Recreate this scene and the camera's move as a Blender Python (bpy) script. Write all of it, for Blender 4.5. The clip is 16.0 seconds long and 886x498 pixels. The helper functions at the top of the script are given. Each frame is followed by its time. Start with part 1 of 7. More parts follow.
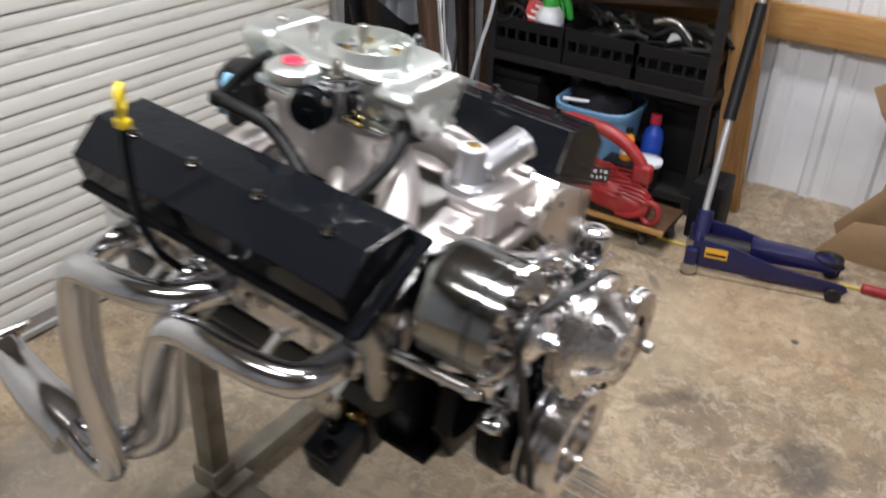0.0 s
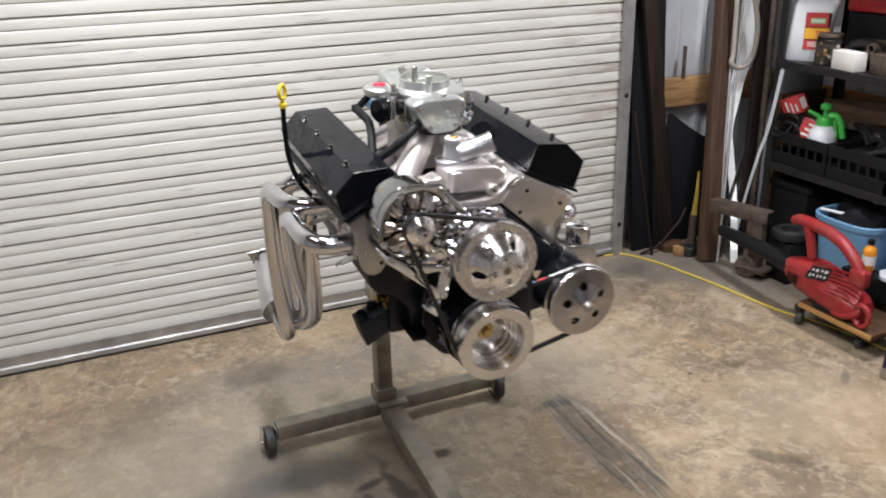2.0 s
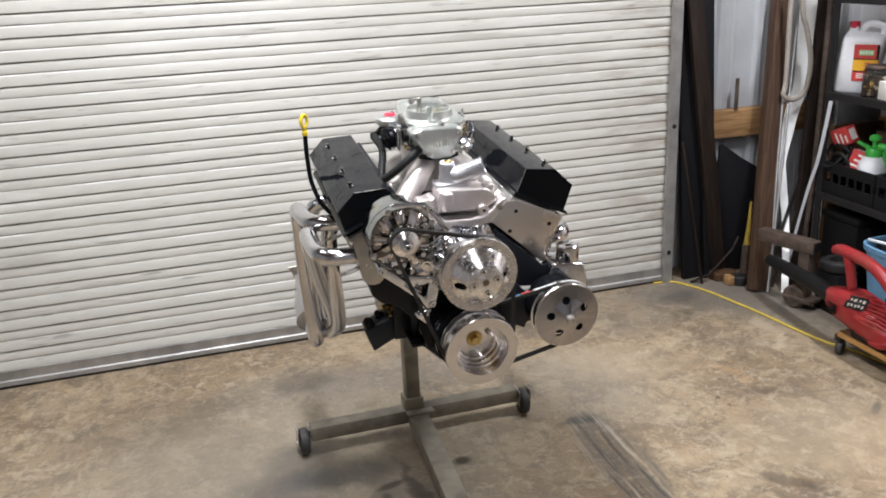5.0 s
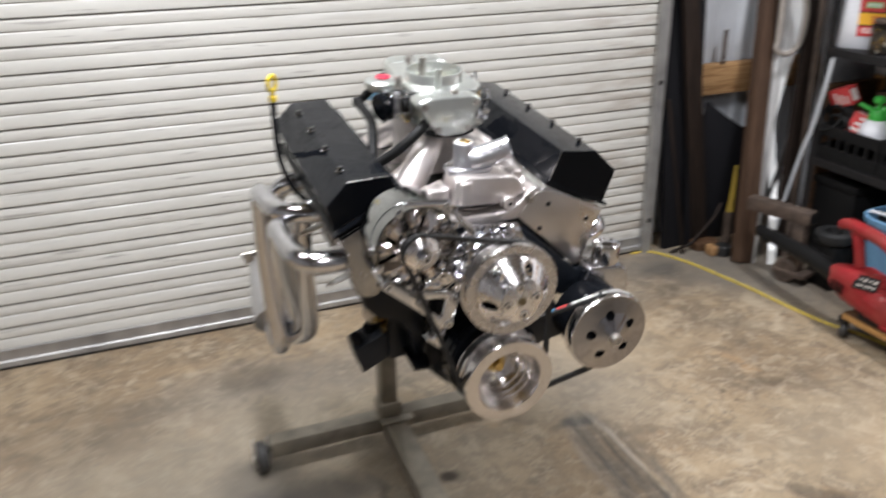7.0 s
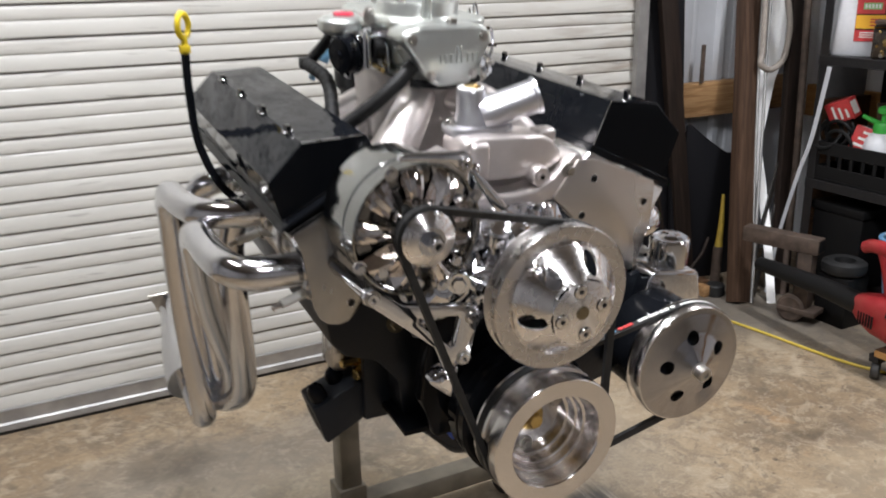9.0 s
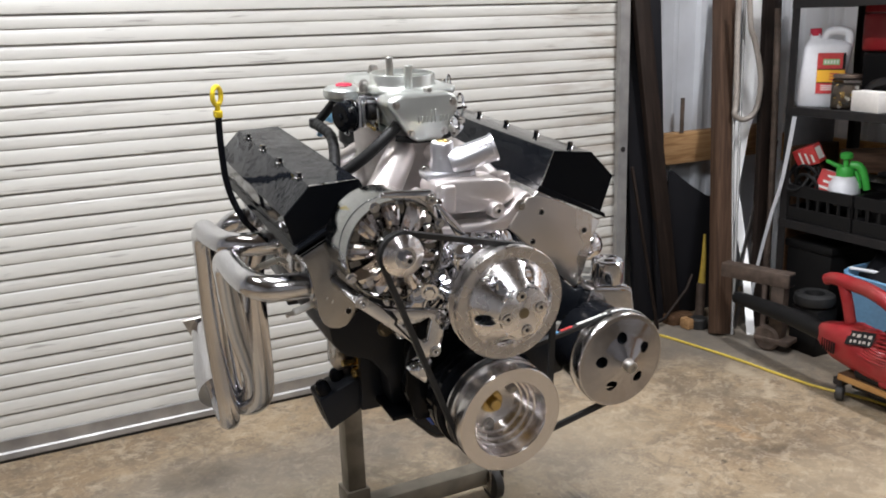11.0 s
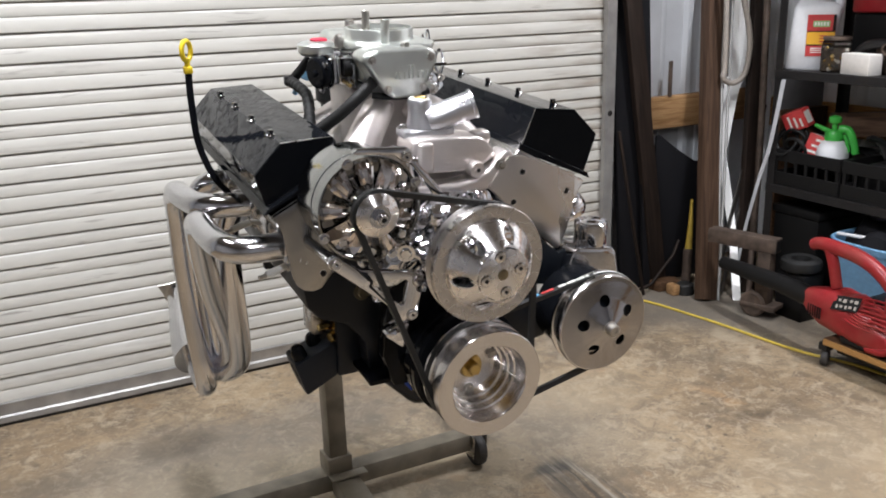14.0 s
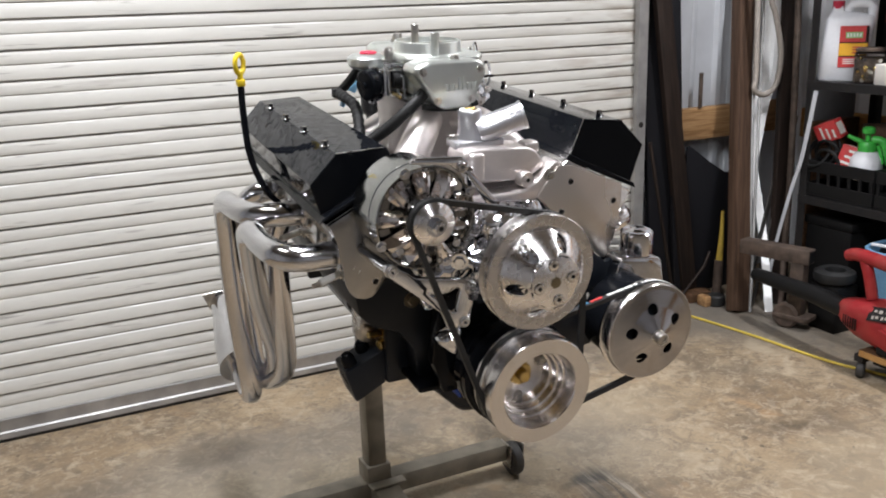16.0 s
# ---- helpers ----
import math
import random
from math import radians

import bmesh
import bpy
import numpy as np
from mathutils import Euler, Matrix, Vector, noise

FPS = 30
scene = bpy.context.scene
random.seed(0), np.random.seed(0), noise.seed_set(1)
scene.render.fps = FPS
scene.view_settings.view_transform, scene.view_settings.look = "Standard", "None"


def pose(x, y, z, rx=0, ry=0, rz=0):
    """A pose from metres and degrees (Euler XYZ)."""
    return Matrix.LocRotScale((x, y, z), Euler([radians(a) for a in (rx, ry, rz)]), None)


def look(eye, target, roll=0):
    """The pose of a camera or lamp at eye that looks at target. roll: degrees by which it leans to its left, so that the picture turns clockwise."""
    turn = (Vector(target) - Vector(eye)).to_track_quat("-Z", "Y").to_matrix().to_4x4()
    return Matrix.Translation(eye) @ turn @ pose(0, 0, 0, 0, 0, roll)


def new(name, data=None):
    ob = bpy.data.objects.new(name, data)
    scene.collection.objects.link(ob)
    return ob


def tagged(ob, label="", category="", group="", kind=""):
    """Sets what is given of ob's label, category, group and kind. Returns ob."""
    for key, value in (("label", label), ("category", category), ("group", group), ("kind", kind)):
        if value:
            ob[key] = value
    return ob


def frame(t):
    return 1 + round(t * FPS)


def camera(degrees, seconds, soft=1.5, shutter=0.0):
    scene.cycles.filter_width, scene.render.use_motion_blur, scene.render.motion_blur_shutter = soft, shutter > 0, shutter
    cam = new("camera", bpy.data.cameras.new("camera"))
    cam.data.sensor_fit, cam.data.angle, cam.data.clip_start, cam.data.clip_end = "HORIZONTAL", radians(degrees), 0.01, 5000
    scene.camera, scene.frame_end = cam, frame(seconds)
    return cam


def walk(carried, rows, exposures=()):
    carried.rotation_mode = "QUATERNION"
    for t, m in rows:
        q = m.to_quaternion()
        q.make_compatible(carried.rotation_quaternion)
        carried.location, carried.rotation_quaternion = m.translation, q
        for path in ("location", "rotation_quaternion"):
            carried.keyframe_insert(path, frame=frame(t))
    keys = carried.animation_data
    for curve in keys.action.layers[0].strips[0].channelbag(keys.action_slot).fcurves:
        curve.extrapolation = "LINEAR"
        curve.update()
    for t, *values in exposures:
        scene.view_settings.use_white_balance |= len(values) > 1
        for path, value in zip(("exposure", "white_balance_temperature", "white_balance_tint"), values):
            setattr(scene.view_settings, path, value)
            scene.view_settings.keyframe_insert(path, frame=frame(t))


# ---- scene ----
cam = camera(54.3, 16.0, soft=1.85, shutter=0.75)
PATH = [
    (0, (0.232, 0.191, 1.66), (1.687, 1.121, 0.652), 2.4),
    (0.2, (0.314, 0.109, 1.662), (1.713, 1.083, 0.615), 1.1),
    (0.3, (0.341, 0.05, 1.672), (1.696, 1.094, 0.635), -0.2),
    (0.5, (0.37, -0.117, 1.665), (1.533, 1.178, 0.681), -1.6),
    (0.7, (0.425, -0.284, 1.662), (1.374, 1.204, 0.722), -1.5),
    (1, (0.469, -0.471, 1.674), (1.446, 1.106, 0.926), -1.9),
    (1.2, (0.432, -0.595, 1.669), (1.343, 1.042, 0.967), -2.3),
    (1.5, (0.337, -0.772, 1.655), (1.149, 0.907, 0.932), -2.8),
    (2, (0.363, -1.017, 1.659), (1.121, 0.688, 0.939), -1.3),
    (2.5, (0.56, -1.203, 1.668), (1.26, 0.54, 0.979), -1.2),
    (3, (0.591, -1.295, 1.689), (1.219, 0.482, 1.021), -3.8),
    (3.5, (0.612, -1.294, 1.683), (1.196, 0.509, 1.045), -5.0),
    (4, (0.584, -1.266, 1.669), (1.166, 0.539, 1.034), -3.0),
    (4.5, (0.585, -1.3, 1.685), (1.137, 0.51, 1.038), -2.7),
    (4.7, (0.572, -1.311, 1.684), (1.112, 0.505, 1.043), -2.6),
    (6.8, (0.507, -0.89, 1.66), (1.105, 0.857, 0.891), -1.5),
    (7, (0.507, -0.778, 1.655), (1.205, 0.927, 0.878), -0.6),
    (7.5, (0.607, -0.423, 1.493), (1.425, 1.259, 0.785), 0.4),
    (8, (0.666, -0.195, 1.308), (1.588, 1.462, 0.673), -0.0),
    (8.5, (0.653, -0.164, 1.274), (1.567, 1.518, 0.697), -0.1),
    (9, (0.603, -0.276, 1.332), (1.475, 1.416, 0.719), -1.0),
    (9.2, (0.583, -0.323, 1.369), (1.438, 1.376, 0.751), -1.4),
    (11.3, (0.518, -0.607, 1.377), (1.37, 1.134, 0.882), -1.8),
    (11.5, (0.52, -0.614, 1.373), (1.372, 1.123, 0.868), -1.6),
    (12, (0.527, -0.608, 1.367), (1.384, 1.121, 0.841), -1.3),
    (12.5, (0.529, -0.602, 1.366), (1.388, 1.123, 0.829), -1.3),
    (13, (0.535, -0.593, 1.363), (1.393, 1.128, 0.814), -1.8),
    (13.5, (0.544, -0.58, 1.357), (1.405, 1.136, 0.797), -2.1),
    (14, (0.552, -0.559, 1.352), (1.418, 1.151, 0.779), -1.7),
    (14.5, (0.561, -0.551, 1.344), (1.423, 1.158, 0.765), -1.6),
    (15, (0.55, -0.562, 1.351), (1.409, 1.151, 0.776), -1.3),
    (15.5, (0.518, -0.556, 1.357), (1.367, 1.168, 0.805), -1.5),
    (16, (0.495, -0.556, 1.354), (1.325, 1.18, 0.81), -2.0),
]
EXPOSURES = [(0, -0.05), (1, 0.0), (3, 0.09), (4.7, 0.08), (7, 0.03), (8, -0.06), (9.2, -0.06), (11.3, 0.0), (16, 0.0)]
walk(cam, [(t, look(eye, target, roll)) for t, eye, target, roll in PATH], EXPOSURES)

# ---- world and lamps ----
world = bpy.data.worlds.new("world")
scene.world = world
world.use_nodes = True
world.node_tree.nodes["Background"].inputs[0].default_value = (0.05, 0.055, 0.06, 1)
world.node_tree.nodes["Background"].inputs[1].default_value = 0.2


def area_lamp(name, at, target, sx, sy, power, colour):
    d = bpy.data.lights.new(name, "AREA")
    d.shape, d.size, d.size_y, d.energy, d.color = "RECTANGLE", sx, sy, power, colour
    ob = new(name, d)
    ob.matrix_world = look(at, target)
    return ob


WARM = (0.942, 0.957, 1.02)
# lamps out of view; the last is added to brighten the engine's front
LAMPS = [((-0.2, 1.2, 2.93), 0.2, 0.8, 13), ((0.84, 0.80, 2.93), 0.2, 0.8, 75), ((3.1, 0.9, 2.93), 0.2, 0.8, 51), ((0.8, -1.7, 2.93), 0.2, 1.0, 38)]
for at, sx, sy, power in LAMPS:
    area_lamp("tube_lamp", at, (at[0], at[1], 0), sx, sy, power, WARM)


# ---- materials ----
def material(name, colour, rough=0.5, metal=0.0, grain=0.0, grain_scale=60.0, stain=0.0, stain_scale=3.0, bump=0.0,
             bump_scale=200.0, coat=0.0, dark=(0.02, 0.018, 0.015), stretch=(1, 1, 1), rough_var=0.0, random_tint=0.0, spec=0.5):
    m = bpy.data.materials.new(name)
    m.use_nodes = True
    nt = m.node_tree
    n, l = nt.nodes, nt.links
    b = n["Principled BSDF"]
    b.inputs["Roughness"].default_value = rough
    b.inputs["Metallic"].default_value = metal
    b.inputs["Coat Weight"].default_value = coat
    b.inputs["Coat Roughness"].default_value = 0.06
    b.inputs["Specular IOR Level"].default_value = spec
    co = n.new("ShaderNodeTexCoord")
    mp = n.new("ShaderNodeMapping")
    mp.inputs["Scale"].default_value = stretch
    l.new(co.outputs["Object"], mp.inputs["Vector"])

    def noise_node(scale, detail=4.0):
        t = n.new("ShaderNodeTexNoise")
        t.inputs["Scale"].default_value = scale
        t.inputs["Detail"].default_value = detail
        l.new(mp.outputs[0], t.inputs["Vector"])
        return t

    def mix(fac, a, c, kind="MIX"):
        x = n.new("ShaderNodeMix")
        x.data_type, x.blend_type = "RGBA", kind
        for sock, v in ((x.inputs[0], fac), (x.inputs[6], a), (x.inputs[7], c)):
            if hasattr(v, "is_linked"):
                l.new(v, sock)
            else:
                sock.default_value = v
        return x.outputs[2]

    def ramp(src, lo, hi, a=0.0, c=1.0):
        r = n.new("ShaderNodeMapRange")
        for i, v in ((1, lo), (2, hi), (3, a), (4, c)):
            r.inputs[i].default_value = v
        l.new(src, r.inputs[0])
        return r.outputs[0]

    col = (*colour, 1)
    if grain:
        g = noise_node(grain_scale, 6)
        lo = tuple(v * (1 - grain) for v in colour)
        hi = tuple(min(1, v * (1 + grain)) for v in colour)
        col = mix(ramp(g.outputs[0], 0.3, 0.7), (*lo, 1), (*hi, 1))
    if stain:
        st = noise_node(stain_scale, 8)
        col = mix(ramp(st.outputs[0], 0.48, 0.75, 0, stain), col, (*dark, 1))
    if random_tint:
        oi = n.new("ShaderNodeObjectInfo")
        col = mix(ramp(oi.outputs["Random"], 0, 1, 0, random_tint), col, (*dark, 1))
    if hasattr(col, "is_linked"):
        l.new(col, b.inputs["Base Color"])
    else:
        b.inputs["Base Color"].default_value = col
    if rough_var:
        rv = noise_node(grain_scale * 0.3 + 1, 5)
        l.new(ramp(rv.outputs[0], 0.3, 0.7, max(0.02, rough - rough_var), rough + rough_var), b.inputs["Roughness"])
    if bump:
        bn = noise_node(bump_scale, 3)
        bp = n.new("ShaderNodeBump")
        bp.inputs["Strength"].default_value = bump
        bp.inputs["Distance"].default_value = 0.002
        l.new(bn.outputs[0], bp.inputs["Height"])
        l.new(bp.outputs[0], b.inputs["Normal"])
    return m


CHROME = material("chrome", (0.73, 0.74, 0.77), 0.06, 1.0, rough_var=0.03, grain_scale=8)
SPOKE = material("worn_chrome_spoke", (0.80, 0.77, 0.76), 0.13, 1.0, rough_var=0.06, grain=0.1, grain_scale=30, bump=0.35, bump_scale=90)
HEADER = material("bright_header_plating", (0.66, 0.66, 0.68), 0.13, 1.0, rough_var=0.05, grain_scale=10, bump=0.05, bump_scale=60)
ALT_CASE = material("hazy_chrome_case", (0.36, 0.37, 0.365), 0.12, 1.0, rough_var=0.06, grain=0.12, grain_scale=14, bump=0.35, bump_scale=30)
CAST_CHROME = material("chromed_casting", (0.78, 0.79, 0.83), 0.09, 1.0, rough_var=0.04, grain_scale=8, bump=0.5, bump_scale=60)
_n, _l = CAST_CHROME.node_tree.nodes, CAST_CHROME.node_tree.links
_cell, _co, _facet = _n.new("ShaderNodeTexVoronoi"), _n.new("ShaderNodeTexCoord"), _n.new("ShaderNodeBump")
_cell.inputs["Scale"].default_value = 42.0
_facet.inputs["Strength"].default_value, _facet.inputs["Distance"].default_value = 0.75, 0.006
_l.new(_co.outputs["Object"], _cell.inputs["Vector"])
_l.new(_cell.outputs["Distance"], _facet.inputs["Height"])
_l.new(_facet.outputs[0], _n["Principled BSDF"].inputs["Normal"])
# head metal darkened to carry the left head's dark reflections
HEAD_DIMMED = material("head_metal_dimmed", (0.34, 0.338, 0.338), 0.16, 1.0, grain=0.08, grain_scale=12, rough_var=0.06)
POLISHED = material("polished_aluminium", (0.86, 0.84, 0.82), 0.17, 1.0, grain=0.05, grain_scale=30, rough_var=0.05, bump=0.05, bump_scale=500)
MACHINED = material("machined_aluminium", (0.72, 0.67, 0.62), 0.28, 1.0, grain=0.06, grain_scale=6, rough_var=0.08, bump=0.08, bump_scale=700)
CAST = material("satin_cast_aluminium", (0.74, 0.69, 0.67), 0.40, 0.93, grain=0.06, grain_scale=25, bump=0.25, bump_scale=260, rough_var=0.06)
ZINC = material("zinc_dichromate_casting", (0.70, 0.73, 0.70), 0.33, 0.93, grain=0.10, grain_scale=12, bump=0.15, bump_scale=300, rough_var=0.06)
GLOSS_BLACK = material("gloss_black_paint", (0.0062, 0.0070, 0.0088), 0.035, 0.0, bump=0.55, bump_scale=14, spec=0.10, rough_var=0.012)
PAN_BLACK = material("satin_pan_paint", (0.010, 0.013, 0.021), 0.25, 0.0, bump=0.08, bump_scale=60, spec=0.3, rough_var=0.06)
BLACK_CHROME = material("black_chrome", (0.24, 0.235, 0.23), 0.10, 1.0)
DULL_STEEL = material("dull_steel", (0.22, 0.21, 0.20), 0.4, 1.0, grain=0.1)
BRONZE = material("dark_bronze", (0.26, 0.22, 0.15), 0.3, 1.0, grain=0.1)
SATIN_ALU = material("satin_aluminium", (0.66, 0.66, 0.69), 0.30, 0.95, grain=0.05, grain_scale=20, bump=0.1, bump_scale=300, rough_var=0.06)
SATIN_BLACK = material("satin_black_paint", (0.011, 0.0138, 0.0195), 0.38, 0.0, bump=0.2, bump_scale=150, rough_var=0.1, spec=0.25)
BLACK_PLASTIC = material("black_plastic", (0.010, 0.0098, 0.010), 0.45, bump=0.1, bump_scale=120, spec=0.18)
RUBBER = material("black_rubber", (0.012, 0.012, 0.012), 0.6, grain=0.2, bump=0.2, bump_scale=300)
HOSE_MAT = material("loom_plastic", (0.008, 0.008, 0.008), 0.55, bump=0.3, bump_scale=250, spec=0.25)
BRASS = material("brass", (0.62, 0.45, 0.18), 0.25, 1.0, grain=0.1)
STEEL = material("plain_steel", (0.52, 0.50, 0.47), 0.3, 1.0, grain=0.12, rough_var=0.1)
YELLOW = material("yellow_plastic", (0.75, 0.55, 0.02), 0.4)
DUSTY_YELLOW = material("dusty_yellow_plastic", (0.42, 0.29, 0.04), 0.55, grain=0.15, stain=0.5, stain_scale=14, dark=(0.16, 0.10, 0.04))
RED_CAP = material("red_plastic", (0.45, 0.02, 0.05), 0.35)
BLUE_CLIP = material("light_blue_plastic", (0.25, 0.52, 0.75), 0.45)
STAND = material("grey_green_enamel", (0.20, 0.178, 0.138), 0.42, grain=0.2, grain_scale=14, stain=0.75, stain_scale=11, dark=(0.06, 0.048, 0.034), bump=0.1, rough_var=0.1)
GALV = material("galvanised_steel", (0.375, 0.37, 0.36), 0.45, 0.55, grain=0.18, grain_scale=14, stain=0.2, stain_scale=4, dark=(0.12, 0.12, 0.13))
PANEL = material("grey_sheet_metal", (0.56, 0.58, 0.61), 0.4, 0.1, grain=0.08, grain_scale=5, stain=0.2, stain_scale=3, dark=(0.16, 0.16, 0.17))
WHITE_PANEL = material("white_sheet_metal", (0.76, 0.77, 0.79), 0.4, 0.1, grain=0.05, grain_scale=5, stain=0.15, stain_scale=3, dark=(0.25, 0.25, 0.26))


def wood(name, light, dark, scale=9.0, axis=2):
    m = bpy.data.materials.new(name)
    m.use_nodes = True
    n, l = m.node_tree.nodes, m.node_tree.links
    b = n["Principled BSDF"]
    b.inputs["Roughness"].default_value, b.inputs["Specular IOR Level"].default_value = 0.6, 0.2
    co, mp = n.new("ShaderNodeTexCoord"), n.new("ShaderNodeMapping")
    s = [scale * 6] * 3
    s[axis] = scale * 0.35
    mp.inputs["Scale"].default_value = s
    l.new(co.outputs["Object"], mp.inputs["Vector"])
    t = n.new("ShaderNodeTexNoise")
    t.inputs["Scale"].default_value, t.inputs["Detail"].default_value, t.inputs["Distortion"].default_value = 1.2, 8, 1.4
    l.new(mp.outputs[0], t.inputs["Vector"])
    r = n.new("ShaderNodeValToRGB")
    r.color_ramp.elements[0].color, r.color_ramp.elements[1].color = (*dark, 1), (*light, 1)
    r.color_ramp.elements[0].position, r.color_ramp.elements[1].position = 0.35, 0.65
    l.new(t.outputs[0], r.inputs[0])
    l.new(r.outputs[0], b.inputs["Base Color"])
    bp = n.new("ShaderNodeBump")
    bp.inputs["Strength"].default_value, bp.inputs["Distance"].default_value = 0.25, 0.002
    l.new(t.outputs[0], bp.inputs["Height"])
    l.new(bp.outputs[0], b.inputs["Normal"])
    return m


PINE_X = wood("pine_along_wall", (0.43, 0.26, 0.125), (0.25, 0.135, 0.058), 9, 0)
PINE_Y = wood("pine_along_side", (0.47, 0.27, 0.10), (0.33, 0.16, 0.05), 9, 1)
PINE_Z = wood("pine_upright", (0.42, 0.24, 0.10), (0.28, 0.14, 0.05), 9, 2)
BROWN_WOOD = wood("brown_weathered_timber", (0.100, 0.059, 0.038), (0.050, 0.029, 0.019), 7, 2)
DARK_WOOD = wood("dark_stained_timber", (0.027, 0.018, 0.014), (0.011, 0.0075, 0.006), 7, 2)
DECK_WOOD = wood("plywood", (0.105, 0.056, 0.03), (0.05, 0.027, 0.014), 8, 1)
RUST = material("rusty_steel", (0.10, 0.072, 0.056), 0.7, 0.3, grain=0.35, grain_scale=30, stain=0.5, stain_scale=8, dark=(0.03, 0.017, 0.01), bump=0.4, bump_scale=80)
DARK_STEEL = material("black_shelf_steel", (0.017, 0.016, 0.0165), 0.5, 0.0, spec=0.25, grain=0.2, stain=0.2, stain_scale=9, dark=(0.05, 0.035, 0.025))
TARP = material("black_sheet", (0.0115, 0.0115, 0.0135), 0.55, bump=0.3, bump_scale=12, spec=0.12)
RED_PLASTIC = material("red_tool_plastic", (0.30, 0.014, 0.018), 0.4, grain=0.15, grain_scale=20, stain=0.5, stain_scale=10, dark=(0.20, 0.085, 0.06))
BLUE_PLASTIC = material("blue_bucket_plastic", (0.16, 0.33, 0.52), 0.45, grain=0.08, stain=0.2, stain_scale=6, dark=(0.1, 0.12, 0.14))
DEEP_BLUE = material("deep_blue_plastic", (0.02, 0.08, 0.5), 0.35, grain=0.05)
JACK_BLUE = material("dark_blue_enamel", (0.010, 0.011, 0.062), 0.3, grain=0.1, stain=0.25, stain_scale=9, dark=(0.02, 0.02, 0.03))
WHITE_TRIM = material("white_vinyl_trim", (0.88, 0.88, 0.87), 0.3, grain=0.02, stain=0.1, stain_scale=7, dark=(0.5, 0.48, 0.45))
WHITE_PLASTIC = material("white_bottle_plastic", (0.72, 0.73, 0.76), 0.4, grain=0.03, stain=0.08, stain_scale=8, dark=(0.4, 0.38, 0.36))
PAPER = material("white_carton", (0.75, 0.72, 0.68), 0.7, grain=0.04)
GREEN = material("green_plastic", (0.05, 0.42, 0.06), 0.35, grain=0.05)
ORANGE = material("orange_plastic", (0.75, 0.27, 0.02), 0.4)
LABEL_RED = material("label_red", (0.52, 0.045, 0.045), 0.5, grain=0.1)
LABEL_YELLOW = material("label_yellow", (0.8, 0.42, 0.03), 0.5)
LABEL_BLUE = material("label_blue", (0.1, 0.3, 0.5), 0.5)
LABEL_GREEN = material("label_green", (0.25, 0.5, 0.2), 0.5)
LABEL_WHITE = material("label_white", (0.75, 0.75, 0.72), 0.5)
CARDBOARD = material("cardboard", (0.30, 0.19, 0.10), 0.8, grain=0.12, grain_scale=9, stain=0.2)
CORD = material("yellow_cord", (0.60, 0.45, 0.07), 0.5, grain=0.1)
GREY_RUBBER = material("grey_rubber_wheel", (0.035, 0.034, 0.033), 0.6, grain=0.3, stain=0.3, stain_scale=20, dark=(0.09, 0.08, 0.07))
MIXED = material("small_hardware", (0.075, 0.055, 0.042), 0.5, 0.3, grain=0.5, grain_scale=60, bump=0.8, bump_scale=90)
CEIL = material("ceiling_boards", (0.20, 0.17, 0.14), 0.7, grain=0.15, grain_scale=2, stain=0.3)
BACK_WALL = material("dull_sheet_metal", (0.40, 0.40, 0.415), 0.5, 0.2, grain=0.15, grain_scale=3, stain=0.4, stain_scale=1.5)
# dark tone for the panel that darkens the gap behind the shelf
GAP_SHADE = material("gap_shade_grey", (0.15, 0.15, 0.155), 0.5, 0.1, grain=0.15, grain_scale=8, stain=0.4, stain_scale=5)
LAMP_WHITE = material("lamp_housing", (0.8, 0.8, 0.78), 0.4)
GLOW = bpy.data.materials.new("lamp_diffuser")
GLOW.use_nodes = True
GLOW.node_tree.nodes["Principled BSDF"].inputs["Emission Color"].default_value = (1, 0.95, 0.87, 1)
GLOW.node_tree.nodes["Principled BSDF"].inputs["Emission Strength"].default_value = 9.0


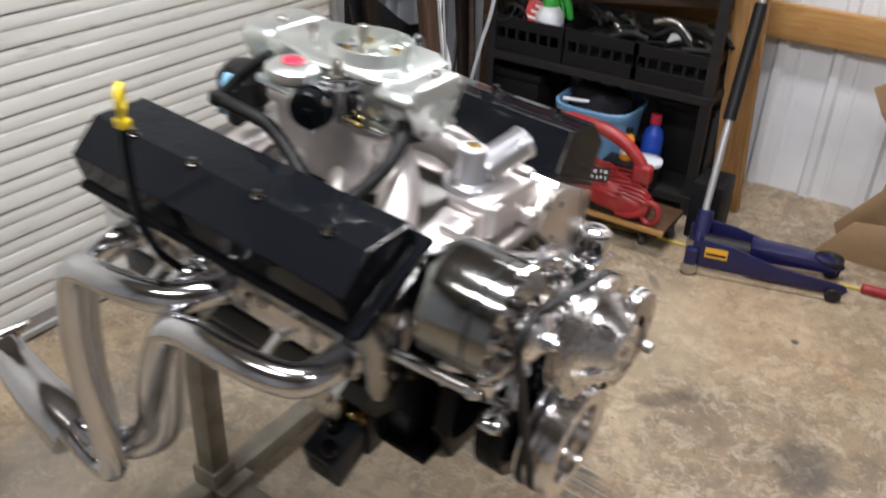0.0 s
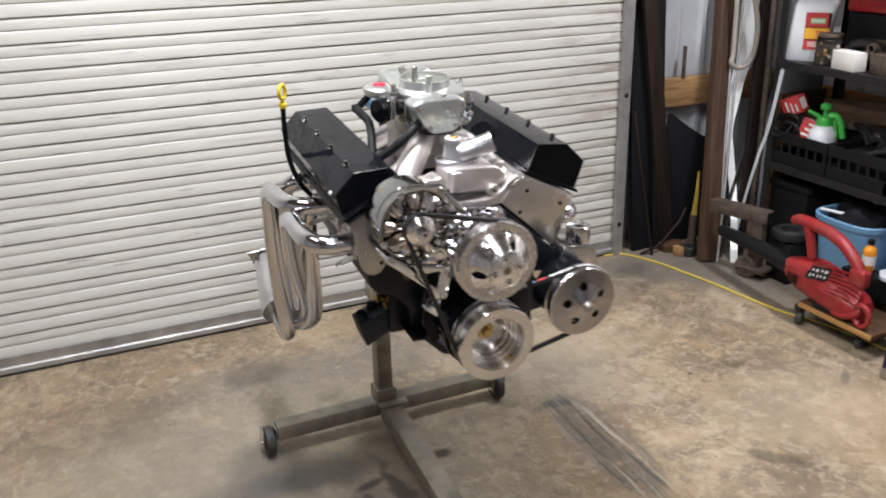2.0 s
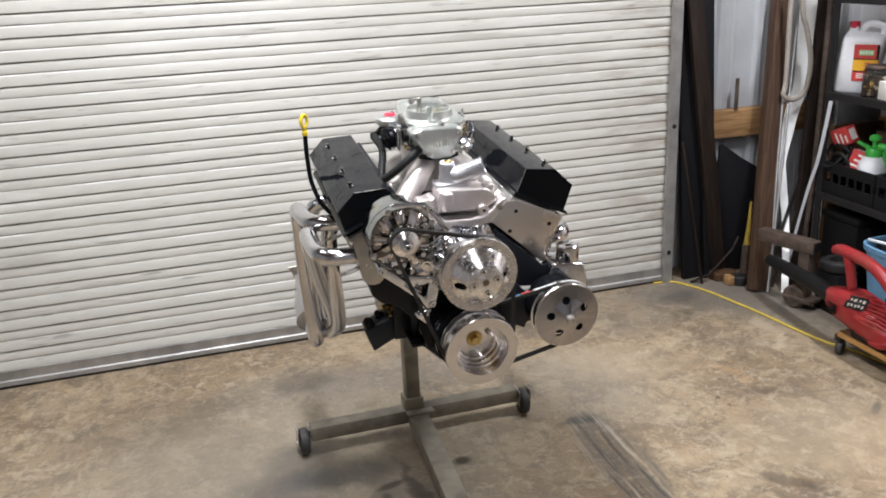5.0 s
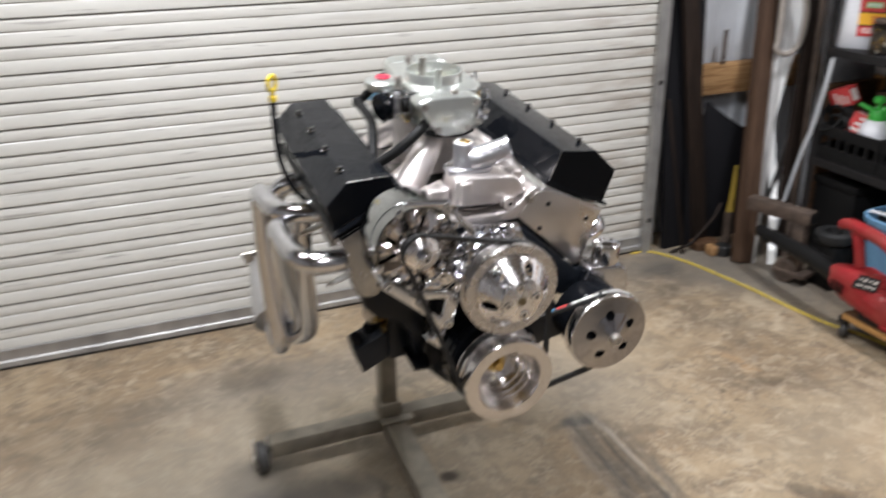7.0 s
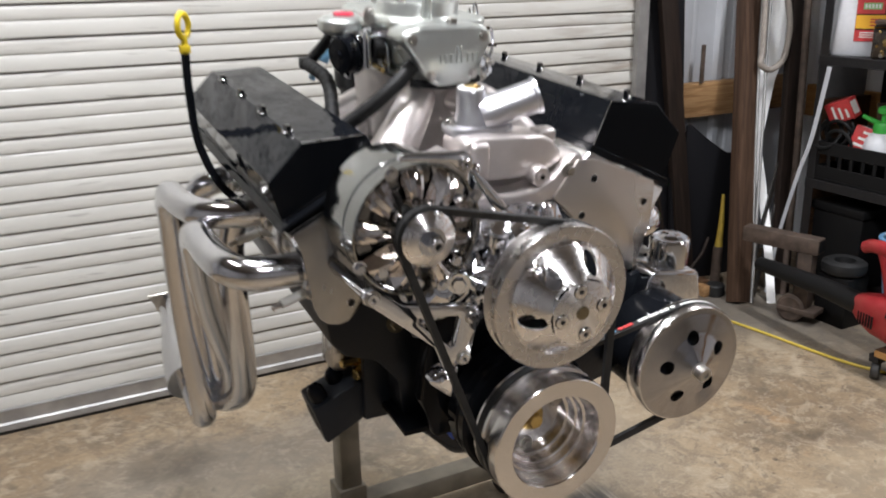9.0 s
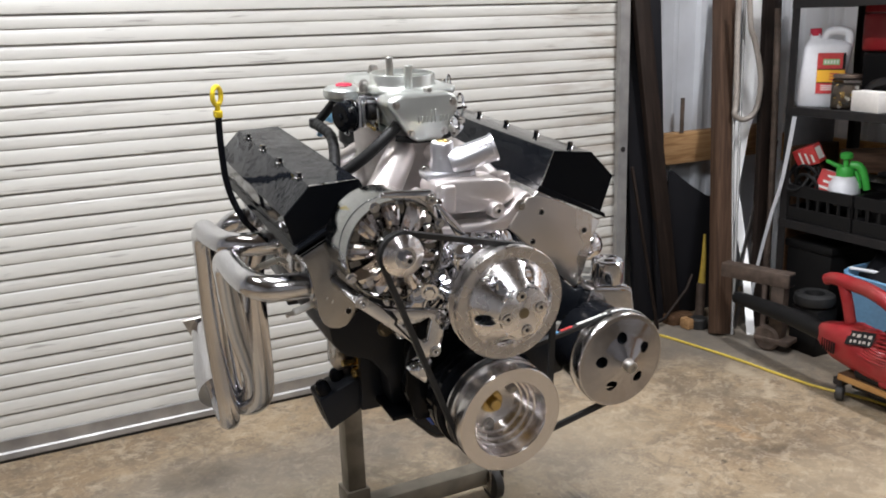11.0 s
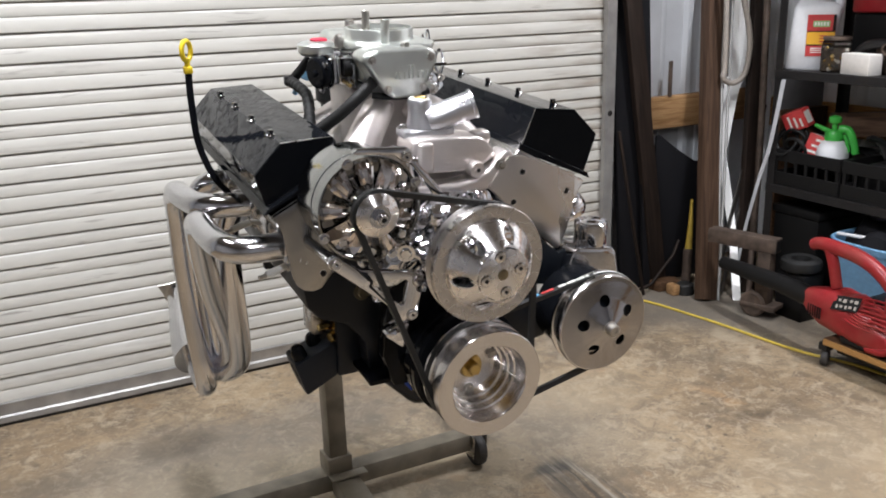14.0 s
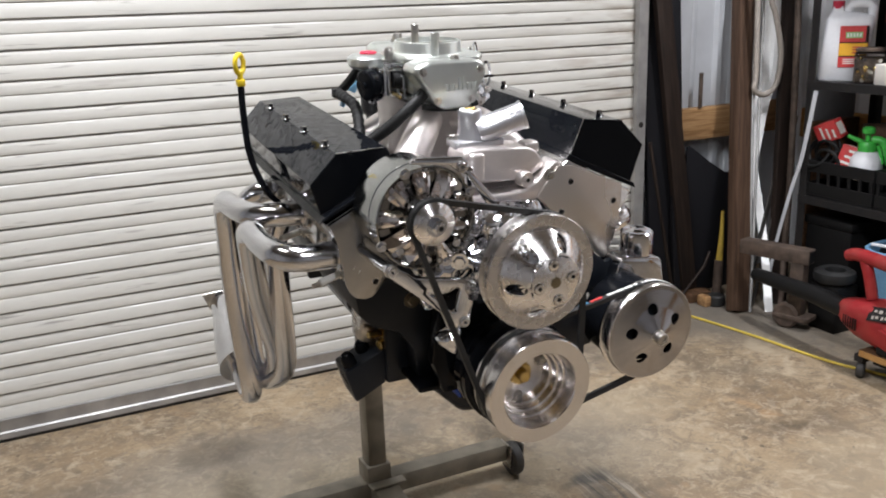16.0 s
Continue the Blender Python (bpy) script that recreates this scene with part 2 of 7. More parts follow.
def concrete():
    m = bpy.data.materials.new("stained_concrete")
    m.use_nodes = True
    n, l = m.node_tree.nodes, m.node_tree.links
    b = n["Principled BSDF"]
    co = n.new("ShaderNodeTexCoord")

    def tex(scale, detail=8, dist=0.0, rough=0.6):
        t = n.new("ShaderNodeTexNoise")
        for k, v in (("Scale", scale), ("Detail", detail), ("Distortion", dist), ("Roughness", rough)):
            t.inputs[k].default_value = v
        l.new(co.outputs["Object"], t.inputs["Vector"])
        return t.outputs[0]

    def rng(src, lo, hi, a=0.0, c=1.0):
        r = n.new("ShaderNodeMapRange")
        r.interpolation_type = "SMOOTHSTEP"
        for i, v in ((1, lo), (2, hi), (3, a), (4, c)):
            r.inputs[i].default_value = v
        l.new(src, r.inputs[0])
        return r.outputs[0]

    def mix(fac, a, c):
        x = n.new("ShaderNodeMix")
        x.data_type = "RGBA"
        for sock, v in ((x.inputs[0], fac), (x.inputs[6], a), (x.inputs[7], c)):
            if hasattr(v, "is_linked"):
                l.new(v, sock)
            else:
                sock.default_value = v
        return x.outputs[2]

    col = mix(rng(tex(1.1, 5, 0.3, 0.5), 0.36, 0.64), (0.265, 0.193, 0.120, 1), (0.365, 0.275, 0.175, 1))
    col = mix(rng(tex(3.2, 7, 0.4, 0.6), 0.44, 0.64, 0, 0.7), col, (0.455, 0.352, 0.230, 1))
    col = mix(rng(tex(2.4, 8, 0.5, 0.62), 0.48, 0.66, 0, 0.65), col, (0.170, 0.128, 0.088, 1))
    col = mix(rng(tex(1.7, 6, 0.4, 0.55), 0.48, 0.70, 0, 0.55), col, (0.225, 0.190, 0.142, 1))
    col = mix(rng(tex(6.5, 9, 0.6, 0.7), 0.50, 0.62, 0, 0.7), col, (0.170, 0.130, 0.090, 1))
    col = mix(rng(tex(4.6, 7, 0.6, 0.65), 0.56, 0.72, 0, 0.55), col, (0.390, 0.240, 0.122, 1))
    col = mix(rng(tex(8.0, 10, 0.7, 0.72), 0.52, 0.62, 0, 0.65), col, (0.490, 0.400, 0.285, 1))
    col = mix(rng(tex(13.0, 10, 0.7, 0.74), 0.52, 0.63, 0, 0.65), col, (0.150, 0.118, 0.086, 1))
    col = mix(rng(tex(19.0, 9, 0.8, 0.72), 0.53, 0.63, 0, 0.55), col, (0.480, 0.400, 0.295, 1))
    col = mix(rng(tex(34.0, 8, 0.6, 0.72), 0.50, 0.70, 0, 0.40), col, (0.150, 0.115, 0.080, 1))
    col = mix(rng(tex(9.5, 12, 1.0, 0.75), 0.50, 0.57, 0, 0.38), col, (0.140, 0.112, 0.082, 1))
    col = mix(rng(tex(11.0, 12, 1.2, 0.75), 0.54, 0.60, 0, 0.42), col, (0.50, 0.415, 0.300, 1))
    col = mix(rng(tex(90.0, 4), 0.35, 0.75, 0, 0.28), col, (0.150, 0.112, 0.074, 1))
    col = mix(rng(tex(21.0, 3, 0.2, 0.5), 0.70, 0.74, 0, 0.7), col, (0.075, 0.060, 0.045, 1))
    warp = n.new("ShaderNodeTexNoise")
    warp.inputs["Scale"].default_value, warp.inputs["Detail"].default_value = 7.0, 6.0
    l.new(co.outputs["Object"], warp.inputs["Vector"])
    ragged = n.new("ShaderNodeVectorMath")
    ragged.operation = "MULTIPLY_ADD"
    ragged.inputs[1].default_value, ragged.inputs[2].default_value = (0.16, 0.16, 0.0), (-0.08, -0.08, 0.0)
    l.new(warp.outputs["Color"], ragged.inputs[0])
    moved = n.new("ShaderNodeVectorMath")
    l.new(co.outputs["Object"], moved.inputs[0])
    l.new(ragged.outputs[0], moved.inputs[1])
    fray = n.new("ShaderNodeVectorMath")
    fray.operation = "MULTIPLY_ADD"
    fray.inputs[1].default_value, fray.inputs[2].default_value = (0.022, 0.022, 0.0), (-0.011, -0.011, 0.0)
    l.new(warp.outputs["Color"], fray.inputs[0])
    frayed = n.new("ShaderNodeVectorMath")
    l.new(co.outputs["Object"], frayed.inputs[0])
    l.new(fray.outputs[0], frayed.inputs[1])
    for x, y, rx, ry, turn, amount, shade in STAINS_AND_SHADE:
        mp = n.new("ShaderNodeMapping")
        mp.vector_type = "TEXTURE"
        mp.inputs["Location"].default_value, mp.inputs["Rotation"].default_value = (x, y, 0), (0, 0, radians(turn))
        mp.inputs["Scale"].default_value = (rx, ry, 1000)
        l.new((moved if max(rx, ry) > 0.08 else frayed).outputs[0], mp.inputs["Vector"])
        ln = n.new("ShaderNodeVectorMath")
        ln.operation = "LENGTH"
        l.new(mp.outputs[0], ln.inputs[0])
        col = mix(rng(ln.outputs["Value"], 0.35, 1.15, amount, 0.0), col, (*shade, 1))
    # tyre scuff: dark and pale streaks inside one long patch
    patch = n.new("ShaderNodeMapping")
    patch.vector_type = "TEXTURE"
    patch.inputs["Location"].default_value, patch.inputs["Rotation"].default_value, patch.inputs["Scale"].default_value = (1.845, 1.03, 0), (0, 0, radians(-2)), (0.115, 0.36, 1000)
    l.new(frayed.outputs[0], patch.inputs["Vector"])
    mask = n.new("ShaderNodeVectorMath")
    mask.operation = "LENGTH"
    l.new(patch.outputs[0], mask.inputs[0])
    for seed, shade, lo, amount in ((0.0, (0.13, 0.122, 0.11), 0.40, 0.5), (3.1, (0.06, 0.057, 0.056), 0.50, 0.75), (7.3, (0.48, 0.43, 0.36), 0.54, 0.75)):
        lines = n.new("ShaderNodeMapping")
        lines.inputs["Location"].default_value, lines.inputs["Scale"].default_value = (seed, seed, 0), (4.4, 0.55, 1)
        l.new(patch.outputs[0], lines.inputs["Vector"])
        st = n.new("ShaderNodeTexNoise")
        st.inputs["Scale"].default_value, st.inputs["Detail"].default_value, st.inputs["Roughness"].default_value = 1.0, 9.0, 0.62
        l.new(lines.outputs[0], st.inputs["Vector"])
        both = n.new("ShaderNodeMath")
        both.operation = "MULTIPLY"
        l.new(rng(st.outputs[0], lo, lo + 0.12, 0.0, amount), both.inputs[0])
        l.new(rng(mask.outputs["Value"], 0.75, 1.1, 1.0, 0.0), both.inputs[1])
        col = mix(both.outputs[0], col, (*shade, 1))
    l.new(col, b.inputs["Base Color"])
    b.inputs["Specular IOR Level"].default_value = 0.3
    l.new(rng(tex(4.0, 6), 0.3, 0.7, 0.45, 0.72), b.inputs["Roughness"])
    bp = n.new("ShaderNodeBump")
    bp.inputs["Strength"].default_value, bp.inputs["Distance"].default_value = 0.2, 0.002
    l.new(tex(45.0, 8), bp.inputs["Height"])
    l.new(bp.outputs[0], b.inputs["Normal"])
    return m


GREY, WORN, RUSTY = (0.27, 0.235, 0.185), (0.150, 0.141, 0.128), (0.42, 0.29, 0.17)
# dust and soot tones, also used for shade painted on the floor
DUSTY_SHADE = (0.165, 0.150, 0.130)
OIL, SOOT_SHADE, PALE = (0.045, 0.035, 0.026), (0.05, 0.05, 0.05), (0.46, 0.38, 0.27)
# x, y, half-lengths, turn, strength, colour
# dirt, with shade painted in near the engine stand and the door corner
STAINS_AND_SHADE = [
    (0.95, 1.35, 1.0, 0.75, 8, 0.45, (0.225, 0.208, 0.168)), (1.0, -2.1, 4.0, 2.1, 0, 0.6, WORN), (0.45, 1.35, 0.95, 0.75, 10, 0.40, GREY), (1.35, 1.95, 0.55, 0.25, 0, 0.5, DUSTY_SHADE), (0.8, 2.0, 0.4, 0.2, 8, 0.35, DUSTY_SHADE), (1.9, 1.6, 0.3, 0.4, 20, 0.4, DUSTY_SHADE), (0.80, 1.38, 0.16, 0.20, 10, 0.45, SOOT_SHADE), (2.05, 1.55, 0.30, 0.45, 25, 0.30, GREY), (2.9, 0.6, 0.5, 0.45, 0, 0.30, RUSTY), (3.20, 2.05, 0.38, 0.42, 20, 0.75, DUSTY_SHADE), (2.95, 2.22, 0.45, 0.32, 10, 0.5, (0.135, 0.122, 0.106)), (3.3, 1.55, 0.25, 0.6, 0, 0.6, (0.12, 0.108, 0.094)), (2.80, 2.30, 0.50, 0.16, 0, 0.55, DUSTY_SHADE), (2.45, 2.05, 0.28, 0.20, 20, 0.35, DUSTY_SHADE),
    (0.75, 0.62, 0.3, 0.2, -15, 0.35, SOOT_SHADE), (0.55, 1.05, 0.25, 0.18, 20, 0.4, SOOT_SHADE), (0.93, 1.27, 0.26, 0.11, 4, 0.6, SOOT_SHADE), (1.08, 0.98, 0.13, 0.3, 0, 0.45, SOOT_SHADE), (1.331, 1.207, 0.040, 0.032, 0, 0.95, OIL), (1.06, 1.15, 0.07, 0.022, 15, 0.85, OIL), (1.03, 1.09, 0.02, 0.03, 0, 0.7, OIL), (0.70, 1.22, 0.2, 0.16, 0, 0.5, SOOT_SHADE), (1.13, 1.1, 0.03, 0.22, 3, 0.6, OIL),
    (2.25, 0.275, 0.15, 0.12, 20, 0.6, SOOT_SHADE), (2.90, 0.98, 0.07, 0.02, 40, 0.75, SOOT_SHADE), (2.30, 0.69, 0.16, 0.025, -45, 0.6, OIL), (2.83, 0.46, 0.016, 0.016, 0, 0.9, SOOT_SHADE),
    (2.0, 2.12, 0.12, 0.16, 30, 0.45, SOOT_SHADE), (2.82, 2.22, 0.16, 0.12, 0, 0.5, SOOT_SHADE), (2.72, 2.0, 0.10, 0.06, 20, 0.4, OIL), (1.83, 1.31, 0.10, 0.035, 0, 0.8, SOOT_SHADE),
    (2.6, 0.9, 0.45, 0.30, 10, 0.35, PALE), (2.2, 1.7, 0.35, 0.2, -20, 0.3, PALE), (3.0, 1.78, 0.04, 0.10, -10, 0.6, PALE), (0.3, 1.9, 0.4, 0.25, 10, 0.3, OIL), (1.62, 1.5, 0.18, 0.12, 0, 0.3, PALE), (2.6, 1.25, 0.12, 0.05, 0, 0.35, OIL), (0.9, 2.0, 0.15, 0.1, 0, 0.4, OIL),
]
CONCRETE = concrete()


def turned(name, colour, rough, aniso, metal=1.0):
    """Bright aluminium turned on a lathe: fine rings round the y axis of the part."""
    m = bpy.data.materials.new(name)
    m.use_nodes = True
    n, l = m.node_tree.nodes, m.node_tree.links
    b = n["Principled BSDF"]
    b.inputs["Base Color"].default_value, b.inputs["Metallic"].default_value = (*colour, 1), metal
    b.inputs["Anisotropic"].default_value, b.inputs["Roughness"].default_value = aniso, rough
    b.inputs["Anisotropic Rotation"].default_value = 0.25
    tg = n.new("ShaderNodeTangent")
    tg.direction_type, tg.axis = "RADIAL", "Y"
    l.new(tg.outputs[0], b.inputs["Tangent"])
    co, t, r = n.new("ShaderNodeTexCoord"), n.new("ShaderNodeTexNoise"), n.new("ShaderNodeMapRange")
    t.inputs["Scale"].default_value, t.inputs["Detail"].default_value = 45.0, 6.0
    l.new(co.outputs["Object"], t.inputs["Vector"])
    for i, v in ((1, 0.3), (2, 0.7), (3, rough * 0.75), (4, rough * 1.3)):
        r.inputs[i].default_value = v
    l.new(t.outputs[0], r.inputs[0])
    l.new(r.outputs[0], b.inputs["Roughness"])
    return m


TURNED = turned("turned_aluminium", (0.93, 0.91, 0.905), 0.26, 0.86)
TURNED_DARK = turned("turned_cone", (0.42, 0.41, 0.42), 0.12, 0.93)
TURNED_RIM = turned("machined_rim", (0.70, 0.675, 0.66), 0.27, 0.7)
TURNED_BOWL = turned("turned_bowl", (0.78, 0.755, 0.745), 0.20, 0.86)


def door_paint():
    m = bpy.data.materials.new("white_door_paint")
    m.use_nodes = True
    n, l = m.node_tree.nodes, m.node_tree.links
    b = n["Principled BSDF"]
    b.inputs["Roughness"].default_value = 0.42
    geo = n.new("ShaderNodeNewGeometry")

    def streak(sx, sz, detail, lo, hi, amount, dist=0.4):
        mp, t, r = n.new("ShaderNodeMapping"), n.new("ShaderNodeTexNoise"), n.new("ShaderNodeMapRange")
        mp.inputs["Scale"].default_value = (sx, 1.0, sz)
        l.new(geo.outputs["Position"], mp.inputs["Vector"])
        t.inputs["Scale"].default_value, t.inputs["Detail"].default_value, t.inputs["Distortion"].default_value = 1.0, detail, dist
        l.new(mp.outputs[0], t.inputs["Vector"])
        for i, v in ((1, lo), (2, hi), (3, 0.0), (4, amount)):
            r.inputs[i].default_value = v
        l.new(t.outputs[0], r.inputs[0])
        return r.outputs[0]

    def mix(fac, a, c):
        x = n.new("ShaderNodeMix")
        x.data_type = "RGBA"
        l.new(fac, x.inputs[0])
        for sock, v in ((x.inputs[6], a), (x.inputs[7], c)):
            if hasattr(v, "is_linked"):
                l.new(v, sock)
            else:
                sock.default_value = v
        return x.outputs[2]

    col = mix(streak(1.1, 1.6, 5, 0.35, 0.7, 1.0), (0.575, 0.565, 0.525, 1), (0.52, 0.51, 0.47, 1))
    col = mix(streak(2.2, 22, 6, 0.60, 0.72, 0.35), col, (0.30, 0.28, 0.25, 1))
    col = mix(streak(5.0, 60, 5, 0.64, 0.72, 0.6), col, (0.20, 0.185, 0.165, 1))
    col = mix(streak(1.6, 15, 6, 0.60, 0.74, 0.3), col, (0.78, 0.78, 0.76, 1))
    # grime caught along the bead of each slat, heavier towards the rail
    oc, sep, sw = n.new("ShaderNodeTexCoord"), n.new("ShaderNodeSeparateXYZ"), n.new("ShaderNodeSeparateXYZ")
    l.new(oc.outputs["Object"], sep.inputs[0])
    l.new(geo.outputs["Position"], sw.inputs[0])

    def math_node(kind, a, c):
        x = n.new("ShaderNodeMath")
        x.operation, x.use_clamp = kind, kind == "MULTIPLY"
        for sock, v in ((x.inputs[0], a), (x.inputs[1], c)):
            if hasattr(v, "is_linked"):
                l.new(v, sock)
            else:
                sock.default_value = v
        return x.outputs[0]

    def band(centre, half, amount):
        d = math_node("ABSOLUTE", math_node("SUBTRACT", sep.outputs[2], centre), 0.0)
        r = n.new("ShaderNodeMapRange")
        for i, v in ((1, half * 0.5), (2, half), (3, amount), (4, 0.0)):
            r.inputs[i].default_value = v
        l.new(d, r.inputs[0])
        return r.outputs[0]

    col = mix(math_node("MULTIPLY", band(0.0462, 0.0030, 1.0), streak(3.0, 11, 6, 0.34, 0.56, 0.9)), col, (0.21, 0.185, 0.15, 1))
    # broken white line just below the bead
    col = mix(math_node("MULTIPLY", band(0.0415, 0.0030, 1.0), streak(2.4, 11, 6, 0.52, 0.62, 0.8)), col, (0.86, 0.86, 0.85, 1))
    # pleat: groove shade, with some grime, painted in as a dark line
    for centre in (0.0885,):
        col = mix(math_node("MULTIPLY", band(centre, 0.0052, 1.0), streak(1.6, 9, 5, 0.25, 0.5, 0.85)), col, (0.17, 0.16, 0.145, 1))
    edge = n.new("ShaderNodeMapRange")
    for i, v in ((1, 2.25), (2, 2.95), (3, 0.0), (4, 1.0)):
        edge.inputs[i].default_value = v
    l.new(sw.outputs[0], edge.inputs[0])
    col = mix(math_node("MULTIPLY", edge.outputs[0], streak(5.0, 26, 7, 0.44, 0.68, 0.8)), col, (0.27, 0.215, 0.165, 1))
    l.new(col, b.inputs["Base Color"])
    t = n.new("ShaderNodeTexNoise")
    t.inputs["Scale"].default_value, t.inputs["Detail"].default_value = 9.0, 4.0
    l.new(geo.outputs["Position"], t.inputs["Vector"])
    bp = n.new("ShaderNodeBump")
    bp.inputs["Strength"].default_value, bp.inputs["Distance"].default_value = 0.25, 0.004
    l.new(t.outputs[0], bp.inputs["Height"])
    l.new(bp.outputs[0], b.inputs["Normal"])
    return m


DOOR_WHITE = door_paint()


# ---- mesh helpers ----
def smooth_by_angle(bm, deg=35):
    for f in bm.faces:
        f.smooth = True
    for e in bm.edges:
        if len(e.link_faces) != 2 or e.calc_face_angle(0) > radians(deg):
            e.smooth = False


def part(name, bm, mat, parent=None, label="", sharp=35):
    bmesh.ops.recalc_face_normals(bm, faces=bm.faces)
    smooth_by_angle(bm, sharp)
    me = bpy.data.meshes.new(name)
    bm.to_mesh(me)
    bm.free()
    for m in mat if isinstance(mat, (list, tuple)) else (mat,):
        me.materials.append(m)
    ob = new(name, me)
    if parent is not None:
        ob.parent = parent
    if label:
        ob["label"] = label
    return ob


def empty(name, m=None):
    ob = new(name)
    ob.empty_display_size = 0.05
    if m is not None:
        ob.matrix_world = m
    return ob


def add(bm, other, m=None):
    """Joins another bmesh into bm."""
    if m is not None:
        bmesh.ops.transform(other, matrix=m, verts=other.verts)
    me = bpy.data.meshes.new("tmp")
    other.to_mesh(me)
    other.free()
    bm.from_mesh(me)
    bpy.data.meshes.remove(me)
    return bm


def box(x0, x1, y0, y1, z0, z1, bevel=0.0, seg=2, m=None):
    bm = bmesh.new()
    bmesh.ops.create_cube(bm, size=1)
    for v in bm.verts:
        v.co = Vector(((x0 + x1) / 2 + v.co.x * (x1 - x0), (y0 + y1) / 2 + v.co.y * (y1 - y0), (z0 + z1) / 2 + v.co.z * (z1 - z0)))
    if bevel:
        bmesh.ops.bevel(bm, geom=bm.edges[:], offset=bevel, segments=seg, profile=0.5, affect="EDGES")
    if m is not None:
        bmesh.ops.transform(bm, matrix=m, verts=bm.verts)
    return bm


def along(p, q):
    """The turn and place that carry +z at the origin to the line from p to q."""
    p, q = Vector(p), Vector(q)
    return Matrix.Translation(p) @ (q - p).to_track_quat("Z", "Y").to_matrix().to_4x4()


def lathe(profile, seg=48, m=None, closed=False):
    """Turns (radius, height) rows round z."""
    bm = bmesh.new()
    rings = []
    for r, z in profile:
        if r < 1e-6:
            rings.append([bm.verts.new((0, 0, z))])
        else:
            rings.append([bm.verts.new((r * math.cos(2 * math.pi * i / seg), r * math.sin(2 * math.pi * i / seg), z)) for i in range(seg)])
    pairs = list(zip(rings, rings[1:])) + ([(rings[-1], rings[0])] if closed else [])
    for a, b in pairs:
        for i in range(seg):
            j = (i + 1) % seg
            if len(a) == 1 and len(b) == 1:
                continue
            if len(a) == 1:
                bm.faces.new((a[0], b[i], b[j]))
            elif len(b) == 1:
                bm.faces.new((a[i], a[j], b[0]))
            else:
                bm.faces.new((a[i], a[j], b[j], b[i]))
    if m is not None:
        bmesh.ops.transform(bm, matrix=m, verts=bm.verts)
    return bm


def cyl(p, q, r, seg=24, bevel=0.0, r2=None):
    h = (Vector(q) - Vector(p)).length
    r2 = r if r2 is None else r2
    c = min(bevel, h / 3, r / 2)
    prof = [(0, 0), (r - c, 0), (r, c), (r2, h - c), (r2 - c, h), (0, h)] if c else [(0, 0), (r, 0), (r2, h), (0, h)]
    return lathe(prof, seg, along(p, q))


def prism(poly, y0, y1, bevel=0.0, axis="y", seg=2):
    """A polygon (u, w) pushed along an axis: y: u is x, w is z; z: u is x, w is y; x: u is y, w is z."""
    bm = bmesh.new()
    place = {"y": lambda u, w, d: (u, d, w), "z": lambda u, w, d: (u, w, d), "x": lambda u, w, d: (d, u, w)}[axis]
    lo = [bm.verts.new(place(u, w, y0)) for u, w in poly]
    hi = [bm.verts.new(place(u, w, y1)) for u, w in poly]
    n = len(poly)
    bm.faces.new(lo)
    bm.faces.new(hi[::-1])
    for i in range(n):
        bm.faces.new((lo[i], hi[i], hi[(i + 1) % n], lo[(i + 1) % n]))
    bmesh.ops.recalc_face_normals(bm, faces=bm.faces)
    if bevel:
        bmesh.ops.bevel(bm, geom=bm.edges[:], offset=bevel, segments=seg, profile=0.5, affect="EDGES")
    return bm


def spline(points, steps=8):
    """A smooth line through the points."""
    p = [Vector(v) for v in points]
    p = [2 * p[0] - p[1]] + p + [2 * p[-1] - p[-2]]
    out = []
    for i in range(1, len(p) - 2):
        for k in range(steps):
            t = k / steps
            a, b, c, d = p[i - 1], p[i], p[i + 1], p[i + 2]
            out.append(0.5 * (2 * b + (c - a) * t + (2 * a - 5 * b + 4 * c - d) * t * t + (3 * b - a - 3 * c + d) * t ** 3))
    return out + [p[-2]]


def sweep(line, radius, seg=14, caps=True):
    """A round tube along a line; radius is a number or a function of the way along, 0 to 1."""
    bm = bmesh.new()
    line = [Vector(v) for v in line]
    up, rings, n = None, [], len(line)
    for i, p in enumerate(line):
        d = (line[min(i + 1, n - 1)] - line[max(i - 1, 0)]).normalized()
        if up is None:
            up = d.orthogonal().normalized()
        up = (up - d * up.dot(d)).normalized()
        side = d.cross(up)
        r = radius(i / (n - 1)) if callable(radius) else radius
        rings.append([bm.verts.new(p + r * (math.cos(a) * up + math.sin(a) * side)) for a in (2 * math.pi * k / seg for k in range(seg))])
    for a, b in zip(rings, rings[1:]):
        for k in range(seg):
            bm.faces.new((a[k], a[(k + 1) % seg], b[(k + 1) % seg], b[k]))
    if caps:
        bm.faces.new(rings[0][::-1])
        bm.faces.new(rings[-1])
    return bm


def tube(points, radius, seg=14, steps=8):
    return sweep(spline(points, steps), radius, seg)


def bolt(p, d, r=0.006, h=0.006, seg=6, washer=True):
    """A hex head with its washer, standing on p along d."""
    p, d = Vector(p), Vector(d).normalized()
    bm = cyl(p, p + d * h, r, seg, bevel=r * 0.15)
    if washer:
        add(bm, cyl(p - d * 0.0005, p + d * 0.0015, r * 1.5, 18))
    return bm


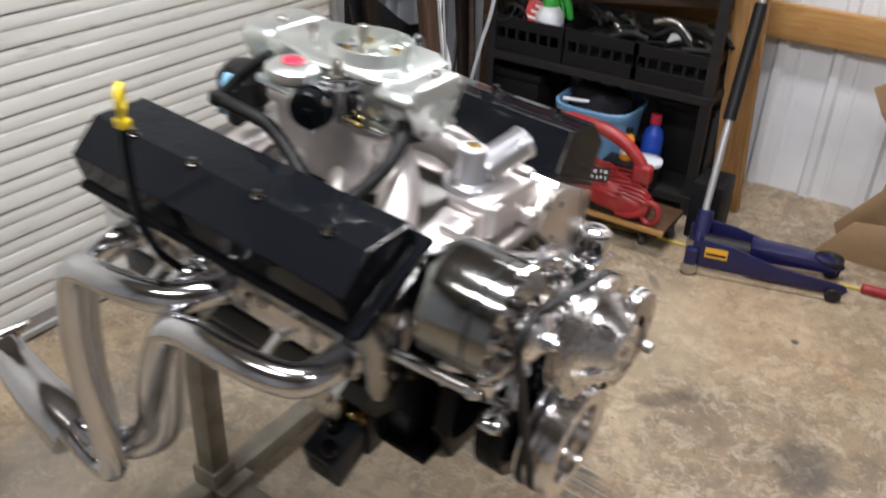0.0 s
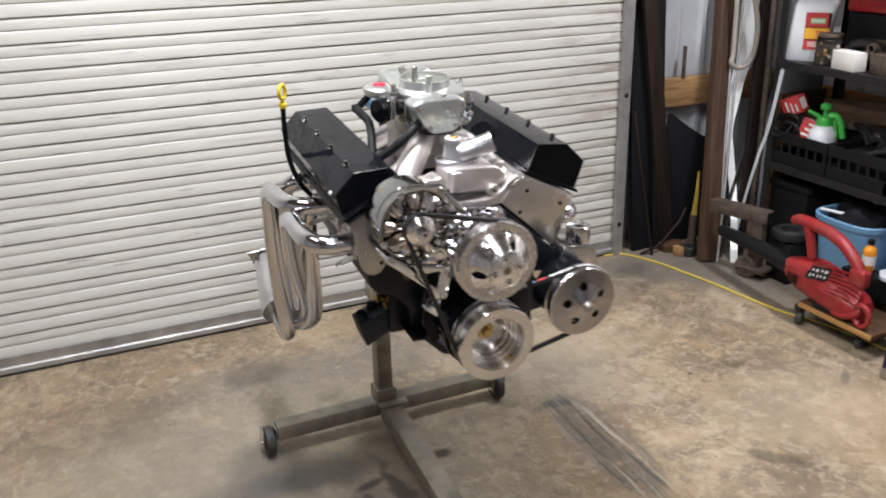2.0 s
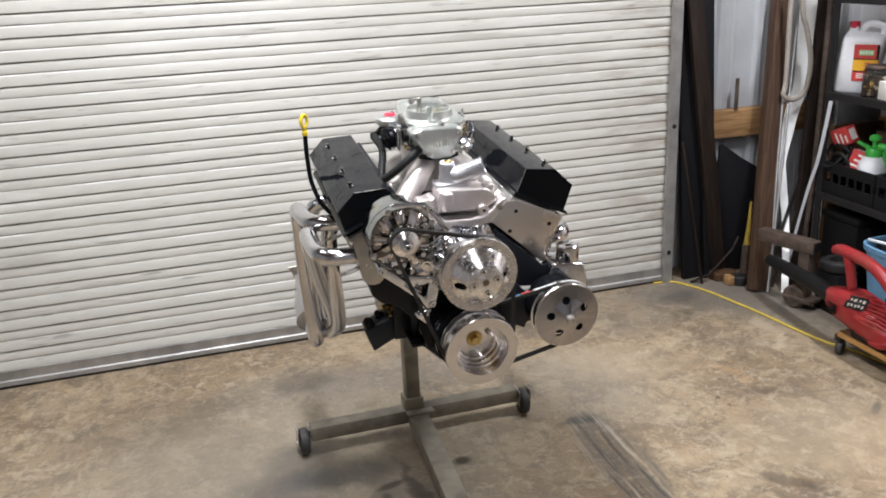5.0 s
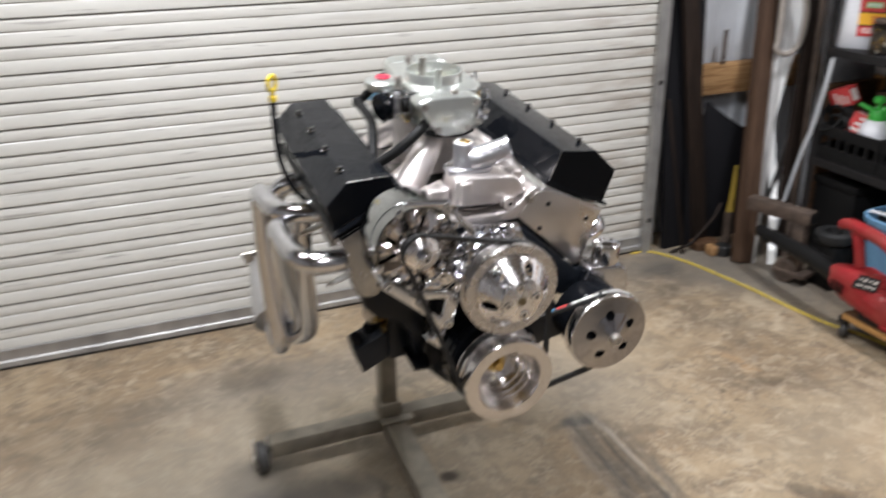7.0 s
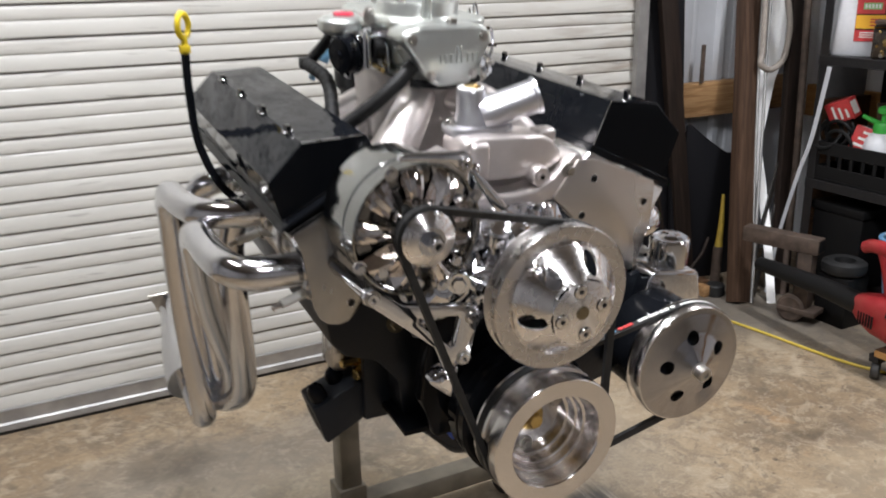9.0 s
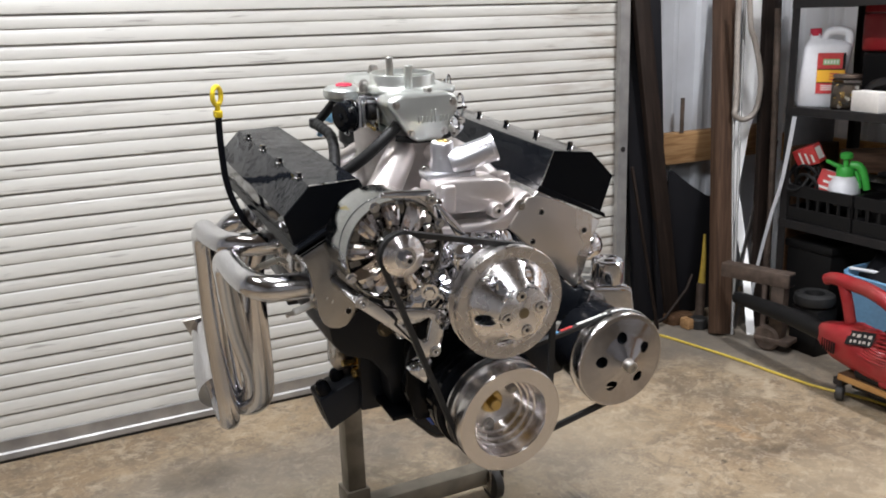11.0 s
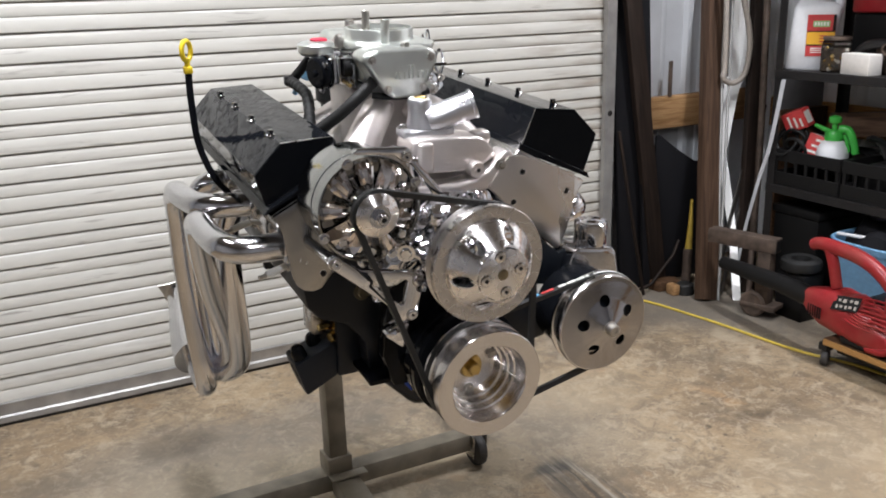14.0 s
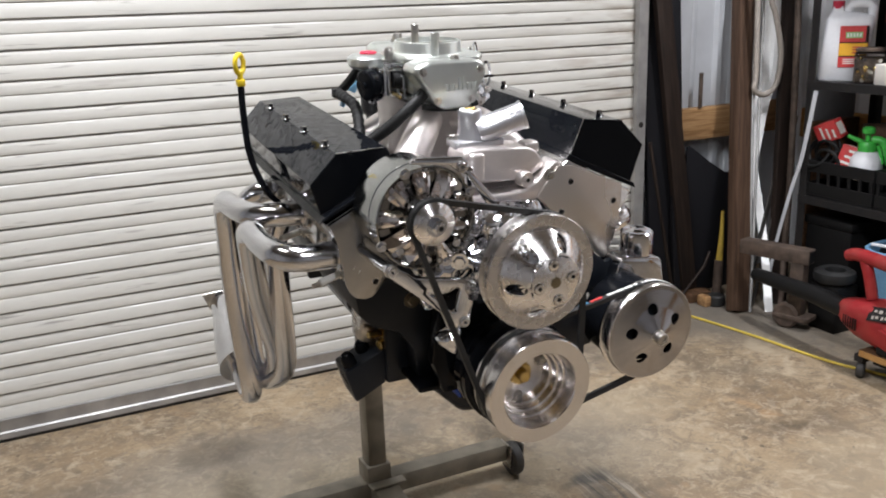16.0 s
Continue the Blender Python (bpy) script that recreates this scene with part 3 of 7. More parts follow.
def holed_disc(profile, holes, seg=120, m=None):
    """A turned sheet with openings: holes are rows of (angle, radius, half-width across, half-length along the radius)."""
    bm = bmesh.new()
    dense = []
    for (r0, z0), (r1, z1) in zip(profile, profile[1:]):
        k = max(1, int(math.hypot(r1 - r0, z1 - z0) / 0.0025))
        dense += [(r0 + (r1 - r0) * i / k, z0 + (z1 - z0) * i / k) for i in range(k)]
    dense.append(profile[-1])
    rings = [[bm.verts.new((r * math.cos(2 * math.pi * i / seg), r * math.sin(2 * math.pi * i / seg), z)) for i in range(seg)] for r, z in dense]

    def inside(r, a):
        for ha, hr, w, ln in holes:
            da = (a - ha + math.pi) % (2 * math.pi) - math.pi
            if ((da * r) / w) ** 2 + ((r - hr) / ln) ** 2 < 1:
                return True
        return False

    for (ra, _), (rb, _), a, b in zip(dense, dense[1:], rings, rings[1:]):
        for i in range(seg):
            if not inside((ra + rb) / 2, 2 * math.pi * (i + 0.5) / seg):
                bm.faces.new((a[i], a[(i + 1) % seg], b[(i + 1) % seg], b[i]))
    for e in [e for e in bm.edges if not e.link_faces]:
        bm.edges.remove(e)
    for v in [v for v in bm.verts if not v.link_faces]:
        bm.verts.remove(v)
    # rim of each opening drawn onto its ellipse
    for v in bm.verts:
        if any(len(e.link_faces) == 1 for e in v.link_edges):
            r, a = math.hypot(v.co.x, v.co.y), math.atan2(v.co.y, v.co.x)
            for ha, hr, w, ln in holes:
                da = (a - ha + math.pi) % (2 * math.pi) - math.pi
                u, q = da * r / w, (r - hr) / ln
                s = math.hypot(u, q)
                if 0.6 < s < 1.7:
                    r2 = hr + q / s * ln
                    a2 = ha + u / s * w / r2
                    slope = np.interp(r2, *zip(*sorted(dense))) if len(dense) > 1 else v.co.z
                    v.co = Vector((r2 * math.cos(a2), r2 * math.sin(a2), float(slope)))
                    break
    if m is not None:
        bmesh.ops.transform(bm, matrix=m, verts=bm.verts)
    return bm


def thicken(ob, t):
    md = ob.modifiers.new("thickness", "SOLIDIFY")
    md.thickness, md.offset = t, 0
    return ob


def thing(name, m, label, category, group="", kind=""):
    return tagged(empty(name, m), label, category, group, kind)


def single(name, bm, mat, label, category, group="", kind="", sharp=35):
    return tagged(part(name, bm, mat, None, "", sharp), label, category, group, kind)

# ---- structure ----
DOOR_Y, DOOR_X0, DOOR_X1, WALL_Y, EAST, WEST, SOUTH, TOP = 2.458, -1.05, 2.861, 2.62, 3.99, -2.6, -4.2, 2.98


def floor_slab():
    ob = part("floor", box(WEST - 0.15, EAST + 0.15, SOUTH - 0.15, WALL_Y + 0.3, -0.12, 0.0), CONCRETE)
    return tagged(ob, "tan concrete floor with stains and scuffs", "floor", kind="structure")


floor_slab()
tagged(part("ceiling", box(WEST - 0.15, EAST + 0.15, SOUTH - 0.15, WALL_Y + 0.3, TOP, TOP + 0.1), CEIL), "dim wooden ceiling boards", "ceiling", kind="structure")


def ribbed_sheet(length, height, pitch=0.23, depth=0.018):
    """A ribbed metal sheet in the x-z plane, ribs towards -y, with small pleats between the ribs."""
    prof, x = [(0.0, 0.0)], 0.0
    while x < length:
        for dx, d in ((0.03, 0), (0.045, depth), (0.075, depth), (0.09, 0), (0.13, 0), (0.137, 0.004), (0.15, 0.004), (0.157, 0), (pitch, 0)):
            if x + dx < length:
                prof.append((x + dx, d))
        x += pitch
    prof.append((length, 0.0))
    poly = [(u, -d) for u, d in prof] + [(u, -d + 0.004) for u, d in reversed(prof)]
    return prism(poly, 0, height, axis="z")


def sheet_wall(name, m, length, mat, label):
    ob = part(name, ribbed_sheet(length, TOP), mat, sharp=20)
    ob.matrix_world = m
    return tagged(ob, label, "wall", kind="structure")


sheet_wall("wall_north", pose(DOOR_X1 + 0.099, WALL_Y, 0), EAST - DOOR_X1 - 0.099, PANEL, "grey ribbed metal wall beside the roll-up door")
sheet_wall("wall_north_west", pose(WEST, WALL_Y, 0), DOOR_X0 - 0.035 - WEST, PANEL, "grey ribbed metal wall beside the roll-up door")
sheet_wall("wall_east", pose(EAST, WALL_Y, 0, 0, 0, -90), WALL_Y - SOUTH, WHITE_PANEL, "pale ribbed metal side wall")
sheet_wall("wall_south", pose(EAST, SOUTH, 0, 0, 0, 180), EAST - WEST, BACK_WALL, "dull grey ribbed metal wall")
sheet_wall("wall_west", pose(WEST, SOUTH, 0, 0, 0, 90), WALL_Y - SOUTH, BACK_WALL, "dull grey ribbed metal wall")
tagged(part("wall_over_door", box(DOOR_X0 - 0.035, DOOR_X1 + 0.099, WALL_Y - 0.02, WALL_Y, 2.62, TOP), PANEL), "metal wall above the roll-up door", "wall", kind="structure")


def roll_door():
    """The roll-up curtain: bands with a sharp lower lip and a soft pleat in the middle."""
    pitch, first, n = 0.0915, 0.0765, 28
    door = tagged(empty("door_1", pose(0, DOOR_Y, 0)), "closed white corrugated steel roll-up door, scuffed", "garage door", kind="structure")
    prof = [(-0.0150, 0.0), (-0.0166, 0.0012), (-0.0170, 0.0035), (-0.0160, 0.0200), (-0.0128, 0.0400), (-0.0112, 0.0435), (-0.0100, 0.0452), (-0.0104, 0.0464), (-0.0128, 0.0476), (-0.0136, 0.0492), (-0.0135, 0.0620), (-0.0128, 0.0740), (-0.0112, 0.0800), (-0.0088, 0.0845), (-0.0068, 0.0880), (-0.0070, 0.0900), (-0.0100, pitch - 0.0005)]
    poly = prof + [(0.004, pitch - 0.0005), (0.004, 0.0)]
    bm = prism(poly, DOOR_X0, DOOR_X1, axis="x")
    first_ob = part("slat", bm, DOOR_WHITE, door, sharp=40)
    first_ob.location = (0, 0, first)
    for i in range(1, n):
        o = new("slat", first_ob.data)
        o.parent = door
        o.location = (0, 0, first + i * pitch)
    bar = prism([(-0.026, 0.012), (-0.030, 0.016), (-0.0295, 0.034), (-0.0245, 0.040), (-0.0235, 0.074), (-0.0255, 0.078), (-0.0245, 0.082), (-0.0195, 0.084), (-0.0175, 0.0762), (0.006, 0.0755), (0.006, 0.012)], DOOR_X0 + 0.01, DOOR_X1 - 0.005, axis="x")
    part("bottom_bar", bar, GALV, door, "dull galvanised bottom bar")
    part("rubber_seal", prism([(-0.02, 0.0), (-0.024, 0.006), (-0.02, 0.0118), (0.004, 0.0118), (0.004, 0.0)], DOOR_X0 + 0.01, DOOR_X1 - 0.005, axis="x"), RUBBER, door, "black rubber seal")
    for x, s in ((DOOR_X1, 1), (DOOR_X0, -1)):
        rail = prism([(x - s * 0.012, -0.05), (x + s * 0.036, -0.05), (x + s * 0.036, 0.13), (x + s * 0.031, 0.13), (x + s * 0.031, -0.044), (x - s * 0.008, -0.044), (x - s * 0.008, -0.025), (x - s * 0.012, -0.025)], 0.0, 2.66, axis="z")
        part("guide_rail", rail, GALV, door, "galvanised guide rail")
        for z in (0.17, 0.83, 1.49, 2.15):
            part("bolt", bolt((x + s * 0.012, -0.05, z), (0, -1, 0), 0.008, 0.006), DARK_STEEL, door)
    return door


roll_door()
tagged(part("jamb_plate", box(DOOR_X1 + 0.038, DOOR_X1 + 0.105, 2.575, 2.615, 0.0, TOP, 0.002), DARK_STEEL), "dark steel jamb plate beside the door rail", "trim", kind="structure")
for z in (0.74, 1.62, 2.5):
    tagged(part("girt", box(DOOR_X1 + 0.107, EAST - 0.06, 2.545, 2.597, z - 0.033, z + 0.113, 0.003), PINE_X), "pine girt board on the metal wall", "trim", kind="structure")
for z in (0.67, 1.55, 2.4):
    tagged(part("girt", box(EAST - 0.065, EAST - 0.024, SOUTH + 0.1, 2.5, z, z + 0.14, 0.003), PINE_Y), "pine girt board on the side wall", "trim", kind="structure")
tagged(part("post", box(EAST - 0.2, EAST - 0.067, -1.6, -1.46, 0.0, TOP, 0.004), PINE_Z), "upright pine post at the side wall", "trim", kind="structure")


def shop_light(at):
    x, y, z = at
    f = thing("ceiling_light", pose(x, y, z), "long white fluorescent shop light on the ceiling, out of view", "ceiling light", "shop lights")
    part("housing", prism([(-0.13, 0.048), (-0.115, 0.02), (0.115, 0.02), (0.13, 0.048)], -0.64, 0.64, 0.002), LAMP_WHITE, f)
    part("diffuser", box(-0.105, 0.105, -0.635, 0.635, 0.014, 0.0195, 0.002), GLOW, f, "glowing white diffuser")
    return f


for at, *_ in LAMPS:
    shop_light(at)

# ---- the engine on its stand ----
ENGINE = pose(1.186, 0.511, 0.738, 4.5, 0, -1.7)


def local_rot_y(p):
    """Carries +z to -y (towards the front of the engine) at p."""
    return Matrix.Translation(p) @ Matrix.Rotation(radians(90), 4, "X")


def front(p):
    return local_rot_y(p)


def weld(a, b, r, n):
    """A bead of weld from a to b with n small ripples."""
    line = [a.lerp(b, k / (n * 3)) for k in range(n * 3 + 1)]
    return sweep(line, lambda t: r * (0.8 + 0.35 * abs(math.sin(math.pi * n * t))), 8)


def valve_cover(eng, s, y0):
    """s: -1 or 1 for the bank; y0: its front end."""
    y1 = y0 + 0.522
    left = [(-0.172, 0.377), (-0.258, 0.374), (-0.303, 0.327), (-0.287, 0.272), (-0.152, 0.340)]
    right = [(0.183, 0.400), (0.263, 0.391), (0.313, 0.342), (0.291, 0.274), (0.156, 0.331)]
    poly, zt = (left, 0.3745) if s < 0 else (right, 0.3905)
    vc = part("valve_cover", prism(poly, y0, y1, 0.0011, seg=1), GLOSS_BLACK, eng, "gloss black fabricated steel valve cover", sharp=20)
    rail = [(-0.296, 0.265), (-0.291, 0.274), (-0.147, 0.351), (-0.142, 0.342)] if s < 0 else [(0.300, 0.263), (0.295, 0.274), (0.152, 0.342), (0.146, 0.331)]
    part("rail", prism(rail, y0 - (0.0195 if s < 0 else 0.006), y1 + 0.006, 0.001, seg=1), GLOSS_BLACK, vc, "black bolting rail")
    for k in range(4):
        y = y0 + 0.063 + 0.1235 * k
        b = cyl((s * 0.257, y, zt - 0.002), (s * 0.257, y, zt + 0.0015), 0.0085, 20, 0.001)
        add(b, bolt((s * 0.257, y, zt + 0.0015), (0, 0, 1), 0.0056, 0.007, washer=False))
        part("bolt", b, BLACK_CHROME, vc, "glossy black cover bolt")
    (xa, za), (xb, zb) = [(s * 0.174, 0.3772), (s * 0.258, 0.3742)] if s < 0 else [(0.183, 0.400), (0.156, 0.333)]
    part("weld_bead", weld(Vector((xa, y0 + 0.001, za)), Vector((xb, y0 + 0.001, zb)), 0.0009 if s < 0 else 0.0008, 20), STEEL, vc, "bright line of weld")
    if s < 0:
        part("weld_bead", weld(Vector((s * 0.286, y0 - 0.001, 0.275)), Vector((s * 0.165, y0 - 0.001, 0.340)), 0.0021, 18), BLACK_CHROME, vc)
    return vc


def head(eng, s, y0):
    y1 = y0 + 0.53
    poly = [(s * 0.146, 0.334), (s * 0.285, 0.262), (s * 0.255, 0.205), (s * 0.240, 0.16), (s * 0.222, 0.148), (s * 0.205, 0.155), (s * 0.10, 0.25), (s * 0.10, 0.29)]
    # left head: dark reflections put into its metal colour
    h = part("cylinder_head", prism(poly, y0, y1, 0.004), HEAD_DIMMED if s < 0 else POLISHED, eng, "polished aluminium cylinder head", sharp=30)
    if s < 0:
        plate = [(-0.14, 0.32), (-0.165, 0.321), (-0.282, 0.262), (-0.270, 0.236), (-0.262, 0.195), (-0.256, 0.155), (-0.249, 0.138), (-0.238, 0.128), (-0.223, 0.124), (-0.208, 0.1275), (-0.185, 0.152), (-0.14, 0.2), (-0.10, 0.25)]
        holes = ((0.205, 0.154),)
    else:
        plate = [(0.120, 0.326), (0.150, 0.324), (0.258, 0.280), (0.260, 0.262), (0.258, 0.216), (0.249, 0.180), (0.240, 0.155), (0.231, 0.141), (0.221, 0.145), (0.178, 0.188), (0.083, 0.274), (0.086, 0.280)]
        holes = ((0.149, 0.296), (0.242, 0.25), (0.133, 0.243))
    part("end_face", prism(plate, y0 - 0.008, y0 + 0.001, 0.002), HEAD_DIMMED if s < 0 else MACHINED, h, "flat polished end face")
    for x, z in holes:
        part("bolt_hole", lathe([(0.0048, 0.0006), (0.0, 0.0006)], 20, front((s * x, y0 - 0.0082, z))), BLACK_PLASTIC, h)
        part("hole_edge", lathe([(0.0046, 0.0), (0.0052, 0.0009), (0.006, 0.0)], 20, front((s * x, y0 - 0.0082, z))), POLISHED, h)
    if s < 0:
        for x, z in ((-0.242, 0.183), (-0.232, 0.176)):
            part("scratch", box(-0.0004, 0.0004, -0.0002, 0.0002, -0.003, 0.003, 0.0, 1, Matrix.Translation((x, y0 - 0.0081, z)) @ Matrix.Rotation(radians(25), 4, "Y")), LABEL_WHITE, h)
    for k in range(4):
        y = y0 + 0.045 + 0.125 * k
        a, bq = Vector((s * 0.238, y, 0.160)), Vector((s * 0.290, y - 0.012, 0.150))
        plug = part("spark_plug", cyl(a, bq, 0.0066, 14, 0.001), LABEL_WHITE, h, "white spark plug with a steel tip")
        tip = bmesh.new()
        d = (bq - a).normalized()
        for j, r in enumerate((0.0042, 0.0032, 0.0045)):
            add(tip, cyl(bq + d * 0.0045 * j, bq + d * (0.0045 * j + 0.0045), r, 10, 0.0005))
        part("plug_tip", tip, STEEL, plug)
        part("plug_nut", bolt(a + d * 0.008, d, 0.0105, 0.009), STEEL, plug)
    return h


def header(eng, s, dy):
    h = part("exhaust_header", prism([(0.27, 0.168), (0.79, 0.168), (0.79, 0.222), (0.27, 0.222)], -0.257 if s < 0 else 0.247, -0.247 if s < 0 else 0.257, 0.002, axis="x"), HEADER, eng, "chromed long-tube exhaust header")
    runs = [
        [(0.245, 0.287, 0.195), (0.30, 0.287, 0.195), (0.334, 0.298, 0.196), (0.351, 0.335, 0.196), (0.358, 0.40, 0.194), (0.358, 0.47, 0.190), (0.356, 0.517, 0.172), (0.349, 0.547, 0.130), (0.337, 0.585, 0.06), (0.322, 0.62, -0.01), (0.300, 0.66, -0.09), (0.283, 0.693, -0.155), (0.279, 0.718, -0.205), (0.289, 0.752, -0.246), (0.310, 0.80, -0.262), (0.33, 0.88, -0.245)],
        [(0.245, 0.505, 0.205), (0.29, 0.51, 0.205), (0.325, 0.535, 0.200), (0.345, 0.575, 0.196), (0.357, 0.64, 0.192), (0.360, 0.70, 0.186), (0.358, 0.737, 0.160), (0.354, 0.755, 0.10), (0.352, 0.765, 0.018), (0.347, 0.765, -0.08), (0.341, 0.755, -0.17), (0.335, 0.744, -0.245), (0.332, 0.748, -0.285), (0.333, 0.778, -0.300), (0.336, 0.83, -0.28), (0.34, 0.90, -0.24)],
        [(0.245, 0.575, 0.190), (0.27, 0.585, 0.18), (0.284, 0.60, 0.14), (0.284, 0.615, 0.07), (0.278, 0.63, -0.02), (0.270, 0.65, -0.12), (0.266, 0.675, -0.19), (0.272, 0.702, -0.232), (0.292, 0.745, -0.260), (0.315, 0.80, -0.268), (0.33, 0.88, -0.245)],
        [(0.245, 0.72, 0.195), (0.28, 0.725, 0.192), (0.305, 0.745, 0.17), (0.318, 0.765, 0.12), (0.322, 0.78, 0.03), (0.320, 0.785, -0.08), (0.317, 0.78, -0.17), (0.317, 0.775, -0.235), (0.322, 0.79, -0.275), (0.33, 0.84, -0.27), (0.338, 0.90, -0.235)],
    ]
    if s > 0:
        runs = [[(0.245 + (x - 0.245) * 0.62, y, z) for x, y, z in r] for r in runs]
    for r in runs:
        part("tube", sweep(spline([(s * x, y + dy, z) for x, y, z in r], 6), 0.0235, 20), HEADER, h)
        x, y, z = r[0]
        part("port_ring", lathe([(0.0235, 0), (0.027, 0.001), (0.028, 0.004), (0.0235, 0.007)], 24, along((s * (x + 0.009), y + dy, z), (s * (x + 0.1), y + dy, z))), HEADER, h)
    for y, z in ((0.345, 0.208), (0.345, 0.182), (0.44, 0.205), (0.55, 0.19), (0.66, 0.2)):
        part("flange_bolt", bolt((s * 0.257, y + dy, z), (s, 0, 0), 0.0075, 0.007), STEEL, h)
    c = sweep(spline([(s * 0.330, 0.85 + dy, -0.264), (s * 0.333, 0.92 + dy, -0.240), (s * 0.328, 1.0 + dy, -0.222), (s * 0.320, 1.09 + dy, -0.196)], 6), lambda t: 0.055 - 0.019 * min(1, t * 1.2), 24)
    part("collector", c, HEADER, h)
    m = Matrix.Translation((s * 0.320, 1.088 + dy, -0.196)) @ Matrix.Rotation(radians(24), 4, "X")
    fl = prism([(0.048 * math.cos(a) * (1.42 if k % 4 == 0 else 0.92), 0.048 * math.sin(a) * (1.42 if k % 4 == 0 else 0.92)) for k, a in enumerate(2 * math.pi * k / 12 + 0.5 for k in range(12))], 0.0, 0.009, 0.002)
    bmesh.ops.transform(fl, matrix=m, verts=fl.verts)
    part("flange", fl, STEEL, h, "three-bolt collector flange")
    return h


def pulley_groove(r, y, w, depth):
    """Rows of radius and height for a V groove that starts at height y and goes back w."""
    return [(r, y), (r - depth, y - w * 0.38), (r - depth, y - w * 0.62), (r, y - w)]


def water_pump_pulley(eng):
    m = front((0, 0.0, 0.205))
    p = part("water_pump_pulley", lathe([(0.0, 0.0), (0.0395, 0.0), (0.041, -0.001)], 64, m), TURNED, eng, "polished aluminium water pump pulley")
    cone = holed_disc([(0.041, -0.001), (0.071, -0.036), (0.0735, -0.041)], [(math.radians(10 + 60 * k), 0.0575, 0.0105, 0.0125) for k in range(6)], 144, m)
    thicken(part("cone", cone, TURNED, p, sharp=50), 0.003)
    rim = [(0.0735, -0.041), (0.0755, -0.043), (0.078, -0.0425), (0.094, -0.0425), (0.0955, -0.044)] + pulley_groove(0.0955, -0.055, 0.014, 0.013) + [(0.0955, -0.071), (0.08, -0.072), (0.078, -0.05), (0.0735, -0.045)]
    part("rim", lathe(rim, 96, m), TURNED_RIM, p, "flat machined rim with belt grooves")
    part("bore_plug", lathe([(0.0, 0.002), (0.0078, 0.002), (0.0090, 0.0005), (0.0094, -0.001)], 24, m), BRONZE, p)
    for k in range(4):
        a = math.radians(11 + 90 * k)
        q = front((0.0295 * math.cos(a), 0.0, 0.205 + 0.0295 * math.sin(a)))
        sc = part("screw", lathe([(0.0083, -0.0002), (0.0083, 0.0014), (0.0074, 0.0024), (0.0036, 0.0028), (0.0032, 0.001), (0.0, 0.001)], 28, q), POLISHED, p, "button-head screw")
        part("socket", lathe([(0.0030, 0.0014), (0.0, 0.0014)], 6, q), BLACK_PLASTIC, sc)
        part("counterbore", lathe([(0.0083, 0.0004), (0.0096, 0.0004)], 28, q), BLACK_CHROME, sc)
    return p


def crank_pulley(eng):
    m = front((0.003, 0.0, 0.0))
    prof = [(0.0, -0.105), (0.036, -0.105), (0.0445, -0.1035), (0.0465, -0.101), (0.0475, -0.092), (0.0482, -0.0885), (0.0520, -0.0875), (0.0530, -0.086), (0.0538, -0.078), (0.0545, -0.0755), (0.0575, -0.0745), (0.0583, -0.073), (0.0590, -0.066), (0.0597, -0.0635), (0.0625, -0.0625), (0.0633, -0.061), (0.0645, -0.050), (0.0655, -0.040), (0.0665, -0.0365), (0.068, -0.0345), (0.092, -0.0335), (0.0935, -0.035)]
    prof += pulley_groove(0.0935, -0.055, 0.014, 0.013) + [(0.0935, -0.072)] + pulley_groove(0.0935, -0.074, 0.014, 0.013) + [(0.0935, -0.092), (0.07, -0.11), (0.0, -0.112)]
    p = part("crank_pulley", lathe(prof, 96, m), TURNED_BOWL, eng, "deep-dished polished aluminium crank pulley", sharp=28)
    part("centre_bolt", bolt((0.003, 0.1, 0.0), (0, -1, 0), 0.0115, 0.014), BRASS, p, "brass-coloured centre bolt")
    part("washer", lathe([(0.0, 0.004), (0.019, 0.004), (0.021, 0.0)], 32, front((0.003, 0.1045, 0.0))), BRASS, p)
    for k in range(3):
        a = math.radians(24 + 120 * k)
        part("screw", bolt((0.003 + 0.041 * math.cos(a), 0.1035, 0.041 * math.sin(a)), (0, -1, 0), 0.0065, 0.007), STEEL, p)
    part("balancer", lathe([(0.0, -0.112), (0.094, -0.112), (0.099, -0.116), (0.099, -0.128), (0.096, -0.13), (0.096, -0.133), (0.099, -0.135), (0.099, -0.158), (0.094, -0.162), (0.0, -0.162)], 72, m), GLOSS_BLACK, p, "black harmonic balancer")
    return p


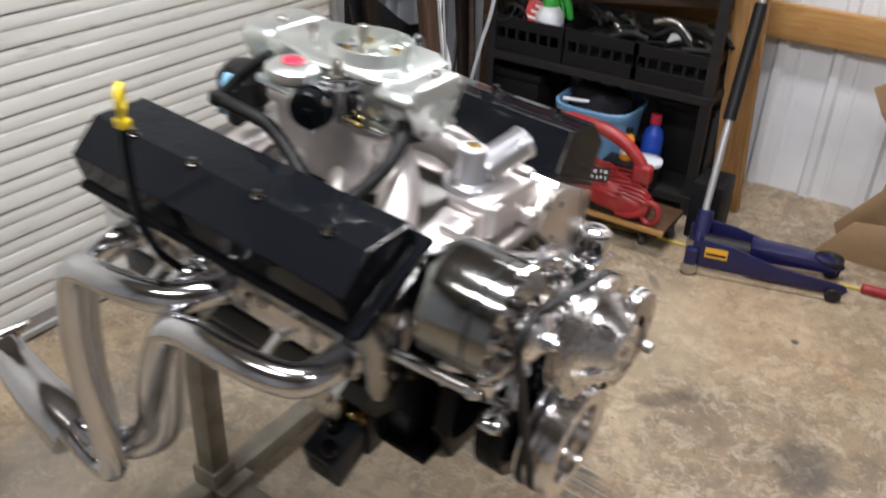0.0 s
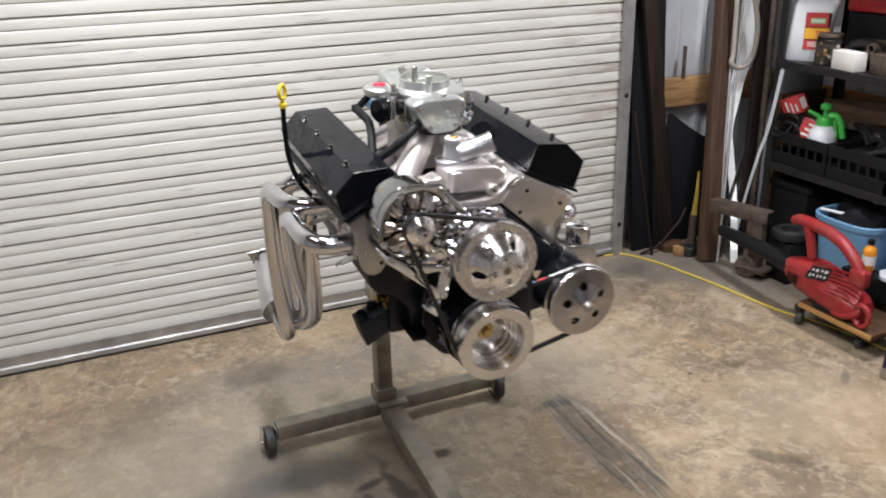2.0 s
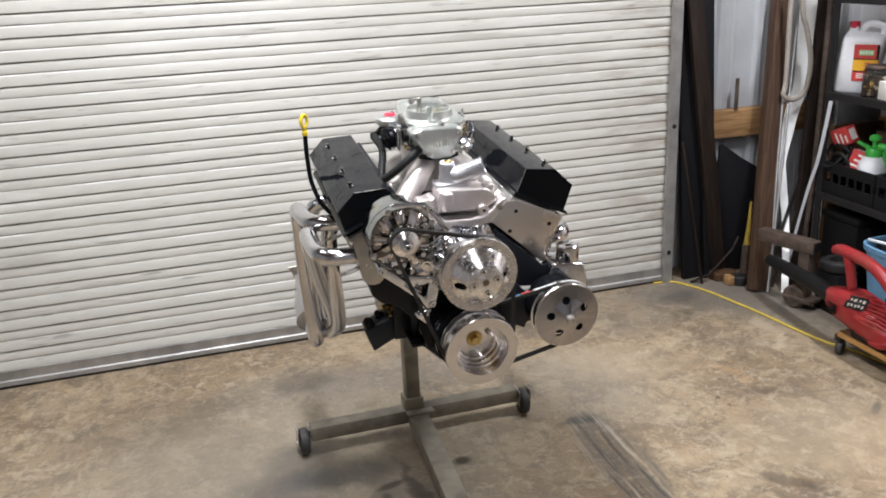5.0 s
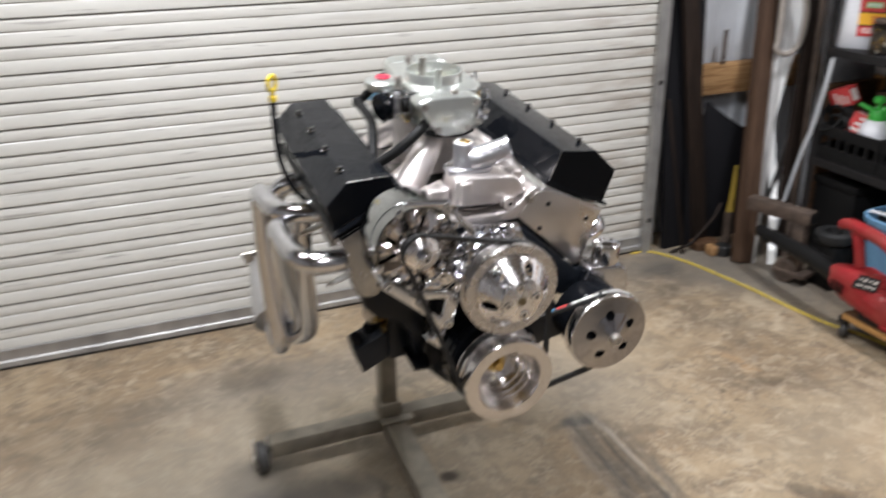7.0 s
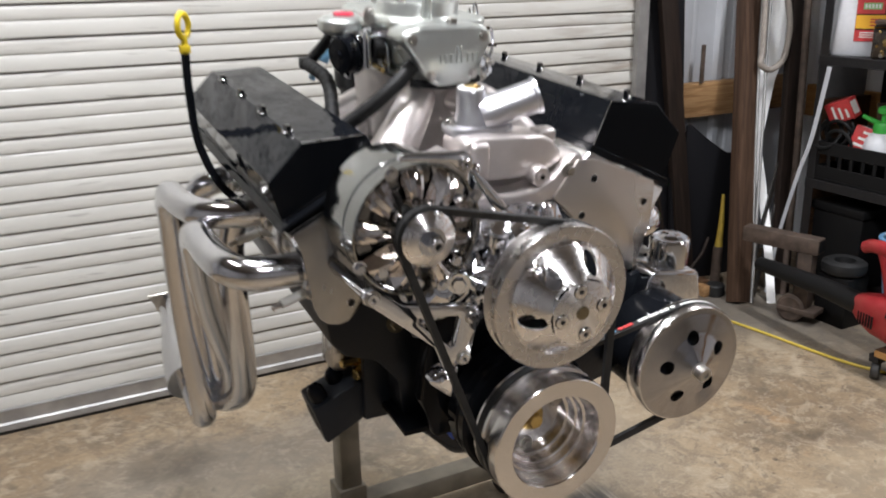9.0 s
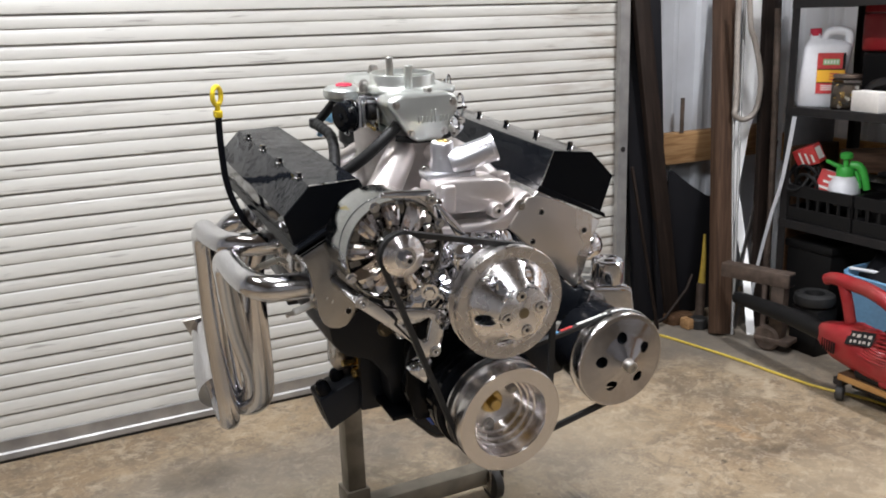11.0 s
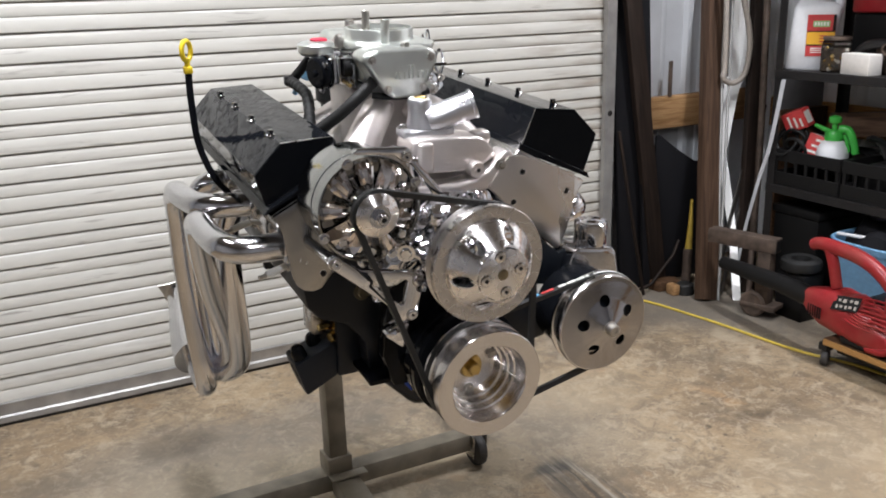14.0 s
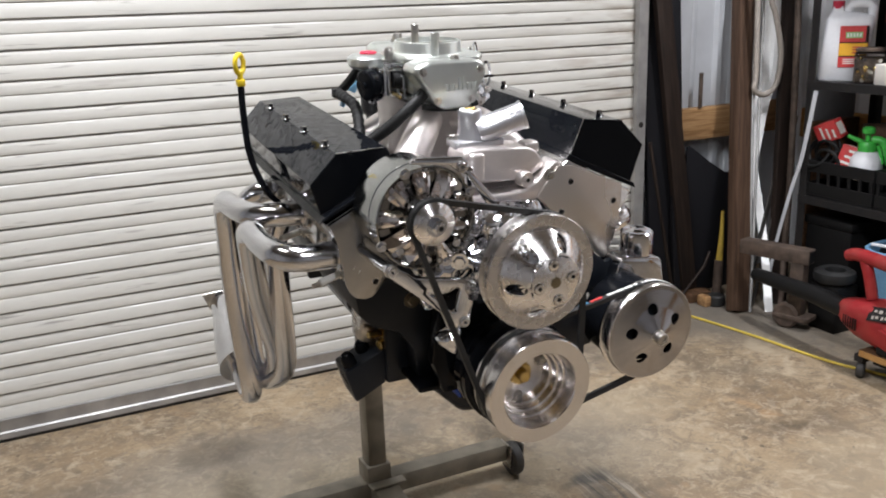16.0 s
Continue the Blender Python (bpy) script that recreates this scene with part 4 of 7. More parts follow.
def steering_pump(eng):
    c = (0.239, 0.0, 0.049)
    m = front(c)
    holes = [(math.radians(26 + 72 * k), 0.0475, 0.0104, 0.0104) for k in range(5)]
    pump = part("steering_pump", lathe([(0.0, -0.088), (0.05, -0.088), (0.064, -0.096), (0.073, -0.108), (0.076, -0.12), (0.076, -0.164), (0.07, -0.172), (0.0, -0.174)], 56, m), GLOSS_BLACK, eng, "black power steering pump with polished pulley")
    face = holed_disc([(0.012, -0.043), (0.03, -0.05), (0.05, -0.0565), (0.08, -0.062), (0.086, -0.0625)], holes, 144, m)
    pul = thicken(part("pulley", face, TURNED_DARK, pump, "polished aluminium pulley with five openings", sharp=50), 0.0035)
    part("rim", lathe([(0.0845, -0.061), (0.0875, -0.0615), (0.0885, -0.063)] + pulley_groove(0.0885, -0.074, 0.014, 0.013) + [(0.0885, -0.092), (0.07, -0.094), (0.066, -0.068), (0.08, -0.0655)], 96, m), POLISHED, pul)
    part("hub", lathe([(0.0, -0.029), (0.0045, -0.029), (0.005, -0.0265), (0.009, -0.0265), (0.0108, -0.0285), (0.0108, -0.040), (0.0145, -0.0425), (0.016, -0.047)], 32, m), STEEL, pul)
    bell = lathe([(0.015, -0.044), (0.03, -0.07), (0.05, -0.078), (0.06, -0.08)], 48, m)
    part("back_web", bell, SATIN_BLACK, pul)
    # reservoir: a polished upright shell with rounded shoulders
    poly = [(0.205, -0.02), (0.27, -0.03), (0.334, 0.0), (0.339, 0.05), (0.339, 0.09), (0.329, 0.136), (0.322, 0.142), (0.25, 0.153), (0.240, 0.149), (0.234, 0.138), (0.205, 0.03)]
    part("reservoir", prism(poly, 0.160, 0.225, 0.004, seg=3), CHROME, pump, "polished reservoir shell", sharp=40)
    part("filler_neck", lathe([(0.027, 0.0), (0.025, 0.002), (0.025, 0.0065)], 36, Matrix.Translation((0.292, 0.192, 0.140))), STEEL, pump, "plain steel filler neck", sharp=25)
    part("filler_cap", lathe([(0.0, 0.052), (0.010, 0.052), (0.014, 0.0505), (0.026, 0.0505), (0.0300, 0.048), (0.0305, 0.044), (0.0305, 0.010), (0.0298, 0.007), (0.025, 0.006)], 48, Matrix.Translation((0.292, 0.192, 0.140))), HEADER, pump, "chrome filler cap", sharp=25)
    part("bracket", prism([(0.1, -0.03), (0.2, -0.01), (0.21, 0.03), (0.12, 0.13), (0.095, 0.12)], 0.172, 0.182, 0.003), SATIN_BLACK, pump)
    part("mounting_plate", prism([(0.084, 0.262), (0.176, 0.180), (0.222, 0.140), (0.245, 0.146), (0.262, 0.142), (0.241, 0.072), (0.181, 0.085), (0.13, 0.09), (0.10, 0.14)], 0.187, 0.197, 0.002), SATIN_BLACK, pump, "black mounting plate")
    part("hose", tube([(0.15, 0.23, 0.14), (0.19, 0.2, 0.1), (0.21, 0.19, 0.08)], 0.009), HOSE_MAT, pump)
    return pump


def alternator(eng):
    cx, cz = -0.178, 0.307
    m = front((cx, -0.028, cz))
    body = [(0.0, -0.124), (0.045, -0.124), (0.076, -0.122), (0.0805, -0.110), (0.0825, -0.1085), (0.0842, -0.110), (0.0845, -0.138), (0.083, -0.139), (0.083, -0.1415), (0.0845, -0.1425), (0.085, -0.205), (0.083, -0.212), (0.076, -0.222), (0.066, -0.236), (0.03, -0.244), (0.0, -0.244)]
    alt = part("alternator", lathe([(r * 0.945, h) for r, h in body], 84, m), ALT_CASE, eng, "chrome alternator with belt pulley and fan")
    part("seam", lathe([(0.0785, -0.1385), (0.0802, -0.1388), (0.0802, -0.1408), (0.0785, -0.1412)], 84, m), SATIN_BLACK, alt)
    part("inner_well", lathe([(0.030, -0.1235), (0.05, -0.1225), (0.058, -0.119), (0.074, -0.1215)], 60, m), BLACK_CHROME, alt)
    n = 9
    rnd = random.Random(11)
    for k in range(n):
        a = 2 * math.pi * k / n + 0.28
        turn = m @ Matrix.Translation((0, 0, -0.121)) @ Matrix.Rotation(a, 4, "Z") @ Matrix.Rotation(radians(rnd.uniform(-26, 26)), 4, "X") @ Matrix.Rotation(radians(rnd.uniform(-6, 10)), 4, "Y")
        # folded spoke: a ridge that widens outwards, with a narrow valley along its top
        rib = bmesh.new()
        rows = []
        for r, w, h in ((0.032, 0.0090, 0.020), (0.050, 0.0145, 0.0225), (0.064, 0.0190, 0.019), (0.0735, 0.0205, 0.012)):
            rows.append([rib.verts.new((r, u, z)) for u, z in ((-w, 0.0), (-w * 0.62, h * 0.9), (-w * 0.40, h), (-w * 0.18, h * 0.66), (w * 0.18, h * 0.66), (w * 0.40, h), (w * 0.62, h * 0.9), (w, 0.0))])
        for p, q in zip(rows, rows[1:]):
            for i in range(8):
                rib.faces.new((p[i], p[(i + 1) % 8], q[(i + 1) % 8], q[i]))
        rib.faces.new(rows[0])
        rib.faces.new(rows[-1][::-1])
        bmesh.ops.transform(rib, matrix=turn, verts=rib.verts)
        part("spoke", rib, SPOKE, alt, sharp=20)
    pul = part("pulley", lathe([(0.0150, -0.0725), (0.0305, -0.079), (0.0328, -0.0815)] + pulley_groove(0.0318, -0.083, 0.014, 0.008) + [(0.0318, -0.1), (0.03, -0.104), (0.02, -0.118)], 64, m), TURNED, alt, "small chrome pulley")
    part("nut", bolt(m @ Vector((0, 0, -0.0735)), (0, -1, 0), 0.0112, 0.0125), CHROME, pul, "chrome pulley nut")
    part("shaft_end", lathe([(0.0, -0.0575), (0.0035, -0.0575), (0.0042, -0.056), (0.007, -0.056), (0.0075, -0.058), (0.0075, -0.064)], 28, m), CHROME, pul)
    part("socket", lathe([(0.0034, -0.0573), (0.0, -0.0573)], 12, m), BLACK_PLASTIC, pul)
    for k in range(44):
        a = 2 * math.pi * k / 44
        if 0.1 < a < 3.6:
            part("belt_cog", box(-0.0012, 0.0012, -0.0055, 0.0055, 0.0, 0.002, 0.0, 1, m @ Matrix.Translation((0.0372 * math.cos(a), 0.0372 * math.sin(a), -0.09)) @ Matrix.Rotation(a + math.pi / 2, 4, "Z") @ Matrix.Rotation(radians(-90), 4, "X")), RUBBER, pul)
    for a in (25, 115, 205, 295):
        q = m @ Matrix.Rotation(radians(a), 4, "Z") @ Vector((0.079, 0, -0.110))
        part("screw", bolt(q, (0, -1, 0), 0.0055, 0.006), CHROME, alt)
    # two through-bolts with long sleeves below
    for a in (222, 268, 318):
        q0 = m @ Matrix.Rotation(radians(a), 4, "Z") @ Vector((0.062, 0, -0.122))
        part("sleeve", cyl(q0, q0 + Vector((0, -0.022, 0)), 0.0065, 18, 0.0015), CHROME, alt)
    return alt


def plate_with_hole(outer, hole, y0, y1):
    """A flat plate in the x-z plane with one opening through it."""
    bm = bmesh.new()
    for loop in (outer, hole):
        vs = [bm.verts.new((x, y0, z)) for x, z in loop]
        for a, b in zip(vs, vs[1:] + vs[:1]):
            bm.edges.new((a, b))
    bmesh.ops.triangle_fill(bm, use_beauty=True, use_dissolve=False, edges=bm.edges[:])
    r = bmesh.ops.extrude_face_region(bm, geom=bm.faces[:])
    bmesh.ops.translate(bm, verts=[v for v in r["geom"] if isinstance(v, bmesh.types.BMVert)], vec=(0, y1 - y0, 0))
    bmesh.ops.recalc_face_normals(bm, faces=bm.faces)
    edges = [e for e in bm.edges if e.is_manifold and e.calc_face_angle(0) > 1.0]
    bmesh.ops.bevel(bm, geom=edges, offset=0.0018, segments=2, profile=0.5, affect="EDGES")
    return bm


def cap_screw(name, at, r, parent):
    q = front(at)
    sc = part(name, lathe([(r, -0.001), (r, r * 0.55), (r * 0.9, r * 0.68), (r * 0.42, r * 0.68), (r * 0.38, r * 0.45), (0, r * 0.45)], 24, q), CHROME, parent, "chrome socket-head screw")
    part("socket", lathe([(r * 0.3, r * 0.48), (0, r * 0.48)], 6, q), BLACK_PLASTIC, sc)
    part("washer", lathe([(r, 0.0012), (r * 1.3, 0.001), (r * 1.36, 0.0)], 24, q), STEEL, sc)
    return sc


def triangle_bracket(eng):
    """The chrome lower bracket: a bar to the head with an open triangle at its end."""
    outer = [(-0.240, 0.226), (-0.236, 0.235), (-0.228, 0.237), (-0.218, 0.229), (-0.188, 0.207), (-0.092, 0.190), (-0.086, 0.183), (-0.087, 0.170), (-0.097, 0.118), (-0.103, 0.110), (-0.134, 0.110), (-0.147, 0.142), (-0.190, 0.179), (-0.230, 0.213), (-0.238, 0.218)]
    hole = [(-0.168, 0.186), (-0.116, 0.180), (-0.112, 0.174), (-0.119, 0.140), (-0.125, 0.138), (-0.170, 0.179)]
    b = part("alternator_bracket", plate_with_hole(outer, hole, 0.098, 0.110), CHROME, eng, "chrome alternator bracket with an open triangle", sharp=35)
    for x, z in ((-0.2285, 0.2245), (-0.0965, 0.1755), (-0.1065, 0.1195)):
        cap_screw("bolt", (x, 0.098, z), 0.0074, b)
    foot = prism([(-0.149, 0.084), (-0.143, 0.094), (-0.127, 0.101), (-0.109, 0.106), (-0.105, 0.097), (-0.109, 0.078), (-0.114, 0.055), (-0.124, 0.062), (-0.138, 0.075)], 0.104, 0.135, 0.008, seg=3)
    part("foot", foot, CHROME, b, sharp=50)
    part("standoff", cyl((-0.127, 0.1, 0.084), (-0.12, 0.125, 0.088), 0.012, 22, 0.004), CHROME, b)
    part("standoff", cyl((-0.2285, 0.11, 0.2245), (-0.2285, 0.23, 0.215), 0.009, 18, 0.002), CHROME, b)
    # ear over the alternator and its leg
    ear = [(-0.206, 0.393), (-0.200, 0.401), (-0.122, 0.396), (-0.113, 0.389), (-0.112, 0.377), (-0.119, 0.371), (-0.128, 0.373), (-0.142, 0.386)]
    part("upper_arm", prism(ear, 0.074, 0.086, 0.003, seg=2), CHROME, b)
    cap_screw("bolt", (-0.1245, 0.074, 0.3825), 0.0066, b)
    leg = [(-0.117, 0.374), (-0.107, 0.374), (-0.064, 0.324), (-0.062, 0.314), (-0.074, 0.312)]
    eye = [(-0.141 + 0.0085 * math.cos(a), 0.364 + 0.0085 * math.sin(a)) for a in (2 * math.pi * k / 16 for k in range(16))]
    part("ear_plate", plate_with_hole([(-0.166, 0.394), (-0.114, 0.386), (-0.111, 0.334), (-0.122, 0.330), (-0.150, 0.350)], eye, 0.0865, 0.0915), CHROME, b)
    part("leg", prism(leg, 0.078, 0.088, 0.003), CHROME, b)
    part("brace", cyl((-0.108, 0.084, 0.372), (-0.05, 0.2, 0.30), 0.0075, 16, 0.001), CHROME, b)
    # spacers and hardware between bracket, pump and alternator
    rnd = random.Random(8)
    for x, z, r, l in ((-0.15, 0.222, 0.009, 0.03), (-0.125, 0.214, 0.011, 0.02), (-0.105, 0.232, 0.012, 0.035), (-0.088, 0.212, 0.010, 0.02), (-0.112, 0.252, 0.009, 0.03), (-0.185, 0.222, 0.008, 0.03), (-0.20, 0.236, 0.007, 0.02)):
        q = Vector((x, 0.125, z))
        d = Vector((rnd.uniform(-0.5, 0.5), -1, rnd.uniform(-0.4, 0.5))).normalized()
        part("spacer", cyl(q, q + d * l, r, 16, 0.002), CHROME, b)
        part("nut", bolt(q + d * l, d, r * 0.8, 0.006), CHROME, b)
    return b


def water_pump(eng):
    w = part("water_pump", lathe([(0.0, -0.08), (0.026, -0.08), (0.03, -0.09), (0.034, -0.105), (0.05, -0.12), (0.066, -0.13), (0.07, -0.14), (0.07, -0.165), (0.055, -0.175), (0.0, -0.175)], 56, front((0, 0, 0.205))), CAST_CHROME, eng, "chrome water pump body")
    for s in (-1, 1):
        part("leg", sweep(spline([(s * 0.03, 0.145, 0.21), (s * 0.075, 0.155, 0.205), (s * 0.1, 0.175, 0.17), (s * 0.105, 0.215, 0.14)], 6), lambda t: 0.03 - 0.004 * math.sin(t * 3.1), 20), CAST_CHROME, w)
        part("foot", prism([(s * 0.075, 0.10), (s * 0.13, 0.10), (s * 0.14, 0.13), (s * 0.13, 0.18), (s * 0.085, 0.18)], 0.205, 0.222, 0.004), CAST_CHROME, w)
        for z in (0.112, 0.168):
            part("bolt", bolt((s * 0.122, 0.205, z), (0, -1, 0), 0.008, 0.008), CAST_CHROME, w)
    part("bypass_boss", cyl((0.030, 0.14, 0.225), (0.036, 0.155, 0.290), 0.017, 20, 0.003), CAST_CHROME, w)
    part("heater_boss", cyl((-0.05, 0.125, 0.25), (-0.058, 0.105, 0.285), 0.014, 18, 0.003), CAST_CHROME, w)
    for k, (x, z) in enumerate(((-0.06, 0.235), (-0.045, 0.17), (0.0, 0.283), (0.045, 0.262), (0.062, 0.19), (-0.075, 0.262))):
        part("bolt", bolt((x, 0.128, z), (0, -1, 0), 0.0075, 0.009), CAST_CHROME, w)
    part("back_plate", prism([(-0.085, 0.13), (-0.05, 0.115), (0.05, 0.115), (0.085, 0.14), (0.09, 0.225), (0.06, 0.285), (-0.03, 0.295), (-0.085, 0.255)], 0.158, 0.168, 0.003), CAST_CHROME, w)
    part("timing_cover", prism([(-0.10, -0.06), (0.10, -0.06), (0.12, 0.0), (0.11, 0.1), (0.07, 0.19), (-0.07, 0.19), (-0.11, 0.1), (-0.12, 0.0)], 0.19, 0.226, 0.006), GLOSS_BLACK, w, "black timing cover")
    return w


def belt(eng, circles, y, name_label):
    """A V-belt stretched round pulleys: circles are (x, z, radius), in order anticlockwise seen from the front."""
    pts = []
    n = len(circles)
    arcs = []
    for i in range(n):
        (x0, z0, r0), (x1, z1, r1) = circles[i], circles[(i + 1) % n]
        d = math.hypot(x1 - x0, z1 - z0)
        base = math.atan2(z1 - z0, x1 - x0)
        arcs.append(base - math.acos((r0 - r1) / d))
    for i, (x, z, r) in enumerate(circles):
        a0, a1 = arcs[i - 1], arcs[i]
        while a1 < a0:
            a1 += 2 * math.pi
        k = max(2, int((a1 - a0) / 0.1))
        pts += [(x + r * math.cos(a0 + (a1 - a0) * j / k), z + r * math.sin(a0 + (a1 - a0) * j / k), a0 + (a1 - a0) * j / k) for j in range(k + 1)]
    bm = bmesh.new()
    rings = []
    for x, z, a in pts:
        c, s = math.cos(a), math.sin(a)
        rings.append([bm.verts.new((x + c * o, y + w, z + s * o)) for o, w in ((0.0015, -0.0052), (0.0015, 0.0052), (-0.0075, 0.003), (-0.0075, -0.003))])
    for a, b in zip(rings, rings[1:] + rings[:1]):
        for k in range(4):
            bm.faces.new((a[k], a[(k + 1) % 4], b[(k + 1) % 4], b[k]))
    ob = part("drive_belt", bm, RUBBER, eng, name_label)
    return ob


def intake(eng):
    top = part("intake_manifold", prism([(-0.053, 0.308), (-0.052, 0.355), (-0.046, 0.365), (-0.02, 0.367), (0.03, 0.364), (0.072, 0.361), (0.086, 0.355), (0.103, 0.336), (0.104, 0.322), (0.085, 0.312), (0.045, 0.304)], 0.219, 0.285, 0.006, seg=3), CAST, eng, "satin cast aluminium intake manifold", sharp=45)
    part("shoulder", prism([(-0.155, 0.288), (-0.14, 0.312), (-0.10, 0.332), (-0.056, 0.348), (-0.054, 0.29)], 0.232, 0.285, 0.006, seg=3), CAST, top, sharp=45)
    part("recess_wall", prism([(-0.10, 0.27), (-0.10, 0.31), (0.10, 0.31), (0.10, 0.28), (0.06, 0.27)], 0.276, 0.284, 0.002), CAST, top)
    part("end_flange", prism([(-0.155, 0.288), (-0.13, 0.302), (-0.06, 0.291), (0.03, 0.288), (0.058, 0.291), (0.085, 0.305), (0.112, 0.332), (0.124, 0.336), (0.132, 0.327), (0.131, 0.308), (0.115, 0.286), (0.094, 0.271), (0.06, 0.268), (-0.06, 0.268), (-0.12, 0.268)], 0.206, 0.250, 0.005, seg=3), CAST, top, sharp=45)
    # valley shade is put into the colour; the casting would be aluminium
    part("valley_floor", prism([(-0.15, 0.285), (-0.148, 0.328), (-0.10, 0.285), (0.10, 0.285), (0.148, 0.328), (0.15, 0.285), (0.0, 0.255)], 0.285, 0.77, 0.004), DULL_STEEL, top, "valley floor, its shade put into a dark metal")
    part("plug", lathe([(0.0, 0.004), (0.0055, 0.004), (0.006, 0.001), (0.0095, 0.001), (0.013, 0.003), (0.0145, -0.001), (0.0145, -0.018)], 28, front((0.063, 0.206, 0.308))), CAST, top, "threaded plug")
    for x, z in ((0.1075, 0.312), (-0.118, 0.296)):
        part("bolt", bolt((x, 0.206, z), (0, -1, 0.0), 0.0075, 0.007), STEEL, top)
    part("boss", box(-0.042, -0.013, 0.2115, 0.226, 0.310, 0.361, 0.007, 4), CAST, top)
    part("boss", box(0.072, 0.102, 0.232, 0.262, 0.345, 0.366, 0.006, 3), CAST, top)
    part("socket", lathe([(0.004, 0.0045), (0.0, 0.0045)], 6, front((0.063, 0.206, 0.308))), BLACK_PLASTIC, top)
    part("boss", box(-0.105, -0.07, 0.224, 0.262, 0.33, 0.347, 0.005, 3), CAST, top)
    # plenum that narrows to the carburettor pad
    bm = bmesh.new()
    rows = [(0.30, 0.06, 0.42, 0.62), (0.345, 0.058, 0.415, 0.62), (0.39, 0.058, 0.395, 0.63), (0.402, 0.066, 0.38, 0.64), (0.413, 0.066, 0.38, 0.64)]
    rings = []
    for z, hw, ya, yb in rows:
        c = 0.02
        rings.append([bm.verts.new((x, y, z)) for x, y in ((-hw + c, ya), (hw - c, ya), (hw, ya + c), (hw, yb - c), (hw - c, yb), (-hw + c, yb), (-hw, yb - c), (-hw, ya + c))])
    for a, b in zip(rings, rings[1:]):
        for k in range(8):
            bm.faces.new((a[k], a[(k + 1) % 8], b[(k + 1) % 8], b[k]))
    bm.faces.new(rings[-1])
    part("plenum", bm, CAST, top, sharp=50)
    for s in (-1, 1):
        part("runner", sweep(spline([(s * 0.015, 0.445, 0.385), (s * 0.042, 0.392, 0.383), (s * 0.068, 0.36, 0.366), (s * 0.098, 0.336, 0.333), (s * 0.135, 0.322, 0.284)], 6), lambda t: 0.026 + 0.006 * t, 28), CAST, top)
        part("runner", sweep(spline([(s * 0.015, 0.60, 0.355), (s * 0.04, 0.645, 0.326), (s * 0.07, 0.68, 0.290), (s * 0.12, 0.70, 0.250)], 6), lambda t: 0.026 + 0.006 * t, 24), CAST, top)
        for y0, y1 in ((0.48, 0.465), (0.555, 0.58)):
            part("runner", sweep(spline([(s * 0.03, y0, 0.332), (s * 0.062, (y0 + y1) / 2, 0.290), (s * 0.125, y1, 0.245)], 6), 0.024, 20), CAST, top)
    return top


def thermostat_housing(eng):
    th = part("thermostat_housing", prism([(-0.05, 0.255), (-0.035, 0.245), (0.03, 0.245), (0.045, 0.258), (0.045, 0.295), (0.02, 0.312), (-0.03, 0.312), (-0.048, 0.295)], 0.360, 0.373, 0.003, axis="z"), SATIN_ALU, eng, "polished thermostat housing with angled hose outlet")
    part("neck", lathe([(0.027, 0.0), (0.024, 0.012), (0.021, 0.022), (0.0205, 0.04), (0.0205, 0.048), (0.0185, 0.051), (0.0, 0.051)], 40, Matrix.Translation((-0.008, 0.279, 0.371)) @ Matrix.Rotation(radians(-4), 4, "Y")), SATIN_ALU, th)
    part("sensor_plug", bolt((-0.0115, 0.279, 0.4215), (-0.07, 0, 1), 0.0095, 0.005), BRASS, th, "brass plug")
    part("washer", lathe([(0.0, 0.0015), (0.0175, 0.0015), (0.0190, 0)], 28, Matrix.Translation((-0.0112, 0.279, 0.4215))), LABEL_WHITE, th)
    a, b = Vector((0.002, 0.272, 0.384)), Vector((0.076, 0.247, 0.4125))
    part("outlet", lathe([(0.0, 0), (0.025, 0.0), (0.0255, 0.012), (0.0235, 0.02), (0.0235, (b - a).length - 0.006), (0.0252, (b - a).length - 0.005), (0.0252, (b - a).length), (0.020, (b - a).length), (0.019, 0.03), (0.0, 0.03)], 44, along(a, b)), SATIN_ALU, th)
    for x, y in ((-0.038, 0.285), (0.034, 0.288)):
        part("bolt", bolt((x, y, 0.373), (0, 0, 1), 0.007, 0.007), STEEL, th)
    return th


